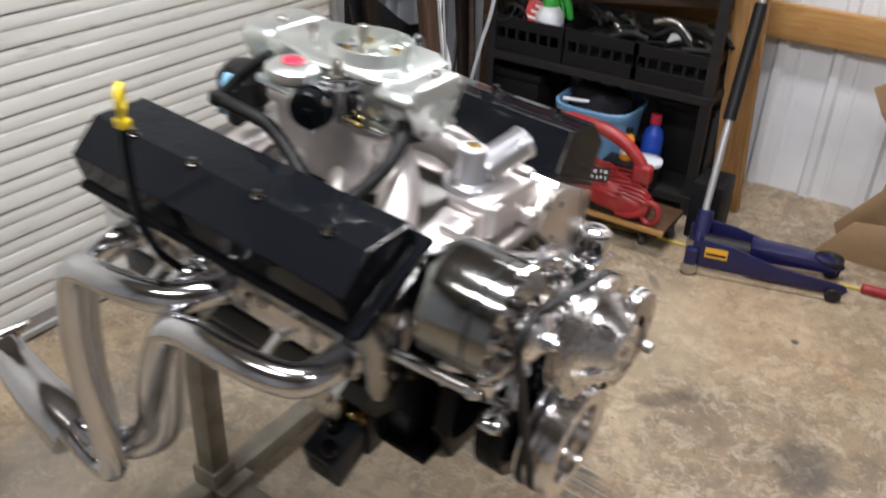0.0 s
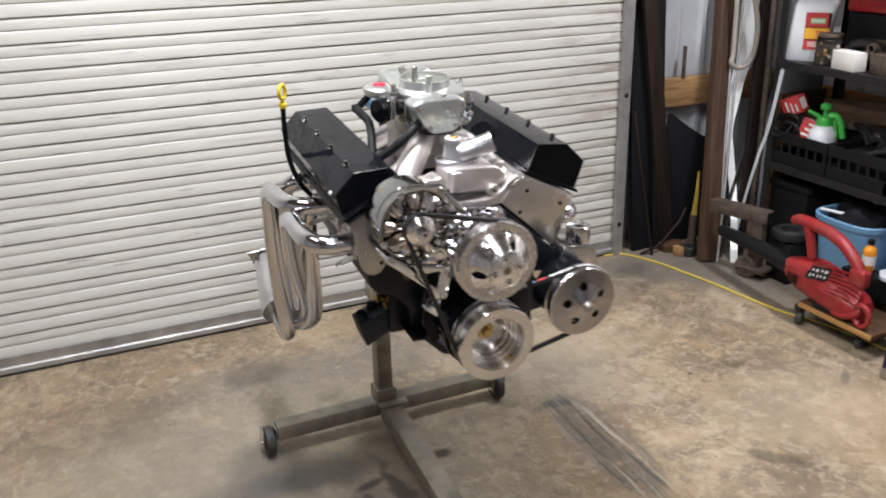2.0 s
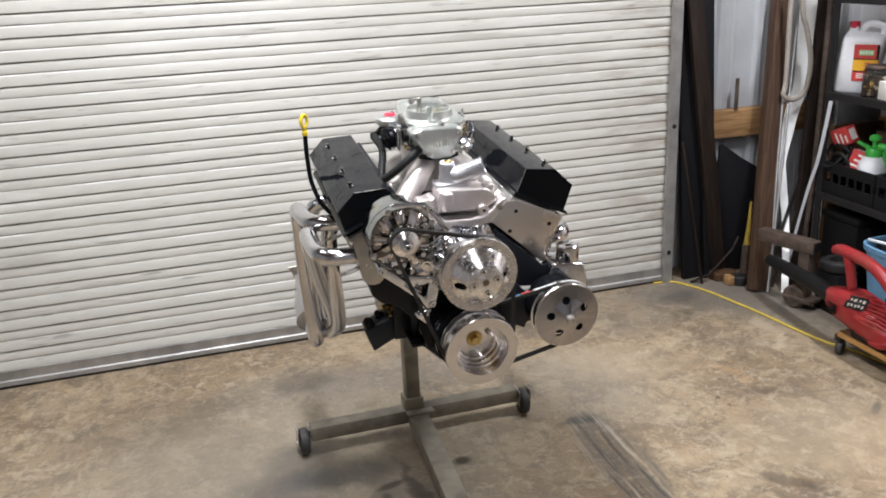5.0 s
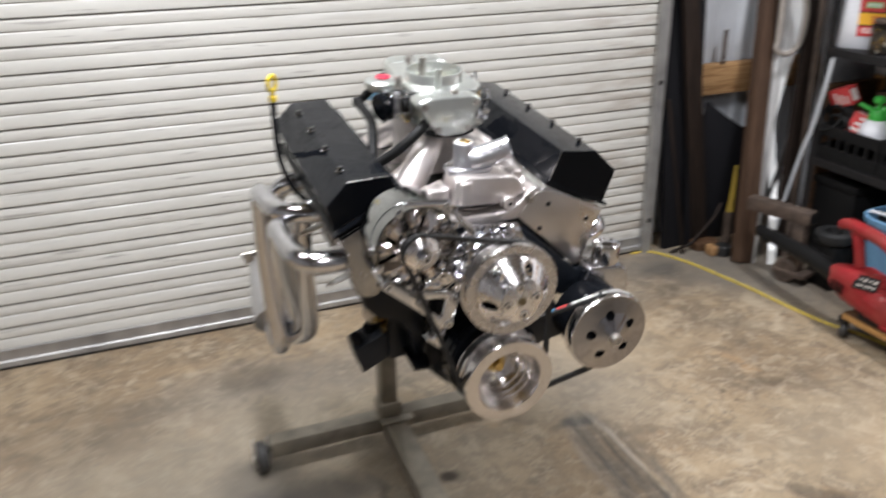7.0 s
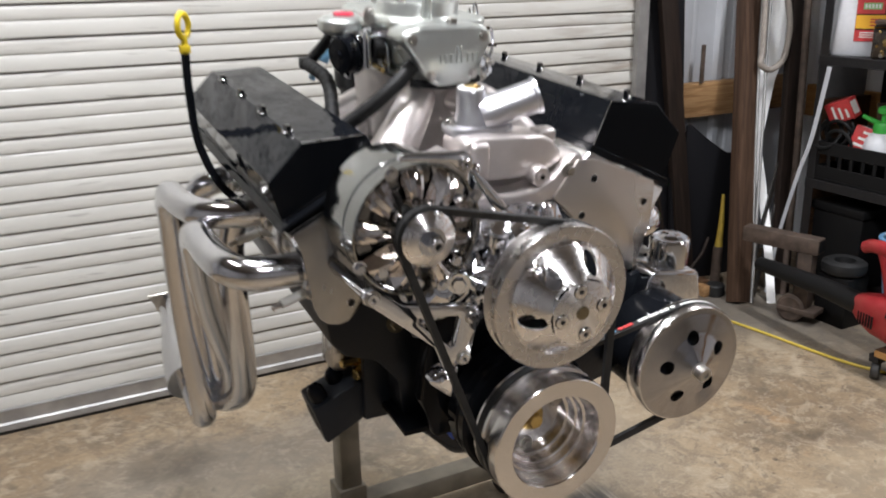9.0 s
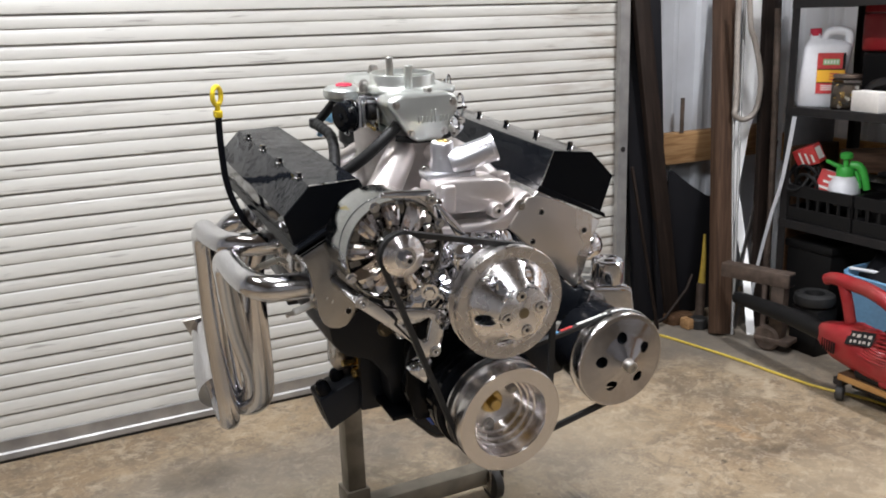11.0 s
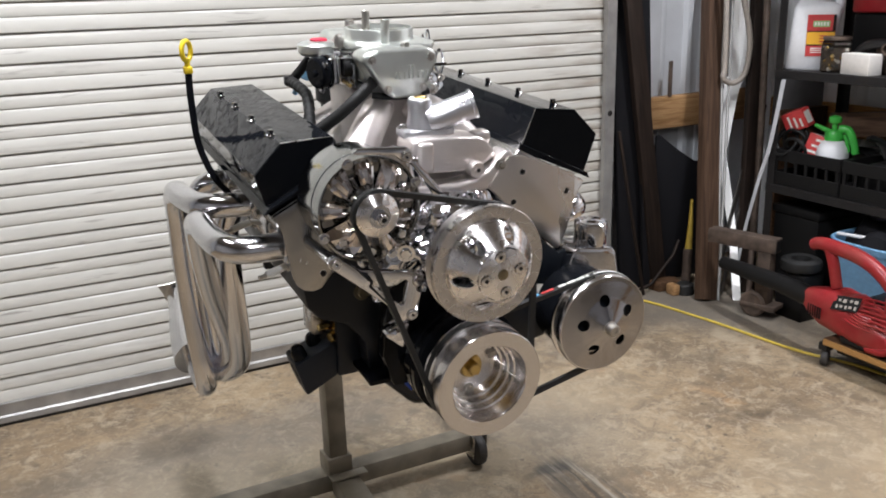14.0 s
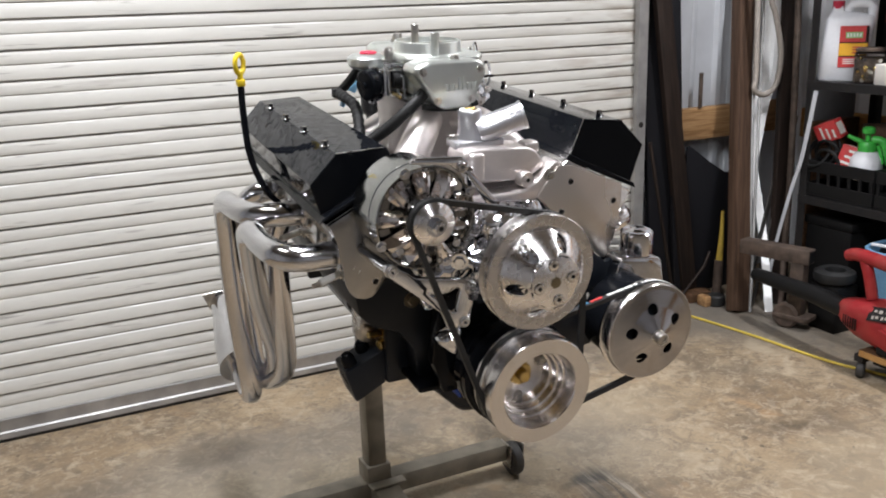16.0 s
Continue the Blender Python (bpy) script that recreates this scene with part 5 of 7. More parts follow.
def carburetor(eng):
    cy = 0.466
    c = part("carburetor", box(-0.062, 0.062, 0.385, 0.65, 0.414, 0.428, 0.004), ZINC, eng, "four-barrel carburetor in silvery zinc finish")
    part("main_body", box(-0.064, 0.064, 0.40, 0.63, 0.428, 0.498, 0.012, 3), ZINC, c)
    deck = prism([(-0.055, 0.375), (0.055, 0.375), (0.078, 0.41), (0.08, 0.52), (0.062, 0.60), (-0.062, 0.60), (-0.08, 0.52), (-0.078, 0.41)], 0.486, 0.4985, 0.005, axis="z", seg=3)
    part("air_horn_deck", deck, ZINC, c)
    ring = lathe([(0.0645, 0.0), (0.0620, 0.004), (0.0620, 0.019), (0.0608, 0.021), (0.0580, 0.021), (0.0565, 0.004), (0.052, -0.003)], 72, Matrix.Translation((-0.006, cy + 0.004, 0.498)))
    part("air_horn", ring, ZINC, c, "round air horn ring")
    for x in (-0.03, 0.022):
        for y in (cy - 0.006, cy + 0.048):
            part("throat", lathe([(0.026, 0.008), (0.0235, 0.006), (0.021, -0.02), (0.0, -0.021)], 32, Matrix.Translation((x, y - 0.016, 0.494))), SATIN_BLACK if y > cy else ZINC, c)
            part("booster", lathe([(0.0085, 0.006), (0.0085, -0.006), (0.006, -0.006), (0.006, 0.006)], 20, Matrix.Translation((x, y - 0.016, 0.50)), True), BRASS, c)
    part("choke_plate", box(-0.056, 0.048, cy + 0.002, cy + 0.005, 0.494, 0.516, 0.001, 1), ZINC, c)
    part("stud", cyl((-0.033, cy + 0.0, 0.495), (-0.033, cy + 0.0, 0.549), 0.0068, 18, 0.001), STEEL, c, "air cleaner stud")
    part("vent_tube", lathe([(0.0072, 0), (0.0066, 0.040), (0.0078, 0.050), (0.0062, 0.051), (0.005, 0.04), (0.0, 0.04)], 20, Matrix.Translation((-0.022, cy - 0.066, 0.489))), ZINC, c)
    part("vent_stud", lathe([(0.0045, 0.0), (0.0045, 0.012), (0.0085, 0.014), (0.0095, 0.020), (0.0075, 0.026), (0.0, 0.028)], 20, Matrix.Translation((-0.030, cy + 0.095, 0.498))), STEEL, c)
    # float bowls, front and rear
    for y0, y1, sgn in ((0.342, 0.402, -1), (0.63, 0.69, 1)):
        bowl = prism([(-sgn * x, z) for x, z in ((-0.088, 0.478), (-0.083, 0.490), (-0.058, 0.4965), (0.036, 0.4965), (0.050, 0.489), (0.054, 0.472), (0.031, 0.428), (0.021, 0.412), (-0.030, 0.410), (-0.050, 0.428))], y0, y1, 0.008, seg=3)
        b = part("float_bowl", bowl, ZINC, c, sharp=50)
        yf = y0 if sgn < 0 else y1
        for x, z in ((-0.0700, 0.4790), (0.0395, 0.4800), (-0.042, 0.428), (0.024, 0.428)):
            part("screw", bolt((-sgn * x, yf, z), (0, sgn, 0), 0.0048, 0.006), STEEL, b)
        part("sight_screw", bolt((0.0, (y0 + y1) / 2 - 0.008, 0.494), (0, 0, 1), 0.0085, 0.010), STEEL, b)
    for x, h in ((-0.026, 0.012), (-0.019, 0.012), (-0.010, 0.012), (-0.001, 0.023), (0.006, 0.023), (0.016, 0.012), (0.024, 0.012), (0.032, 0.013)):
        part("raised_mark", box(x - 0.002, x + 0.002, 0.3395, 0.3425, 0.445, 0.445 + h, 0.0008, 1), ZINC, c)
    # electric choke and its linkage
    ch = part("choke_housing", lathe([(0.0, -0.004), (0.006, -0.004), (0.0065, 0.0), (0.026, 0.0), (0.029, 0.003), (0.029, 0.018), (0.026, 0.02), (0.0, 0.02)], 40, along((-0.127, 0.483, 0.440), (-0.06, 0.505, 0.446))), GLOSS_BLACK, c, "black electric choke housing")
    part("retainer_ring", lathe([(0.0275, 0.0), (0.0325, 0.0), (0.0325, 0.005), (0.0275, 0.005)], 36, along((-0.108, 0.489, 0.4415), (-0.06, 0.505, 0.446)), True), CHROME, ch)
    part("choke_body", cyl((-0.103, 0.491, 0.442), (-0.062, 0.505, 0.446), 0.026, 28, 0.003), ZINC, ch)
    for dy, dz in ((-0.02, 0.012), (0.018, 0.015), (0.0, -0.024)):
        part("screw", bolt((-0.112, 0.488 + dy * 1.35, 0.441 + dz * 1.3), (-1, -0.3, 0), 0.0045, 0.005), CHROME, ch)
    vac = part("vacuum_can", lathe([(0.0, 0.0), (0.02, 0.0), (0.031, 0.003), (0.036, 0.008), (0.037, 0.014), (0.0365, 0.021), (0.03, 0.026), (0.016, 0.0275), (0.0, 0.0275)], 44, Matrix.Translation((-0.101, 0.533, 0.463)) @ Matrix.Diagonal((1.08, 1.08, 1.05, 1))), ZINC, c, "round zinc vacuum can with a red cap")
    part("red_cap", lathe([(0.016, 0.0), (0.016, 0.0025), (0.014, 0.004), (0.0, 0.0045)], 36, Matrix.Translation((-0.101, 0.533, 0.4918))), RED_CAP, vac, "red cap")
    part("vacuum_arm", box(-0.10, -0.066, 0.455, 0.53, 0.462, 0.474, 0.003), CHROME, c)
    part("fast_idle_cam", cyl((-0.085, 0.452, 0.452), (-0.066, 0.452, 0.452), 0.016, 20, 0.002), BLACK_PLASTIC, c)
    part("choke_link", prism([(0.44, 0.425), (0.455, 0.425), (0.46, 0.478), (0.446, 0.478)], -0.097, -0.093, 0.001, axis="x"), CHROME, c)
    part("idle_screw", cyl((-0.082, 0.42, 0.425), (-0.082, 0.455, 0.428), 0.004, 12, 0.001), BRASS, c)
    for p, q, r in (((-0.085, 0.49, 0.476), (-0.06, 0.44, 0.478), 0.004), ((-0.09, 0.495, 0.43), (-0.062, 0.45, 0.432), 0.0035), ((-0.075, 0.45, 0.44), (-0.075, 0.45, 0.475), 0.0035), ((-0.078, 0.475, 0.425), (-0.078, 0.56, 0.42), 0.003)):
        part("linkage_rod", cyl(p, q, r, 12, 0.0008), CHROME, c)
    part("linkage_plate", prism([(0.425, 0.42), (0.50, 0.415), (0.51, 0.44), (0.47, 0.47), (0.43, 0.46)], -0.073, -0.069, 0.001, axis="x"), CHROME, c)
    lever = bmesh.new()
    add(lever, prism([(0.44, 0.425), (0.475, 0.42), (0.49, 0.45), (0.47, 0.485), (0.452, 0.505), (0.444, 0.49), (0.45, 0.455)], 0.072, 0.0755, 0.001, axis="x"))
    part("throttle_lever", lever, CHROME, c, "chrome throttle lever")
    ring = [Vector((0.104 + 0.008 * math.cos(a), 0.444, 0.452 + 0.019 * math.sin(a) * (1.25 if math.sin(a) > 0 else 1))) for a in (2 * math.pi * k / 28 for k in range(29))]
    part("lever_eye", sweep(ring, 0.0024, 8), CHROME, c, "chrome pointed lever eye")
    part("linkage_rod", cyl((0.066, 0.444, 0.448), (0.118, 0.444, 0.449), 0.0028, 10), CHROME, c)
    part("linkage_rod", cyl((0.108, 0.444, 0.436), (0.092, 0.442, 0.402), 0.0028, 10), CHROME, c)
    for x, y, z, r in ((0.084, 0.436, 0.424, 0.0075), (0.098, 0.438, 0.412, 0.0065), (0.088, 0.436, 0.404, 0.006), (0.076, 0.43, 0.41, 0.006), (0.104, 0.44, 0.424, 0.005)):
        part("linkage_nut", bolt((x, y, z), (0.4, -1, 0.2), r, 0.009), CHROME if r > 0.0062 else STEEL, c)
    part("deck_nut", bolt((-0.083, 0.47, 0.486), (0, 0, 1), 0.009, 0.014), STEEL, c)
    part("deck_nut", lathe([(0.0, 0.012), (0.006, 0.010), (0.0095, 0.004), (0.0095, 0.0)], 20, Matrix.Translation((-0.083, 0.47, 0.499))), STEEL, c)
    part("bracket_bar", cyl((-0.098, 0.452, 0.471), (-0.056, 0.447, 0.470), 0.0042, 12, 0.001), CHROME, c)
    part("bracket_plate", box(-0.099, -0.087, 0.452, 0.457, 0.424, 0.482, 0.0015, 1), SATIN_ALU, c, "pale bracket plate")
    part("throttle_stud", cyl((0.068, 0.455, 0.437), (0.095, 0.455, 0.437), 0.006, 14, 0.001), CHROME, c)
    part("spring_ring", sweep([Vector((0.083, 0.452 + 0.008 * math.cos(a), 0.492 + 0.02 * math.sin(a))) for a in (2 * math.pi * k / 24 for k in range(25))], 0.0018, 8), CHROME, c)
    part("spring", sweep([Vector((0.085 + 0.005 * math.cos(k), 0.44, 0.44 + 0.0012 * k + 0.004 * math.sin(k))) for k in np.linspace(0, 30, 120)], 0.001, 6), BRASS, c)
    return c


def loom(eng):
    """Black loom hoses that run from the choke and the bowl into the valley."""
    a = part("wiring_loom", sweep(spline([(-0.118, 0.668, 0.399), (-0.122, 0.65, 0.398), (-0.123, 0.61, 0.397), (-0.121, 0.565, 0.390), (-0.128, 0.525, 0.375), (-0.140, 0.485, 0.355), (-0.148, 0.455, 0.338)], 8), lambda t: 0.0105 + 0.0008 * math.sin(90 * t), 14), HOSE_MAT, eng, "black corrugated wiring loom")
    clip = bmesh.new()
    add(clip, box(-0.010, 0.010, -0.009, 0.009, -0.012, 0.014, 0.003, 2, Matrix.Translation((-0.085, 0.682, 0.408)) @ Matrix.Rotation(radians(25), 4, "Y")))
    add(clip, box(-0.004, 0.004, -0.008, 0.008, -0.012, 0.012, 0.002, 2, Matrix.Translation((-0.108, 0.672, 0.380)) @ Matrix.Rotation(radians(20), 4, "Y")))
    part("clip", clip, BLUE_CLIP, a, "light blue connector clip")
    part("connector", box(-0.132, -0.112, 0.655, 0.68, 0.388, 0.408, 0.004), BLACK_PLASTIC, a)
    part("branch", tube([(-0.112, 0.665, 0.405), (-0.095, 0.65, 0.43), (-0.085, 0.625, 0.455), (-0.078, 0.60, 0.475)], 0.0095), HOSE_MAT, a)
    part("wiring_loom", tube([(-0.185, 0.375, 0.352), (-0.158, 0.365, 0.366), (-0.13, 0.353, 0.388), (-0.105, 0.347, 0.410), (-0.075, 0.353, 0.432), (-0.052, 0.368, 0.446)], 0.0105), HOSE_MAT, eng, "black corrugated wiring loom")
    part("fuel_hose", tube([(-0.06, 0.372, 0.415), (-0.03, 0.36, 0.412), (0.01, 0.352, 0.413), (0.04, 0.356, 0.418)], 0.006), HOSE_MAT, eng)


def dipstick(eng):
    t = part("dipstick_tube", tube([(-0.328, 0.614, 0.436), (-0.328, 0.612, 0.38), (-0.322, 0.608, 0.30), (-0.300, 0.60, 0.235), (-0.27, 0.592, 0.195), (-0.25, 0.585, 0.165)], 0.0065, 14), GLOSS_BLACK, eng, "black dipstick tube")
    h = bmesh.new()
    add(h, box(-0.336, -0.320, 0.606, 0.622, 0.434, 0.447, 0.002))
    add(h, cyl((-0.328, 0.614, 0.446), (-0.328, 0.614, 0.462), 0.0055, 16))
    loop = [Vector((-0.328 + 0.0125 * math.sin(a) * 0.75, 0.614 + 0.0125 * math.sin(a) * 0.65, 0.475 - 0.0175 * math.cos(a))) for a in (2 * math.pi * k / 28 for k in range(29))]
    add(h, sweep(loop, 0.0048, 10))
    part("handle", h, YELLOW, t, "yellow dipstick handle")


def block(eng):
    half = [(0.118, -0.06), (0.126, 0.0), (0.158, 0.040), (0.206, 0.058), (0.228, 0.084), (0.236, 0.135), (0.06, 0.20), (0.05, 0.27)]
    poly = [(-x, z) for x, z in half] + half[::-1]
    b = part("engine_block", prism(poly, 0.262, 0.79, 0.006), SATIN_BLACK, eng, "satin black V8 engine block")
    bm, rings = bmesh.new(), []
    for y, w, d in ((0.222, 0.94, 0.116), (0.224, 0.97, 0.125), (0.232, 1.0, 0.133), (0.26, 1.0, 0.137), (0.43, 1.0, 0.137), (0.46, 1.0, 0.128), (0.50, 1.0, 0.096), (0.53, 1.0, 0.088), (0.775, 1.0, 0.088), (0.79, 0.98, 0.08)):
        side = [(0.118, 0.0), (0.112, 0.06), (0.098, 0.22), (0.074, 0.56), (0.056, 0.83), (0.044, 0.95), (0.028, 1.0)]
        row = [(-x * w, -0.062 - t * (d - 0.062)) for x, t in side]
        rings.append([bm.verts.new((x, y, z)) for x, z in row + [(-x, z) for x, z in row[::-1]]])
    for p, q in zip(rings, rings[1:]):
        for k in range(len(p)):
            bm.faces.new((p[k], p[(k + 1) % len(p)], q[(k + 1) % len(p)], q[k]))
    bm.faces.new(rings[0])
    bm.faces.new(rings[-1][::-1])
    part("oil_pan", bm, PAN_BLACK, b, "black oil pan with a front sump", sharp=50)
    part("pan_rail", box(-0.135, 0.135, 0.218, 0.80, -0.066, -0.056, 0.002), GLOSS_BLACK, b)
    for s in (-1, 1):
        for k in range(6):
            part("rail_bolt", bolt((s * 0.127, 0.25 + 0.1 * k, -0.066), (0, 0, -1), 0.005, 0.006), STEEL, b)
        # side engine mount: plate on the block, arm, tube pair
        part("mount_plate", box(*sorted((s * 0.118, s * 0.164)), 0.305, 0.385, -0.084, 0.053, 0.006, 2), SATIN_BLACK, b, "black engine mount")
        arm = prism([(s * x, z) for x, z in ((0.243, -0.047), (0.222, -0.114), (0.162, -0.083), (0.162, -0.014))], 0.312, 0.378, 0.005)
        arm_ob = part("mount_arm", arm, SATIN_BLACK, b)
        part("bore", cyl((s * 0.2318, 0.345, -0.0806), (s * 0.2336, 0.345, -0.0812), 0.022, 24), BLACK_PLASTIC, arm_ob)
        for x, y, z in ((0.224, 0.33, -0.046), (0.189, 0.352, -0.038)):
            nub = lathe([(0.0135, -0.006), (0.0135, 0.018), (0.0120, 0.026), (0.008, 0.031), (0.0, 0.033)], 24, along((s * x, y, z), (s * (x + 0.012), y, z + 0.03)))
            part("mount_stud", nub, GLOSS_BLACK, b, "round-topped black stud")
        part("steel_tab", box(*sorted((s * 0.176, s * 0.198)), 0.345, 0.40, -0.012, 0.046, 0.004, 2), STEEL, b, "bright steel tab")
        part("steel_tab", box(*sorted((s * 0.160, s * 0.178)), 0.37, 0.40, -0.01, 0.04, 0.003, 2), STEEL, b)
        part("fitting", bolt((s * 0.164, 0.325, 0.014), (s, -0.15, 0.05), 0.0068, 0.03), BRASS, b, "brass-coloured mount bolt")
        part("fitting", bolt((s * 0.164, 0.322, -0.008), (s, -0.3, 0), 0.0095, 0.010), BRASS, b, "brass block plug")
        part("fitting", bolt((s * 0.13, 0.262, 0.098), (0, -1, 0.1), 0.010, 0.008), BRONZE, b)
    part("starter_housing", cyl((-0.14, 0.48, 0.02), (-0.14, 0.66, 0.02), 0.04, 24, 0.006), SATIN_BLACK, b)
    part("fuel_line", tube([(-0.074, 0.226, -0.058), (-0.066, 0.222, -0.072), (-0.054, 0.219, -0.088)], 0.005), DEEP_BLUE, b, "blue line")
    part("bellhousing_face", prism([(-0.17, -0.05), (-0.19, 0.05), (-0.15, 0.17), (-0.06, 0.22), (0.06, 0.22), (0.15, 0.17), (0.19, 0.05), (0.17, -0.05)], 0.79, 0.806, 0.004), SATIN_BLACK, b)
    dist = part("distributor", lathe([(0.03, 0), (0.035, 0.03), (0.045, 0.04), (0.045, 0.08), (0.03, 0.10), (0.0, 0.105)], 32, Matrix.Translation((0.0, 0.74, 0.30))), BLACK_PLASTIC, b)
    return b


def build_engine():
    eng = thing("engine", ENGINE, "V8 engine with black valve covers, polished pulleys and chrome headers", "engine")
    block(eng)
    for s, y0 in ((-1, 0.258), (1, 0.222)):
        head(eng, s, y0 - 0.012)
        valve_cover(eng, s, y0)
    header(eng, -1, 0.0)
    header(eng, 1, -0.036)
    intake(eng)
    thermostat_housing(eng)
    carburetor(eng)
    loom(eng)
    dipstick(eng)
    water_pump(eng)
    water_pump_pulley(eng)
    crank_pulley(eng)
    steering_pump(eng)
    alternator(eng)
    triangle_bracket(eng)
    belt(eng, [(0.003, 0.0, 0.0925), (0.0, 0.205, 0.0945), (-0.178, 0.307, 0.0352)], 0.062, "black V-belt round crank, pump and alternator")
    pump_belt = belt(eng, [(0.003, 0.0, 0.0925), (0.239, 0.049, 0.0875)], 0.081, "black V-belt to the steering pump")
    # worn print on the pump belt: small bars
    for k, (t, w, mat) in enumerate(((0.30, 0.008, LABEL_BLUE), (0.36, 0.006, LABEL_BLUE), (0.43, 0.007, LABEL_RED), (0.475, 0.005, LABEL_RED), (0.52, 0.008, LABEL_RED), (0.62, 0.006, LABEL_WHITE), (0.665, 0.009, LABEL_WHITE), (0.72, 0.005, LABEL_WHITE), (0.77, 0.010, LABEL_WHITE), (0.83, 0.006, LABEL_WHITE), (0.88, 0.008, LABEL_WHITE), (0.94, 0.006, LABEL_WHITE))):
        a, b = Vector((-0.014, 0.081, 0.0925)), Vector((0.222, 0.081, 0.1353))
        q = a.lerp(b, 0.28 + 0.72 * t)
        part("print_mark", box(-w / 2, w / 2, -0.003, 0.0025, 0.0, 0.0007, 0.0, 1, Matrix.Translation(q + Vector((0, 0, 0.0026))) @ Matrix.Rotation(-0.18, 4, "Y")), mat, pump_belt)
    for k in range(15):
        a = radians(98 - 4.2 * k)
        at = Vector((0.239 + 0.0895 * math.cos(a), 0.081, 0.049 + 0.0895 * math.sin(a)))
        w = 0.0018 + 0.0012 * ((k * 7) % 3)
        part("print_mark", box(-w, w, -0.0035, 0.0015 - 0.001 * (k % 3), 0.0, 0.0008, 0.0, 1, Matrix.Translation(at) @ Matrix.Rotation(math.pi / 2 - a, 4, "Y")), LABEL_WHITE, pump_belt)
    for x in (-0.10, 0.10):
        for z in (0.02, 0.16):
            part("adapter_arm", cyl((x, 0.806, z), (x * 0.75, 0.93, 0.09 + (z - 0.09) * 0.7), 0.016, 16, 0.002), STAND, eng)
    return eng


build_engine()


def engine_stand():
    st = thing("engine_stand", pose(1.238, 1.455, 0), "grey-green tubular steel engine stand on casters", "engine stand")
    part("column", box(-0.041, 0.011, -0.034, 0.020, 0.118, 0.80, 0.005), STAND, st)
    part("collar", box(-0.049, 0.019, -0.042, 0.030, 0.1085, 0.160, 0.003), STAND, st)
    part("splice_plate", box(-0.05, 0.05, -0.075, -0.0415, 0.1085, 0.116, 0.002), STAND, st)
    part("crossbar", box(-0.395, 0.392, -0.028, 0.028, 0.056, 0.108, 0.004), STAND, st)
    part("front_leg", box(-0.034, 0.034, -1.12, -0.029, 0.050, 0.107, 0.004, 2, pose(-0.002, 0, 0, 0, 0, -3.4)), STAND, st)
    part("sleeve", cyl((-0.002, 0.05, 0.80), (-0.012, -0.06, 0.792), 0.052, 32, 0.004), STAND, st)
    part("head_plate", prism([(-0.085, 0.71), (0.07, 0.71), (0.07, 0.88), (-0.085, 0.88)], -0.095, -0.058, 0.006), STAND, st)
    part("turn_handle", cyl((0.0, 0.06, 0.80), (0.0, 0.16, 0.80), 0.014, 16, 0.003), STAND, st)

    def caster(x, y):
        w = part("caster", lathe([(0.012, -0.017), (0.04, -0.017), (0.048, -0.012), (0.05, -0.004), (0.05, 0.004), (0.048, 0.012), (0.04, 0.017), (0.012, 0.017)], 32, Matrix.Translation((x, y, 0.05)) @ Matrix.Rotation(radians(90), 4, "Y")), GREY_RUBBER, st, "worn dark rubber caster")
        part("fork", prism([(y - 0.024, 0.03), (y + 0.024, 0.03), (y + 0.03, 0.104), (y - 0.03, 0.104)], x - 0.0235, x - 0.0195, 0.001, axis="x"), STEEL, w)
        part("fork", prism([(y - 0.024, 0.03), (y + 0.024, 0.03), (y + 0.03, 0.104), (y - 0.03, 0.104)], x + 0.0195, x + 0.0235, 0.001, axis="x"), STEEL, w)
        part("axle", cyl((x - 0.027, y, 0.05), (x + 0.027, y, 0.05), 0.006, 12), STEEL, w)

    for x, y in ((-0.421, 0.0), (0.418, -0.012), (-0.105, -1.13), (-0.03, -1.13)):
        caster(x, y)
    return st


engine_stand()

# ---- the cluttered corner ----
def bar_between(name, p, q, w, d, mat, label, category, bevel=0.002, group=""):
    """A straight board or bar from p to q, w wide across the view and d deep."""
    p, q = Vector(p), Vector(q)
    z = (q - p).normalized()
    x = Vector((0, 1, 0)).cross(z).normalized()
    y = z.cross(x)
    m = Matrix.Translation(p) @ Matrix((x, y, z)).transposed().to_4x4()
    bm = box(-w / 2, w / 2, -d / 2, d / 2, 0, (q - p).length, bevel)
    ob = part(name, bm, mat)
    ob.matrix_world = m
    return tagged(ob, label, category, group)


def pole(name, points, r, mat, label, category="pole", group=""):
    return single(name, sweep([Vector(p) for p in points], r, 16), mat, label, category, group)


def strip(name, points, widths, t, mat, label, category, group=""):
    """A thin flexible strip through the points, its flat side towards the room."""
    line = spline(points, 8)
    bm, rings, n = bmesh.new(), [], len(line)
    for i, p in enumerate(line):
        d = (line[min(i + 1, n - 1)] - line[max(i - 1, 0)]).normalized()
        face = Vector((-0.72, -0.69, 0))
        side = face.cross(d).normalized()
        out = d.cross(side).normalized()
        w = float(np.interp(i / (n - 1), np.linspace(0, 1, len(widths)), widths)) / 2
        rings.append([bm.verts.new(p + side * u + out * v) for u, v in ((-w, -t / 2), (w, -t / 2), (w, t / 2), (-w, t / 2))])
    for a, b in zip(rings, rings[1:]):
        for k in range(4):
            bm.faces.new((a[k], a[(k + 1) % 4], b[(k + 1) % 4], b[k]))
    bm.faces.new(rings[0][::-1])
    bm.faces.new(rings[-1])
    return single(name, bm, mat, label, category, group)


GREY_HOSE = material("pale_grey_hose", (0.36, 0.32, 0.28), 0.5, grain=0.1, stain=0.3, stain_scale=9, dark=(0.12, 0.1, 0.09))

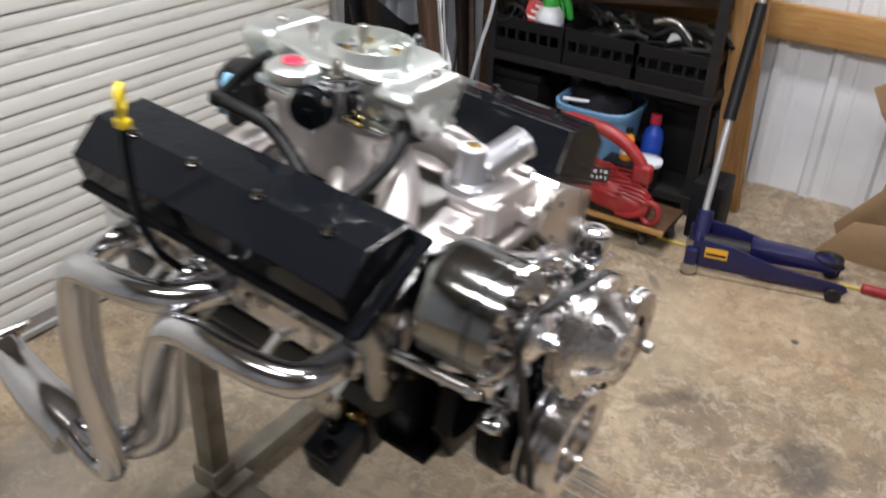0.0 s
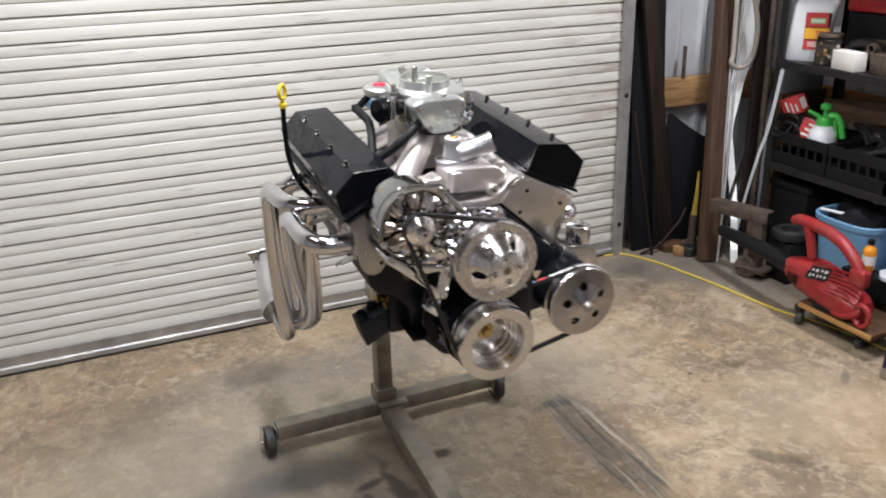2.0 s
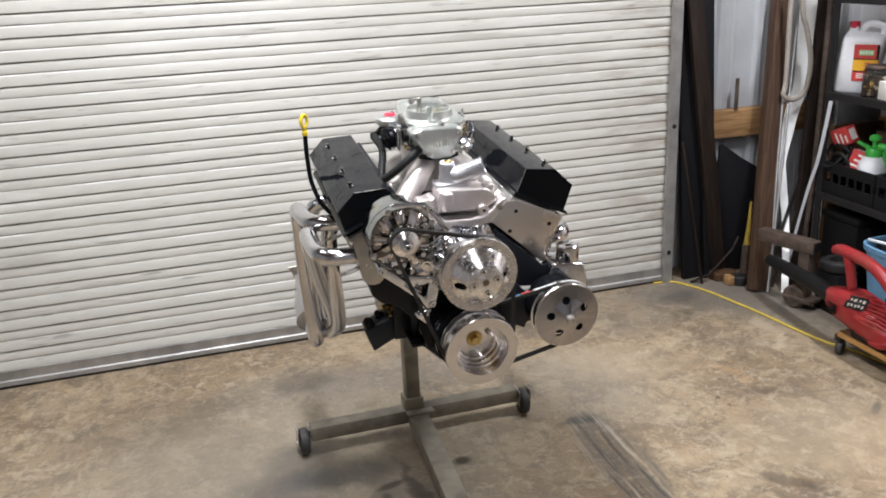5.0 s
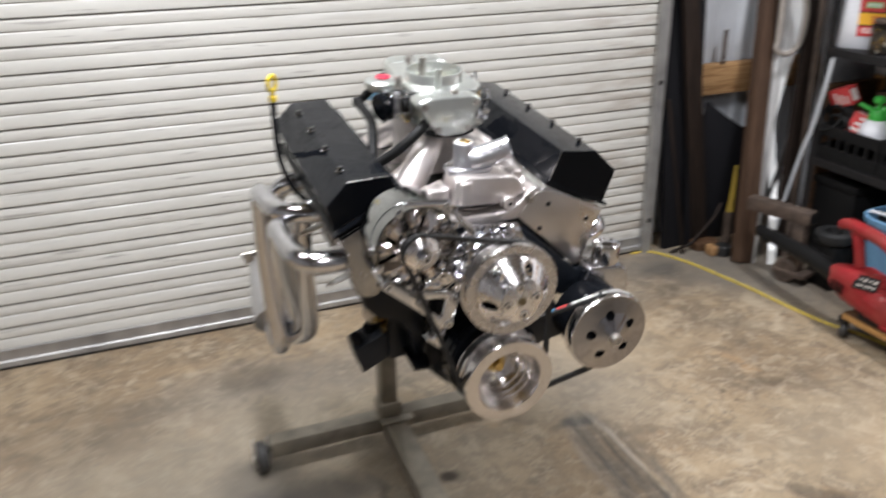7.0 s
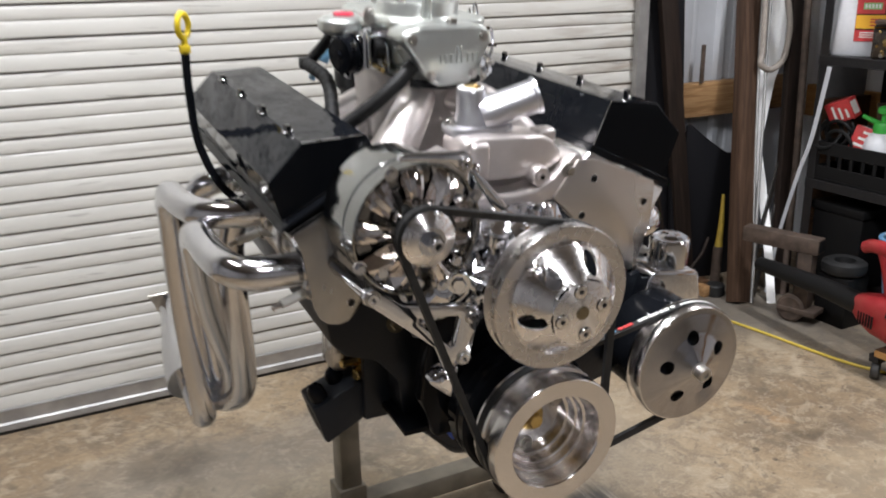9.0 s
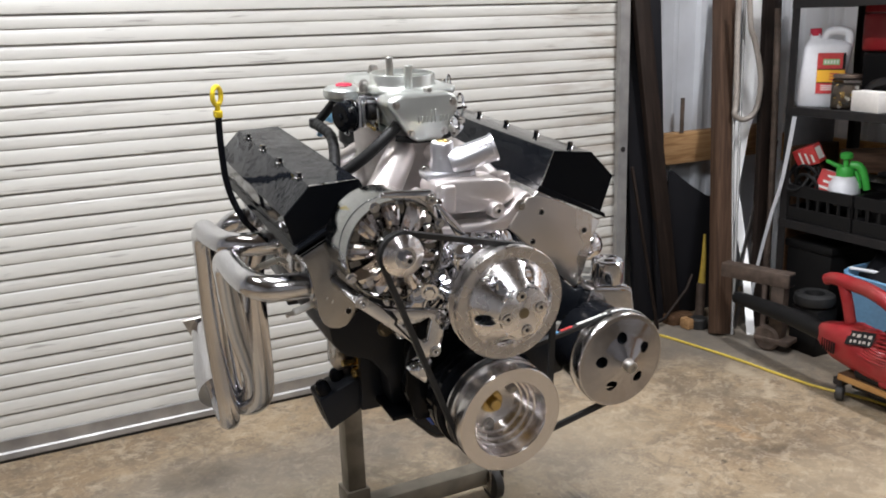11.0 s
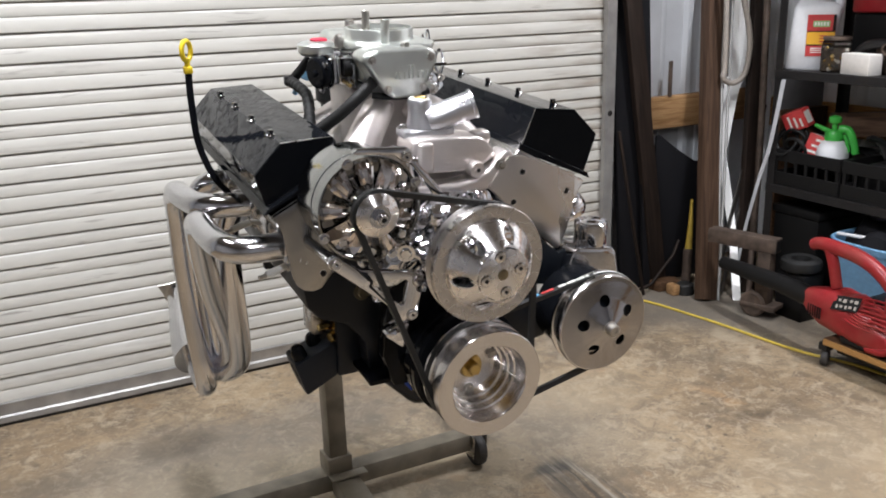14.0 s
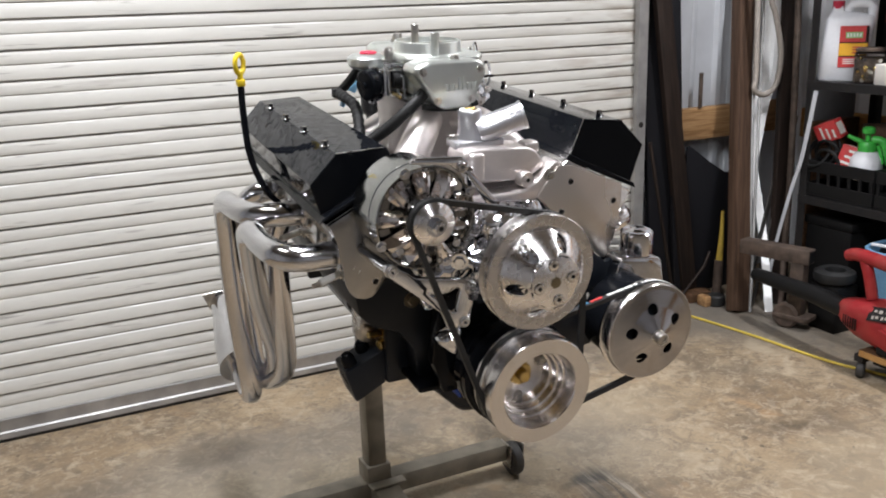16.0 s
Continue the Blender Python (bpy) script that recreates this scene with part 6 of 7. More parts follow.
# boards and sheets that lean beside the door
bar_between("leaning_board", (3.04, 2.43, 0.0), (2.955, 2.50, 1.75), 0.13, 0.025, TARP, "black plastic-faced board leaning beside the door rail", "board")
bar_between("leaning_board", (3.11, 2.40, 0.0), (3.03, 2.44, 1.7), 0.06, 0.02, TARP, "narrow dark board leaning beside the door rail", "board")
bar_between("leaning_board", (3.165, 2.39, 0.0), (2.925, 2.44, 1.75), 0.08, 0.03, DARK_WOOD, "dark brown rough board leaning across the corner", "board")
bar_between("thin_rod", (3.03, 2.33, 0.0), (2.918, 2.40, 0.75), 0.012, 0.012, DARK_WOOD, "thin dark rod leaning on the boards", "rod")
single("black_sheet", prism([(3.12, 0.0), (3.165, 0.70), (3.18, 0.705), (3.30, 0.62), (3.40, 0.56), (3.48, 0.55), (3.50, 0.0)], 2.44, 2.452, 0.003), TARP, "black rubber sheet leaning under the girt", "rubber sheet")
bar_between("brown_post", (3.225, 2.136, 0.0), (3.565, 2.565, 1.45), 0.095, 0.055, BROWN_WOOD, "brown weathered timber post leaning on the wall", "post")
single("broom", tube([(3.298, 2.345, 0.17), (3.308, 2.35, 0.28), (3.322, 2.365, 0.40)], lambda t: 0.017 - 0.011 * t, 14), DUSTY_YELLOW, "dusty yellow plastic broom head on end", "broom")
part("bristles", cyl((3.292, 2.345, 0.0), (3.296, 2.345, 0.175), 0.021, 20, 0.004), RUST, bpy.data.objects["broom"], "brown bristles")

# conduit, trim and pipes that stand against the shelf
pole("conduit", [(3.262, 2.104, 0.0), (3.417, 2.27, 0.597), (3.515, 2.38, 1.033), (3.60, 2.47, 1.45)], 0.0065, GALV, "thin galvanised conduit leaning in the corner", "conduit", "leaning pipes")
pole("conduit", [(3.276, 2.12, 0.0), (3.402, 2.285, 0.597), (3.492, 2.40, 1.033), (3.575, 2.49, 1.45)], 0.006, GALV, "thin galvanised conduit leaning in the corner", "conduit", "leaning pipes")
strip("white_trim", [(3.715, 2.53, 1.45), (3.687, 2.505, 1.30), (3.643, 2.455, 0.988), (3.585, 2.43, 0.86), (3.528, 2.395, 0.72), (3.482, 2.36, 0.60), (3.462, 2.31, 0.50), (3.424, 2.205, 0.267), (3.330, 2.06, 0.0)], (0.086, 0.084, 0.076, 0.068, 0.060, 0.048, 0.040, 0.034, 0.034), 0.004, WHITE_TRIM, "bowed white plastic trim strip standing in the corner", "trim strip")
pole("bent_hose", spline([(3.495, 2.40, 1.45), (3.489, 2.395, 1.323), (3.469, 2.36, 1.012), (3.452, 2.35, 0.949), (3.480, 2.345, 0.922), (3.515, 2.345, 0.917), (3.561, 2.345, 0.936), (3.588, 2.345, 0.984), (3.600, 2.35, 1.106), (3.575, 2.37, 1.259), (3.556, 2.38, 1.321), (3.545, 2.39, 1.45)], 6), 0.0125, GREY_HOSE, "pale grey hose hanging in a loop", "hose")
bar_between("dark_board", (3.442, 2.128, 0.0), (3.783, 2.482, 1.45), 0.10, 0.03, DARK_WOOD, "dark stained board leaning in the corner", "board")
bar_between("steel_strip", (3.285, 2.165, 0.0), (3.665, 2.325, 0.83), 0.024, 0.008, DULL_STEEL, "galvanised steel strip leaning in the corner", "steel strip", group="leaning strips")
bar_between("steel_strip", (3.320, 2.150, 0.0), (3.690, 2.315, 0.81), 0.020, 0.008, DULL_STEEL, "galvanised steel strip leaning in the corner", "steel strip", group="leaning strips")
strip("white_trim", [(3.41, 2.165, 0.0), (3.43, 2.145, 0.26), (3.44, 2.090, 0.53), (3.447, 2.056, 0.66), (3.448, 2.027, 0.826), (3.449, 2.008, 0.96)], (0.012, 0.014, 0.016, 0.017), 0.005, PANEL, "narrow pale plastic trim strip leaning in the corner", "trim strip")
pole("rusty_pipe", [(3.452, 2.115, 0.0), (3.484, 2.142, 0.116), (3.570, 2.215, 0.509), (3.628, 2.28, 0.955), (3.695, 2.36, 1.40)], 0.015, RUST, "rusty brown pipe leaning beside the shelf", "pipe")
single("wood_scrap", prism([(3.11, 2.32), (3.22, 2.30), (3.24, 2.36), (3.16, 2.41), (3.10, 2.38)], 0.0, 0.045, 0.006, axis="z"), DECK_WOOD, "small piece of scrap wood on the floor", "wood scrap")
single("wood_scrap", box(3.13, 3.17, 2.24, 2.30, 0.0, 0.05, 0.01, 2, Matrix.Translation((0, 0, 0))), PINE_X, "small chip of pale scrap wood on the floor", "wood scrap")
single("rubber_puck", cyl((3.20, 2.25, 0.0), (3.20, 2.25, 0.05), 0.04, 24, 0.006), RUBBER, "round black rubber puck on the floor", "rubber puck")
pole("bent_rod", [(2.98, 2.36, 0.006), (3.08, 2.34, 0.04), (3.22, 2.36, 0.15), (3.27, 2.38, 0.21)], 0.007, DARK_WOOD, "thin dark rod on the floor", "rod")
single("hook_strip", box(3.306, 3.326, 2.535, 2.544, 0.854, 1.015, 0.002), RUST, "rusty steel strap nailed over the girt", "strap")


# panel and board added to darken the gap behind the shelf
single("dark_sheet", box(3.66, 3.93, 2.20, 2.212, 0.0, 0.995, 0.002), GAP_SHADE, "dark grey panel added to darken the gap behind the shelf", "sheet")
single("timber_offcut", box(3.62, 3.92, 2.16, 2.195, 0.0, 0.80, 0.003), DECK_WOOD, "brown board added for the dim girt behind the shelf", "timber")


def shelving():
    s = thing("shelf_unit", pose(0, 0, 0), "black steel shelving unit packed with tools and bottles", "shelf")
    x0, x1, y0, y1 = 3.47, 3.90, 1.06, 2.075
    for x in (x0, x1):
        for y in (y0, y1):
            sx, sy = (1 if x == x0 else -1), (1 if y == y0 else -1)
            ang = [(x, y), (x + sx * 0.038, y), (x + sx * 0.038, y + sy * 0.003), (x + sx * 0.003, y + sy * 0.003), (x + sx * 0.003, y + sy * 0.038), (x, y + sy * 0.038)]
            part("post", prism(ang, 0.0, 1.9, axis="z"), DARK_STEEL, s)
    for z in (0.07, 0.50, 0.985, 1.42, 1.86):
        sh = bmesh.new()
        add(sh, box(x0 + 0.004, x1 - 0.004, y0 + 0.004, y1 - 0.004, z + 0.008, z + 0.012))
        add(sh, box(x0 - 0.004, x0 + 0.0005, y0, y1, z - 0.022, z + 0.0125, 0.001, 1))
        add(sh, box(x0, x1, y1 - 0.0005, y1 + 0.004, z - 0.022, z + 0.0125, 0.001, 1))
        add(sh, box(x0, x1, y0 - 0.004, y0 + 0.0005, z - 0.022, z + 0.0125, 0.001, 1))
        part("shelf_board", sh, DARK_STEEL, s)
    return s


shelving()
SHELF = 0.997


def jug():
    j = thing("jug", pose(3.58, 1.981, SHELF, 0, 0, 36), "white plastic gallon jug with red cap and coloured label", "jug")
    bm = bmesh.new()
    # height, the two edges along y, half depth
    rows = [(0.0, 0.100, -0.066, 0.046), (0.008, 0.107, -0.074, 0.052), (0.15, 0.098, -0.084, 0.053), (0.226, 0.091, -0.093, 0.052), (0.246, 0.088, -0.093, 0.049), (0.259, 0.081, -0.084, 0.040), (0.268, 0.075, -0.050, 0.030), (0.278, 0.069, 0.026, 0.022), (0.297, 0.067, 0.029, 0.019)]
    rings = []
    for z, ya, yb, hx in rows:
        ring = []
        for k in range(32):
            a = 2 * math.pi * k / 32
            c, sn = math.cos(a), math.sin(a)
            e = 0.5
            ring.append(bm.verts.new((hx * math.copysign(abs(c) ** e, c), (ya + yb) / 2 + (ya - yb) / 2 * math.copysign(abs(sn) ** e, sn), z)))
        rings.append(ring)
    for a, b in zip(rings, rings[1:]):
        for k in range(32):
            bm.faces.new((a[k], a[(k + 1) % 32], b[(k + 1) % 32], b[k]))
    bm.faces.new(rings[0][::-1])
    bm.faces.new(rings[-1])
    part("body", bm, WHITE_PLASTIC, j, sharp=50)
    part("cap", lathe([(0.0, 0.03), (0.020, 0.03), (0.0225, 0.027), (0.0225, 0.0), (0.018, 0.0)], 28, Matrix.Translation((0, 0.048, 0.288))), RED_CAP, j, "red screw cap")
    part("handle", sweep(spline([(0, 0.010, 0.258), (0, 0.008, 0.282), (0, -0.006, 0.302), (0, -0.038, 0.307), (0, -0.068, 0.302), (0, -0.080, 0.285), (0, -0.080, 0.255), (0, -0.078, 0.225)], 6), lambda t: 0.0165 + 0.003 * t, 16), WHITE_PLASTIC, j)
    lab = part("label", box(-0.0565, -0.0535, -0.077, 0.030, 0.056, 0.220, 0.001, 1), LABEL_RED, j, "red and yellow paper label")
    part("label_band", box(-0.0575, -0.0566, -0.076, 0.029, 0.102, 0.152, 0.0003, 1), LABEL_YELLOW, lab)
    for z in (0.0985, 0.1522):
        part("label_band", box(-0.0578, -0.0569, -0.0765, 0.0295, z, z + 0.0045, 0.0003, 1), BLACK_PLASTIC, lab)
    # shadow at the label's rounded edge, painted as a black strip
    part("label_band", box(-0.0578, -0.0567, -0.0768, -0.066, 0.1575, 0.219, 0.0003, 1), BLACK_PLASTIC, lab)
    part("label_band", box(-0.0575, -0.0566, -0.055, 0.008, 0.172, 0.196, 0.0003, 1), LABEL_GREEN, lab)
    for k in range(5):
        part("label_mark", box(-0.0582, -0.0576, -0.050 + 0.0115 * k, -0.043 + 0.0115 * k, 0.177, 0.191, 0.0002, 1), LABEL_WHITE, lab)
    for z in (0.07, 0.078, 0.086):
        part("label_mark", box(-0.0575, -0.0566, -0.045, 0.012, z, z + 0.004, 0.0003, 1), PAPER, lab)
    for z in (0.112, 0.124, 0.134):
        part("label_mark", box(-0.0582, -0.0576, -0.055, -0.02, z, z + 0.005, 0.0002, 1), LABEL_RED, lab)
    return j


jug()


def hardware_jar(y, x, z, w, h, label):
    j = thing("jar", pose(x, y, z, 0, 0, 36), label, "jar")
    part("glass", box(-w / 2, w / 2, -w / 2, w / 2, 0.0, h, 0.012, 3), GLASS, j)
    part("lid", lathe([(0.0, 0.014), (w * 0.46, 0.013), (w * 0.5, 0.009), (w * 0.5, 0.0)], 32, Matrix.Translation((0, 0, h))), RUST, j, "dusty brown lid")
    nuts = random.Random(3)
    for k in range(26):
        q = Vector((-w / 2 + 0.004, nuts.uniform(-w / 2 + 0.012, w / 2 - 0.012), nuts.uniform(0.012, h * 0.8)))
        part("bolt", bolt(q, (-1, nuts.uniform(-0.6, 0.6), nuts.uniform(-0.6, 0.6)), nuts.uniform(0.003, 0.006), 0.006), (BRASS, STEEL, DARK_STEEL, RUST)[k % 4], j)
    part("contents", box(-w / 2 + 0.005, w / 2 - 0.005, -w / 2 + 0.005, w / 2 - 0.005, 0.004, h * 0.8, 0.01, 2), MIXED, j, "mixed screws and bolts")
    return j


GLASS = material("clear_plastic", (0.9, 0.88, 0.84), 0.05)
GLASS.node_tree.nodes["Principled BSDF"].inputs["Transmission Weight"].default_value = 1.0
hardware_jar(1.846, 3.548, SHELF, 0.108, 0.125, "clear plastic jar of mixed screws on the shelf")
single("carton", box(3.478, 3.545, 1.635, 1.775, SHELF, SHELF + 0.080, 0.004, 2, Matrix.Translation((3.5, 1.68, 0)) @ Matrix.Rotation(radians(-8), 4, "Z") @ Matrix.Translation((-3.5, -1.68, 0))), PAPER, "small white carton on the shelf edge", "box")
single("parts_tray", prism([(1.42, SHELF), (1.58, SHELF), (1.59, SHELF + 0.085), (1.41, SHELF + 0.085)], 3.50, 3.62, 0.006, axis="x"), RUST, "brown rusty tray of small parts on the shelf", "tray")
for y, x, h in ((1.665, 3.625, 0.12), (1.50, 3.66, 0.1)):
    single("tin", cyl((x, y, SHELF), (x, y, SHELF + h), 0.05, 24, 0.005), RUST, "dull brown tin can on the shelf", "tin", "tins on the shelf")
single("cast_bracket", tube([(3.56, 1.79, SHELF + 0.02), (3.57, 1.75, SHELF + 0.09), (3.56, 1.68, SHELF + 0.115), (3.57, 1.61, SHELF + 0.10), (3.58, 1.57, SHELF + 0.02)], 0.018, 12), DARK_STEEL, "dark cast steel bracket on the shelf", "bracket")
single("pipe_fitting", lathe([(0.014, 0), (0.022, 0), (0.024, 0.03), (0.016, 0.03)], 24, Matrix.Translation((3.53, 1.615, SHELF + 0.098)) @ Matrix.Rotation(radians(90), 4, "Y"), True), RUST, "rusty pipe fitting lying on the parts", "pipe fitting")
red = thing("toolbox", pose(3.785, 1.665, SHELF + 0.222), "red steel toolbox on top of dark gear", "toolbox")
part("body", box(-0.10, 0.10, -0.26, 0.24, 0.0, 0.15, 0.012, 3), RED_PLASTIC, red)
part("lid", prism([(-0.10, 0.152), (0.10, 0.152), (0.085, 0.19), (-0.085, 0.19)], -0.26, 0.24, 0.008), RED_PLASTIC, red)
part("handle", tube([(0, -0.1, 0.186), (0, -0.09, 0.222), (0, 0.07, 0.222), (0, 0.08, 0.186)], 0.008), DARK_STEEL, red)
single("gear_case", box(3.70, 3.88, 1.38, 1.91, SHELF, SHELF + 0.222, 0.02, 3), BLACK_PLASTIC, "black plastic tool case under the red toolbox", "tool case")
single("black_bag", prism([(1.10, SHELF), (1.36, SHELF), (1.42, SHELF + 0.12), (1.38, SHELF + 0.28), (1.30, SHELF + 0.33), (1.18, SHELF + 0.30), (1.09, SHELF + 0.16)], 3.58, 3.84, 0.03, axis="x", seg=3), TARP, "black slumped tool bag on the shelf", "bag")


def trailer_ball(y):
    return single("tow_ball", lathe([(0.0, 0.062), (0.012, 0.061), (0.022, 0.052), (0.026, 0.038), (0.022, 0.024), (0.014, 0.018), (0.014, 0.012), (0.026, 0.01), (0.026, 0.0), (0.0, 0.0)], 28, Matrix.Translation((3.515, y, SHELF))), CHROME, "small chrome tow ball on the shelf edge", "tow ball", "tow balls")


trailer_ball(1.365)
trailer_ball(1.30)
pole("screwdriver_shaft", [(3.52, 1.34, SHELF + 0.07), (3.53, 1.30, SHELF + 0.2)], 0.006, STEEL, "bright steel rod leaning on the shelf", "rod")

MID = 0.512


def milk_crate(y, x, label):
    c = thing("crate", pose(x, y, MID), label, "crate", "black crates")
    w, d, h, t = 0.155, 0.165, 0.155, 0.008
    part("base", box(-w, w, -d, d, 0, 0.01, 0.002), BLACK_PLASTIC, c)
    for z0, z1 in ((0.0102, 0.06), (0.105, h)):
        for a, b, e, f in ((-w, -w + t, -d, d), (w - t, w, -d, d), (-w + t, w - t, -d, -d + t), (-w + t, w - t, d - t, d)):
            part("rail", box(a, b, e, f, z0, z1, 0.0015, 1), BLACK_PLASTIC, c)
    for k in range(7):
        v = -d + 0.012 + (2 * d - 0.024) * k / 6
        part("slat", box(-w + 0.001, -w + t - 0.001, v - 0.007, v + 0.007, 0.06, 0.105, 0.001, 1), BLACK_PLASTIC, c)
        part("slat", box(w - t + 0.001, w - 0.001, v - 0.007, v + 0.007, 0.06, 0.105, 0.001, 1), BLACK_PLASTIC, c)
    for k in range(6):
        v = -w + 0.015 + (2 * w - 0.03) * k / 5
        part("slat", box(v - 0.007, v + 0.007, d - t + 0.001, d - 0.001, 0.06, 0.105, 0.001, 1), BLACK_PLASTIC, c)
        part("slat", box(v - 0.007, v + 0.007, -d + 0.001, -d + t - 0.001, 0.06, 0.105, 0.001, 1), BLACK_PLASTIC, c)
    return c


milk_crate(1.885, 3.632, "black plastic crate of bottles and boxes on the shelf")
milk_crate(1.545, 3.632, "black plastic crate with tangled tools on the shelf")
milk_crate(1.24, 3.632, "black plastic crate with tangled tools on the shelf")


def red_carton(m):
    c = thing("carton", m, "small red carton with white lettering bars in the crate", "box", "red cartons")
    part("body", box(-0.03, 0.03, -0.045, 0.045, 0.0, 0.12, 0.002), LABEL_RED, c)
    for k in range(3):
        part("print", box(-0.031, -0.0302, -0.035, 0.03 - 0.012 * k, 0.03 + 0.03 * k, 0.042 + 0.03 * k, 0.0002, 1), LABEL_WHITE, c)
    part("top_print", box(-0.02, 0.02, -0.03, 0.03, 0.1202, 0.1208, 0.0002, 1), PAPER, c)
    return c


red_carton(pose(3.53, 2.04, 0.772, 68, -14, 8) @ Matrix.Diagonal((0.88, 0.88, 0.88, 1)))
red_carton(pose(3.53, 1.90, MID + 0.125, 14, 10, 20) @ Matrix.Diagonal((0.85, 0.85, 0.85, 1)))
coil = bmesh.new()
for cx, cy, cz, r, lean in ((3.515, 2.005, 0.70, 0.066, 0.3), (3.53, 1.985, 0.695, 0.058, -0.4), (3.505, 2.02, 0.69, 0.05, 0.7), (3.54, 2.0, 0.712, 0.062, 0.1), (3.50, 1.965, 0.665, 0.055, -0.2)):
    add(coil, sweep([Vector((cx + lean * r * math.sin(a), cy + r * math.cos(a), cz + r * math.sin(a) * 0.95)) for a in (2 * math.pi * k / 24 for k in range(25))], 0.0075, 8))
single("cable_coil", coil, HOSE_MAT, "coil of black cable stuffed in the crate", "cable")
single("tool_mound", prism([(1.74, MID + 0.012), (2.02, MID + 0.012), (2.02, MID + 0.13), (1.95, MID + 0.175), (1.86, MID + 0.15), (1.76, MID + 0.12)], 3.60, 3.76, 0.02, axis="x", seg=3), BLACK_PLASTIC, "black cases and bags heaped in the crate", "tools")


def sprayer():
    s = thing("sprayer", pose(3.56, 1.828, MID + 0.095, 0, 0, 25) @ Matrix.Diagonal((0.88, 0.88, 0.88, 1)), "white pump sprayer bottle with bright green trigger head", "spray bottle")
    part("tank", lathe([(0.0, 0.0), (0.055, 0.0), (0.068, 0.012), (0.072, 0.06), (0.066, 0.1), (0.045, 0.128), (0.03, 0.14)], 36), WHITE_PLASTIC, s, "translucent white tank")
    part("collar", lathe([(0.036, 0.128), (0.04, 0.132), (0.04, 0.165), (0.032, 0.178), (0.0, 0.18)], 32), GREEN, s)
    part("pump_knob", lathe([(0.012, 0.178), (0.012, 0.21), (0.026, 0.214), (0.03, 0.224), (0.027, 0.238), (0.016, 0.245), (0.0, 0.246)], 28), GREEN, s)
    part("nozzle", cyl((0, 0.02, 0.17), (-0.01, 0.085, 0.20), 0.012, 16, 0.003, 0.009), GREEN, s)
    part("grip", tube([(0, -0.02, 0.185), (0, -0.06, 0.18), (0, -0.085, 0.135), (0, -0.10, 0.075)], lambda t: 0.02 - 0.004 * t, 14), GREEN, s)
    part("trigger", tube([(0, -0.045, 0.16), (0, -0.06, 0.12), (0, -0.07, 0.08)], 0.008, 10), GREEN, s)
    return s


sprayer()
rng = random.Random(7)


def tangle(y0, y1, n, z):
    for k in range(n):
        y = y0 + (y1 - y0) * (k + 0.5) / n
        a = rng.uniform(-0.5, 0.5)
        p = Vector((3.53 + rng.uniform(0, 0.1), y - 0.07 * math.cos(a), z + rng.uniform(0, 0.05)))
        q = p + Vector((rng.uniform(-0.04, 0.1), 0.15 * math.cos(a), rng.uniform(-0.02, 0.06)))
        mid = (p + q) / 2 + Vector((0, 0, rng.uniform(0.0, 0.05)))
        mat = (BLACK_PLASTIC, DARK_STEEL, STEEL, HOSE_MAT)[k % 4]
        single("hand_tool", tube([p, mid, q], rng.uniform(0.006, 0.014), 10), mat, ("black cable loop lying in the crate", "dark steel tool lying in the crate", "bright steel tool lying in the crate", "black hose lying in the crate")[k % 4], "tool", "tools in the crates")


tangle(1.40, 1.68, 10, MID + 0.14)
tangle(1.10, 1.36, 9, MID + 0.14)
single("tool_mound", prism([(1.40, MID + 0.012), (1.68, MID + 0.012), (1.68, MID + 0.13), (1.60, MID + 0.16), (1.50, MID + 0.15), (1.42, MID + 0.12)], 3.53, 3.76, 0.02, axis="x", seg=3), BLACK_PLASTIC, "dark tools heaped in the crate", "tools")
single("tool_mound", prism([(1.10, MID + 0.012), (1.38, MID + 0.012), (1.38, MID + 0.12), (1.30, MID + 0.15), (1.2, MID + 0.16), (1.12, MID + 0.12)], 3.53, 3.76, 0.02, axis="x", seg=3), BLACK_PLASTIC, "dark tools heaped in the crate", "tools")
single("white_tub", prism([(1.22, MID + 0.16), (1.30, MID + 0.16), (1.285, MID + 0.20), (1.235, MID + 0.20)], 3.54, 3.62, 0.004, axis="x"), WHITE_PLASTIC, "small white plastic tub on the crate", "tub")
bar_between("timber_offcut", (3.70, 1.95, 0.76), (3.70, 1.1, 0.86), 0.04, 0.1, BROWN_WOOD, "brown timber offcut lying behind the crates", "timber")


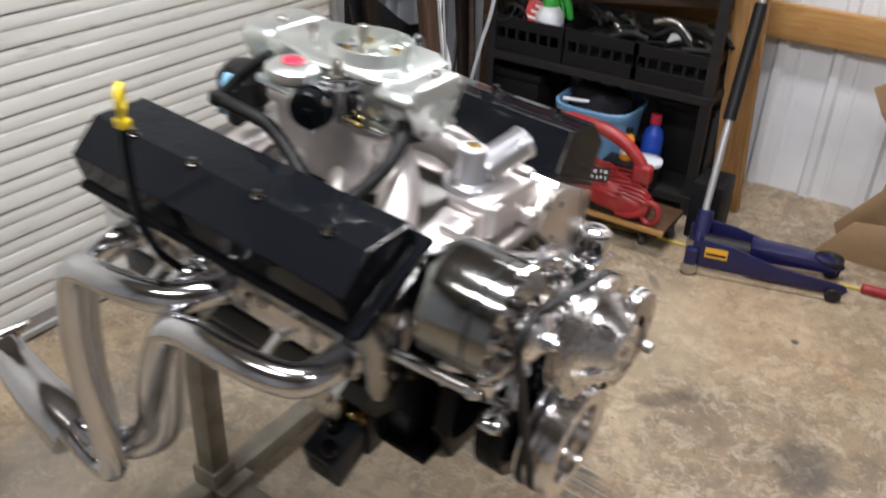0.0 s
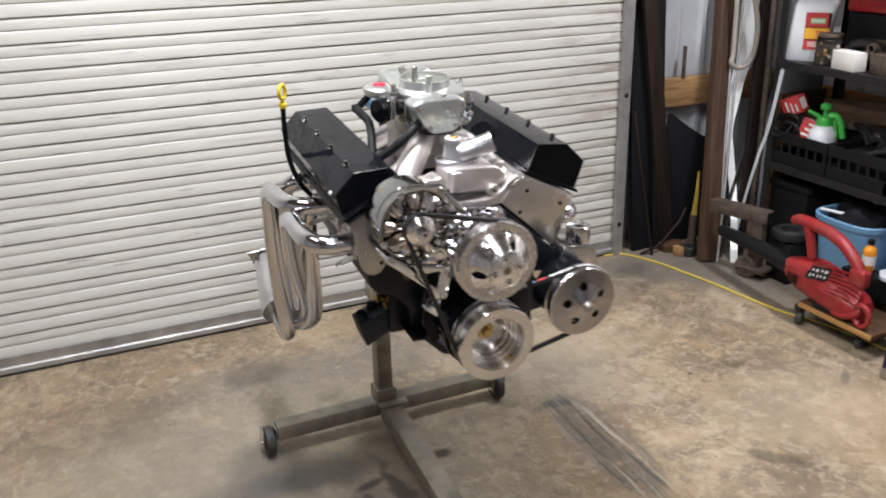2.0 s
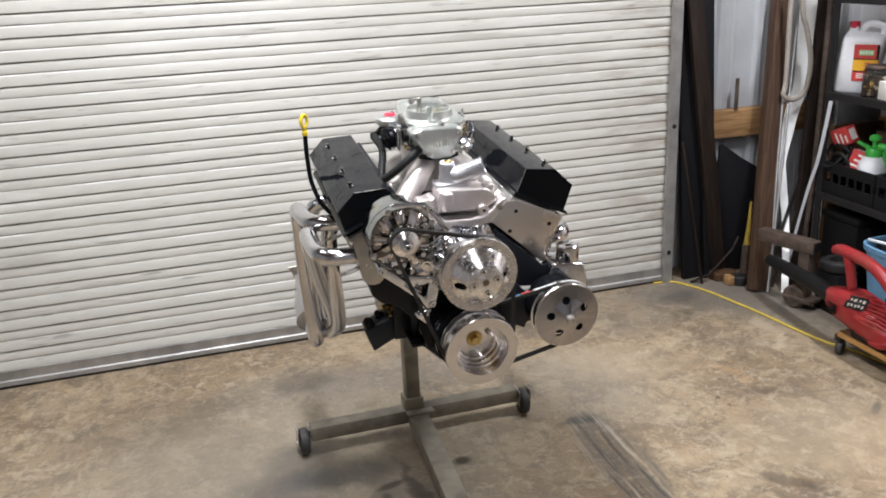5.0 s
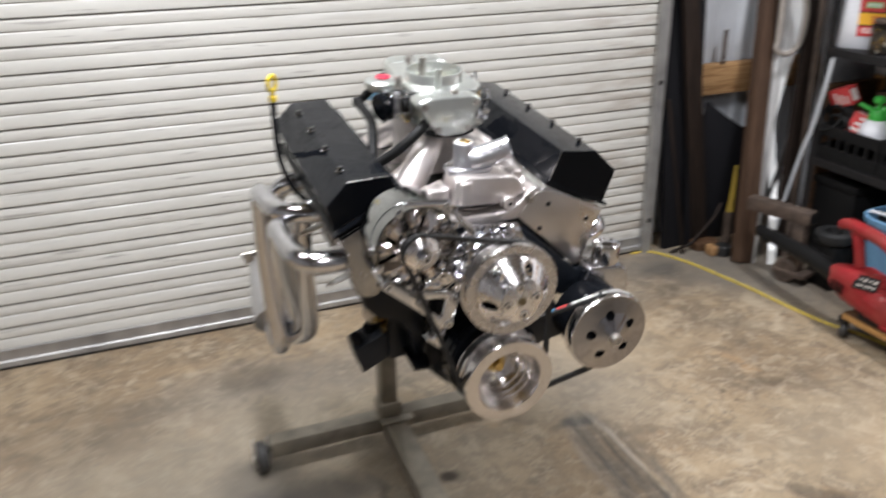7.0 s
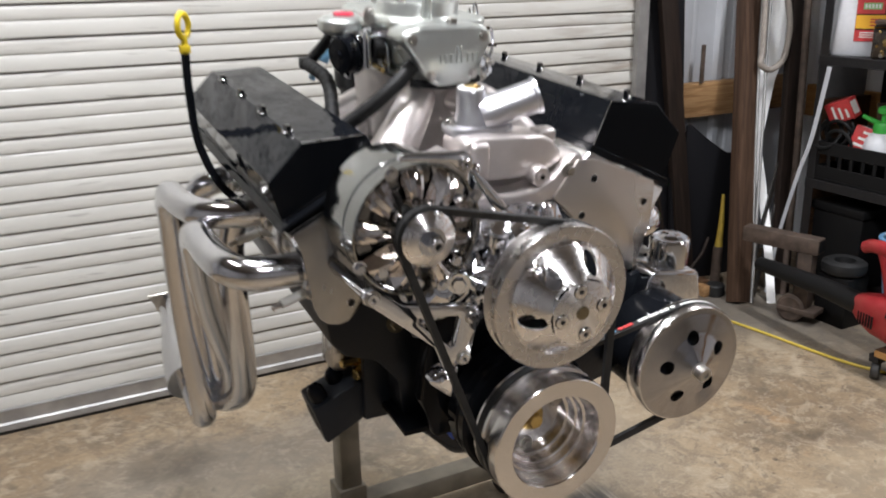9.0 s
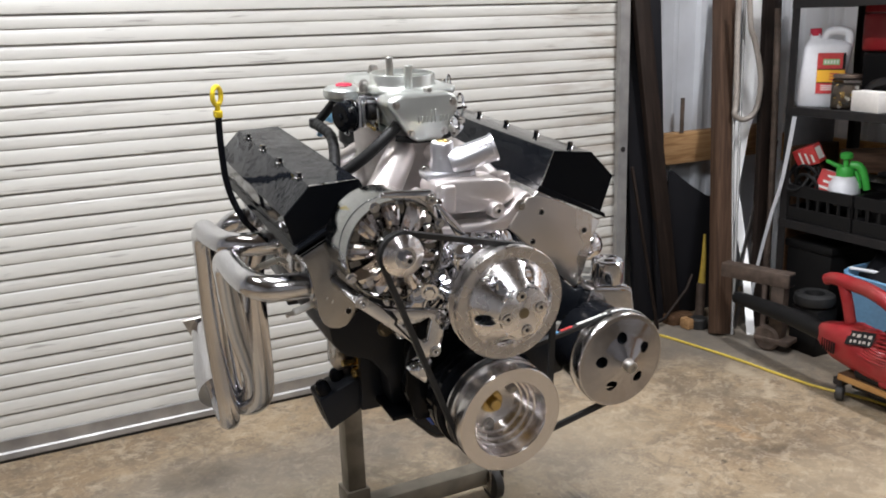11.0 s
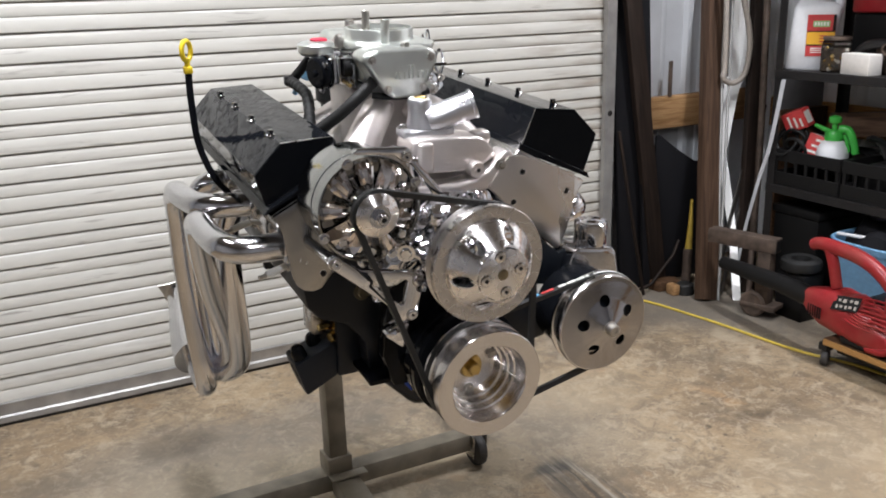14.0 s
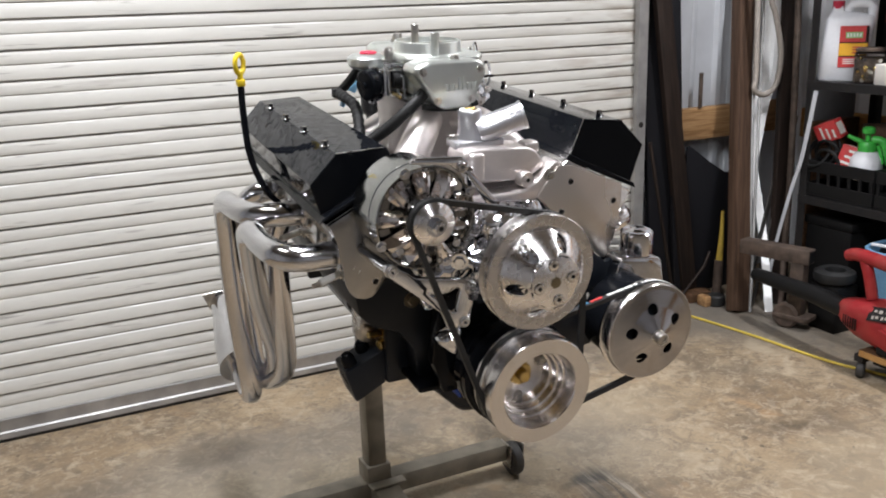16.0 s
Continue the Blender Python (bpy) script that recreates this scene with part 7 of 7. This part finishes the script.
# below the shelf
def tub():
    b = thing("bucket", pose(3.57, 1.545, 0.083), "light blue plastic tub stuffed with a black bag", "bucket")
    bm = bmesh.new()
    rows = [(0.0, 0.125), (0.008, 0.135), (0.14, 0.150), (0.26, 0.162), (0.262, 0.172), (0.285, 0.174), (0.29, 0.168), (0.285, 0.160), (0.15, 0.146), (0.02, 0.13)]
    rings = []
    for z, r in rows:
        ring = []
        for k in range(48):
            a = 2 * math.pi * k / 48
            u, w = math.cos(a), math.sin(a)
            ring.append(bm.verts.new((r * math.copysign(abs(u) ** 0.6, u), r * 1.03 * math.copysign(abs(w) ** 0.6, w), z)))
        rings.append(ring)
    for p, q in zip(rings, rings[1:]):
        for k in range(48):
            bm.faces.new((p[k], p[(k + 1) % 48], q[(k + 1) % 48], q[k]))
    bm.faces.new(rings[0][::-1])
    part("wall", bm, BLUE_PLASTIC, b, sharp=40)
    bag = lathe([(0.148, 0.255), (0.135, 0.29), (0.10, 0.315), (0.05, 0.32), (0.0, 0.315)], 40)
    for v in bag.verts:
        v.co += Vector((0, 0, 0.05 * noise.noise(v.co * 9.0))) + v.co * 0.12 * noise.noise(v.co * 14 + Vector((3, 1, 7)))
    part("bag", bag, TARP, b, "crumpled black plastic bag")
    part("stick", cyl((-0.14, 0.12, 0.305), (-0.12, -0.03, 0.312), 0.007, 12, 0.002), WHITE_PLASTIC, b, "white plastic stick")
    return b


tub()


def cart():
    c = thing("dolly", pose(0, 0, 0), "low plywood dolly with pale worn edge on black casters", "dolly")
    part("deck", box(3.075, 3.29, 1.03, 1.40, 0.092, 0.112, 0.002), DECK_WOOD, c)
    part("edge", box(3.066, 3.0745, 1.03, 1.395, 0.090, 0.111, 0.001), PINE_Y, c, "pale bare wood edge")
    part("rail", box(3.10, 3.27, 1.06, 1.36, 0.062, 0.0915, 0.003), DARK_STEEL, c)
    for x, y in ((3.093, 1.40), (3.135, 1.13), (3.25, 1.40), (3.25, 1.06)):
        w = part("caster", lathe([(0.008, -0.014), (0.026, -0.014), (0.031, -0.009), (0.031, 0.009), (0.026, 0.014), (0.008, 0.014)], 28, Matrix.Translation((x, y, 0.031)) @ Matrix.Rotation(radians(90), 4, "X") @ Matrix.Rotation(radians(30), 4, "Y")), GREY_RUBBER, c)
        part("bracket", box(x - 0.02, x + 0.02, y - 0.018, y + 0.018, 0.0625, 0.091, 0.003), DARK_STEEL, w)
    return c


cart()


def blower():
    b = thing("leaf_blower", pose(0, 0, 0), "dusty red electric leaf blower with long black tube", "leaf blower")
    bm = bmesh.new()
    # hull: rings along y from the nose back
    rows = [(1.515, 3.125, 0.226, 0.036, 0.038), (1.49, 3.125, 0.22, 0.048, 0.052), (1.44, 3.13, 0.212, 0.060, 0.07), (1.39, 3.14, 0.21, 0.07, 0.082), (1.35, 3.145, 0.20, 0.076, 0.08), (1.30, 3.145, 0.185, 0.082, 0.068), (1.22, 3.14, 0.175, 0.08, 0.06), (1.16, 3.135, 0.165, 0.070, 0.05), (1.125, 3.13, 0.16, 0.05, 0.038)]
    rings = []
    for y, x, z, hx, hz in rows:
        rings.append([bm.verts.new((x + hx * math.copysign(abs(math.cos(a)) ** 0.7, math.cos(a)), y, z + hz * math.copysign(abs(math.sin(a)) ** 0.75, math.sin(a)))) for a in (2 * math.pi * k / 28 for k in range(28))])
    for p, q in zip(rings, rings[1:]):
        for k in range(28):
            bm.faces.new((p[k], p[(k + 1) % 28], q[(k + 1) % 28], q[k]))
    bm.faces.new(rings[0])
    bm.faces.new(rings[-1][::-1])
    body = part("housing", bm, RED_PLASTIC, b, sharp=55)
    part("skirt", box(3.075, 3.20, 1.16, 1.34, 0.1125, 0.15, 0.012, 3), BLACK_PLASTIC, b)
    for k in range(5):
        rib = [Vector((3.142 + (0.083 - 0.003 * k) * math.cos(a), 1.262 + (0.125 - 0.018 * k) * math.sin(a), 0.205 + 0.009 * k + 0.012 * math.sin(a))) for a in (math.radians(70 + 10 * j) for j in range(23))]
        part("rib", sweep(rib, 0.0045, 8), RED_PLASTIC, body)
    part("motor_dome", lathe([(0.0, 0.082), (0.03, 0.078), (0.052, 0.06), (0.06, 0.03), (0.06, 0.0)], 32, Matrix.Translation((3.14, 1.32, 0.205)) @ Matrix.Rotation(radians(-8), 4, "X")), RED_PLASTIC, b)
    part("exhaust_grip", sweep(spline([(3.085, 1.23, 0.13), (3.075, 1.17, 0.14), (3.085, 1.125, 0.165), (3.10, 1.13, 0.20)], 6), 0.016, 12), RED_PLASTIC, b)
    part("handle", sweep(spline([(3.127, 1.525, 0.425), (3.127, 1.49, 0.437), (3.127, 1.42, 0.435), (3.127, 1.33, 0.425), (3.125, 1.25, 0.395), (3.122, 1.185, 0.345), (3.12, 1.155, 0.30)], 6), lambda t: 0.021 + 0.005 * math.sin(3.1 * t), 16), RED_PLASTIC, b, "curved red handle")
    part("handle_strut", sweep(spline([(3.127, 1.455, 0.43), (3.127, 1.43, 0.37), (3.13, 1.41, 0.29)], 6), 0.02, 14), RED_PLASTIC, b)
    part("rear_grip", box(3.095, 3.145, 1.125, 1.20, 0.26, 0.335, 0.015, 3), RED_PLASTIC, b)
    part("tube", sweep([Vector((3.19, 2.015, 0.212)), Vector((3.17, 1.87, 0.22)), Vector((3.145, 1.68, 0.228)), Vector((3.122, 1.50, 0.226))], lambda t: 0.027 + 0.012 * t, 22), BLACK_PLASTIC, b, "long black blower tube")
    part("label_plate", box(-0.0008, 0.0008, -0.055, 0.045, -0.028, 0.028, 0.0005, 1, Matrix.Translation((3.082, 1.335, 0.262)) @ Matrix.Rotation(radians(40), 4, "Y") @ Matrix.Rotation(radians(-10), 4, "X")), BLACK_PLASTIC, body, "black label plate")
    tilt = Matrix.Translation((3.082, 1.335, 0.262)) @ Matrix.Rotation(radians(40), 4, "Y") @ Matrix.Rotation(radians(-10), 4, "X")
    for row, (z0, z1, n) in enumerate(((-0.021, -0.004, 5), (0.003, 0.020, 4))):
        for k in range(n):
            w = 0.085 / n
            part("label_mark", box(-0.0013, -0.0009, -0.047 + w * k, -0.047 + w * k + w * (0.45 + 0.2 * ((k + row) % 2)), z0 + 0.003 * (k % 2), z1 - 0.004, 0.0002, 1, tilt), GREY_HOSE, body)
    for k in range(7):
        rib = [Vector((3.06 + 0.012 * k + 0.004 * math.sin(a), 1.20 + 0.085 * math.cos(a) + 0.004 * k, 0.208 + 0.005 * k + 0.014 * math.sin(a) + 0.006 * k)) for a in (math.radians(20 * j) for j in range(10))]
        part("rib", sweep(rib, 0.004, 8), RED_PLASTIC, body)
    part("front_ring", sweep([Vector((3.085, 1.10 + 0.035 * math.cos(a), 0.165 + 0.042 * math.sin(a))) for a in (2 * math.pi * k / 24 for k in range(25))], 0.011, 10), RED_PLASTIC, body)
    for k in range(6):
        y = 1.48 - 0.012 * k
        part("vent_slot", box(-0.003, 0.003, -0.0025, 0.0025, -0.022, 0.022, 0.001, 1, Matrix.Translation((3.077 - 0.0025 * k, y, 0.20)) @ Matrix.Rotation(radians(15), 4, "Z")), BLACK_PLASTIC, body)
    return b


blower()


def rusty_stand():
    s = thing("steel_stand", pose(0, 0, 0), "rusty square-tube steel stand on a worn wheel", "steel stand")
    p, q = Vector((3.207, 2.115, 0.0)), Vector((3.295, 1.825, 0.0))
    d = (q - p).normalized()
    yaw = math.atan2(d.y, d.x)
    m = Matrix.Translation(p) @ Matrix.Rotation(yaw, 4, "Z")
    part("top_tube", box(0, (q - p).length, -0.031, 0.031, 0.285, 0.345, 0.004, 2, m), RUST, s)
    part("tube_bore", box(0, 0.002, -0.024, 0.024, 0.292, 0.338, 0.001, 1, Matrix.Translation(q) @ Matrix.Rotation(yaw, 4, "Z")), BLACK_PLASTIC, s)
    part("leg", box((q - p).length - 0.075, (q - p).length - 0.02, -0.027, 0.027, 0.062, 0.284, 0.003, 2, m), RUST, s)
    part("foot", box((q - p).length - 0.13, (q - p).length + 0.02, -0.045, 0.045, 0.04, 0.062, 0.004, 2, m), RUST, s)
    for k in (0.02,):
        c = m @ Vector(((q - p).length - 0.10 + k, -0.02, 0.055))
        part("wheel", lathe([(0.01, -0.02), (0.045, -0.02), (0.055, -0.012), (0.055, 0.012), (0.045, 0.02), (0.01, 0.02)], 32, Matrix.Translation(c) @ Matrix.Rotation(yaw, 4, "Z") @ Matrix.Rotation(radians(90), 4, "X")), RUST, s)
    return s


rusty_stand()
rim_ob = thing("wheel_rim", pose(3.405, 1.80, 0.0), "old black wheel lying on blocks", "wheel")
part("tyre", lathe([(0.04, 0.20), (0.062, 0.197), (0.080, 0.21), (0.084, 0.228), (0.080, 0.246), (0.062, 0.256), (0.04, 0.252)], 44, None, True), RUBBER, rim_ob)
part("hub", lathe([(0.0, 0.240), (0.012, 0.240), (0.014, 0.232), (0.028, 0.230), (0.041, 0.222)], 32), DARK_STEEL, rim_ob)
part("block", box(-0.06, 0.06, -0.07, 0.07, 0.0, 0.1965, 0.006), BLACK_PLASTIC, rim_ob)


def dark_crate(x0, x1, y0, y1, z0, z1):
    c = thing("dark_crate", pose((x0 + x1) / 2, (y0 + y1) / 2, z0), "dark plastic box with a lid on the lowest shelf", "box")
    hx, hy, h = (x1 - x0) / 2, (y1 - y0) / 2, z1 - z0
    part("body", box(-hx + 0.008, hx - 0.008, -hy + 0.008, hy - 0.008, 0.0, h - 0.036, 0.012, 2), BLACK_PLASTIC, c)
    part("lid", box(-hx, hx, -hy, hy, h - 0.0355, h, 0.008, 2), BLACK_PLASTIC, c)
    return c


dark_crate(3.51, 3.86, 1.82, 2.07, 0.082, 0.42)
dark_crate(3.66, 3.88, 1.08, 1.34, 0.082, 0.4)


def squat_bottle(name, x, y, z, r, h, mat, cap, label):
    b = thing(name, pose(x, y, z), label, "bottle")
    part("body", lathe([(0.0, 0.0), (r * 0.92, 0.0), (r, 0.006), (r, h * 0.62), (r * 0.85, h * 0.72), (r * 0.45, h * 0.8), (r * 0.42, h * 0.86)], 30), mat, b)
    part("cap", lathe([(0.0, h), (r * 0.5, h), (r * 0.53, h * 0.98), (r * 0.53, h * 0.85)], 24), cap, b)
    part("label_band", lathe([(r + 0.0006, h * 0.2), (r + 0.0006, h * 0.5)], 30), LABEL_WHITE if mat is ORANGE else DEEP_BLUE, b)
    return b


squat_bottle("bottle", 3.365, 1.328, 0.225, 0.027, 0.135, ORANGE, BLACK_PLASTIC, "orange plastic bottle with black cap on a dark box")
single("dark_box", box(3.302, 3.40, 1.29, 1.405, 0.0, 0.225, 0.006), BLACK_PLASTIC, "dark plastic box on the floor under a bottle", "box")
squat_bottle("bottle", 3.60, 1.305, 0.082, 0.045, 0.27, DEEP_BLUE, RED_CAP, "deep blue plastic bottle with red cap on the lowest shelf")
tb = thing("tub", pose(3.475, 1.275, 0.083), "black round tub with a white lid", "tub")
part("wall", lathe([(0.0, 0.0), (0.055, 0.0), (0.062, 0.10), (0.0, 0.10)], 36), BLACK_PLASTIC, tb)
part("lid", lathe([(0.0, 0.12), (0.06, 0.119), (0.067, 0.114), (0.067, 0.10), (0.0, 0.1005)], 36), WHITE_PLASTIC, tb)
single("dark_box", box(3.30, 3.47, 0.90, 1.02, 0.0, 0.24, 0.008), TARP, "black fabric box on the floor beside the dolly", "box")


def floor_jack():
    j = thing("floor_jack", pose(3.125, 0.925, 0, 0, 0, 14), "dark blue steel floor jack with long black-gripped handle", "floor jack")
    for x in (-0.085, 0.085):
        part("side_plate", prism([(0.0, 0.045), (0.0, 0.135), (-0.05, 0.145), (-0.14, 0.135), (-0.30, 0.09), (-0.53, 0.07), (-0.545, 0.05), (-0.53, 0.03), (-0.05, 0.035)], x - 0.006, x + 0.006, 0.003, axis="x"), JACK_BLUE, j)
        part("front_wheel", cyl((x - 0.02, -0.50, 0.028), (x + 0.02, -0.50, 0.028), 0.028, 28, 0.004), DARK_STEEL, j)
        part("caster", cyl((x * 1.15 - 0.012, 0.0, 0.03), (x * 1.15 + 0.012, 0.0, 0.03), 0.03, 26, 0.004), STEEL, j)
        part("caster_fork", box(x * 1.15 - 0.018, x * 1.15 + 0.018, -0.022, 0.022, 0.045, 0.11, 0.006), JACK_BLUE, j)
    part("label_plate", box(-0.0925, -0.0915, -0.125, -0.045, 0.08, 0.12, 0.0003, 1), LABEL_YELLOW, j, "yellow warning label")
    part("label_mark", box(-0.0932, -0.0926, -0.12, -0.05, 0.088, 0.098, 0.0002, 1), DARK_STEEL, j)
    part("back_plate", box(-0.079, 0.079, -0.02, 0.0, 0.05, 0.13, 0.004), JACK_BLUE, j)
    part("ram", cyl((0.0, -0.03, 0.09), (0.0, -0.28, 0.085), 0.032, 24, 0.004), DARK_STEEL, j)
    part("lift_arm", prism([(-0.20, 0.075), (-0.20, 0.13), (-0.40, 0.125), (-0.50, 0.105), (-0.50, 0.08)], -0.045, 0.045, 0.006, axis="x"), JACK_BLUE, j)
    part("saddle", lathe([(0.0, 0.106), (0.04, 0.106), (0.045, 0.12), (0.05, 0.125), (0.05, 0.112), (0.03, 0.1055)], 28, Matrix.Translation((0, -0.47, 0))), DARK_STEEL, j)
    part("handle_socket", cyl((0.012, -0.02, 0.09), (0.065, -0.02, 0.19), 0.03, 24, 0.004), JACK_BLUE, j)
    turn = Matrix.Rotation(radians(-14), 3, "Z")
    p0, p1, p2 = (turn @ Vector(v) for v in ((0.04, -0.005, 0.14), (0.224, 0.022, 0.495), (0.462, 0.05, 0.94)))
    part("lower_bar", sweep([p0, p1], 0.014, 18), GALV, j, "pale steel handle bar")
    p3 = p1.lerp(p2, 0.86)
    part("grip", sweep([p1, p3], 0.024, 18), BLACK_PLASTIC, j, "black foam grip")
    part("upper_bar", sweep([p3, p1.lerp(p2, 1.35)], 0.013, 18), GALV, j, "pale steel handle bar")
    return j


floor_jack()
bar_between("pine_board", (3.645, 0.965, 0.0), (3.645, 1.10, 1.9), 0.035, 0.125, PINE_Z, "upright pine board beside the shelf", "board")
single("cardboard_sheet", prism([(0.08, 0.0), (0.49, 0.0), (0.53, 0.08), (0.40, 0.26), (0.37, 0.42), (0.48, 0.55), (0.53, 0.64), (0.40, 0.72), (0.08, 0.75)], 3.62, 3.628, 0.001, axis="x"), CARDBOARD, "torn brown cardboard sheet standing on the floor", "cardboard")
single("cardboard_sheet", prism([(0.16, 0.0), (0.56, 0.0), (0.45, 0.16), (0.20, 0.20)], 3.50, 3.508, 0.001, axis="x"), CARDBOARD, "torn brown cardboard sheet standing on the floor", "cardboard")
single("red_handle", cyl((3.29, 0.345, 0.018), (3.31, 0.18, 0.018), 0.018, 18, 0.004), RED_PLASTIC, "red plastic tool handle on the floor", "tool handle")


def cord(points):
    return single("extension_cord", sweep(spline(points, 8), 0.0055, 10), CORD, "yellow extension cord lying across the floor", "extension cord")


cord([(2.80, 2.425, 0.0055), (2.90, 2.40, 0.0055), (2.98, 2.24, 0.0055), (3.03, 2.02, 0.0055), (3.06, 1.85, 0.0055), (3.085, 1.65, 0.0055), (3.115, 1.50, 0.0055), (3.17, 1.36, 0.0055), (3.2, 1.2, 0.0055), (3.22, 0.99, 0.0055), (3.26, 0.62, 0.0055), (3.30, 0.35, 0.0055)])
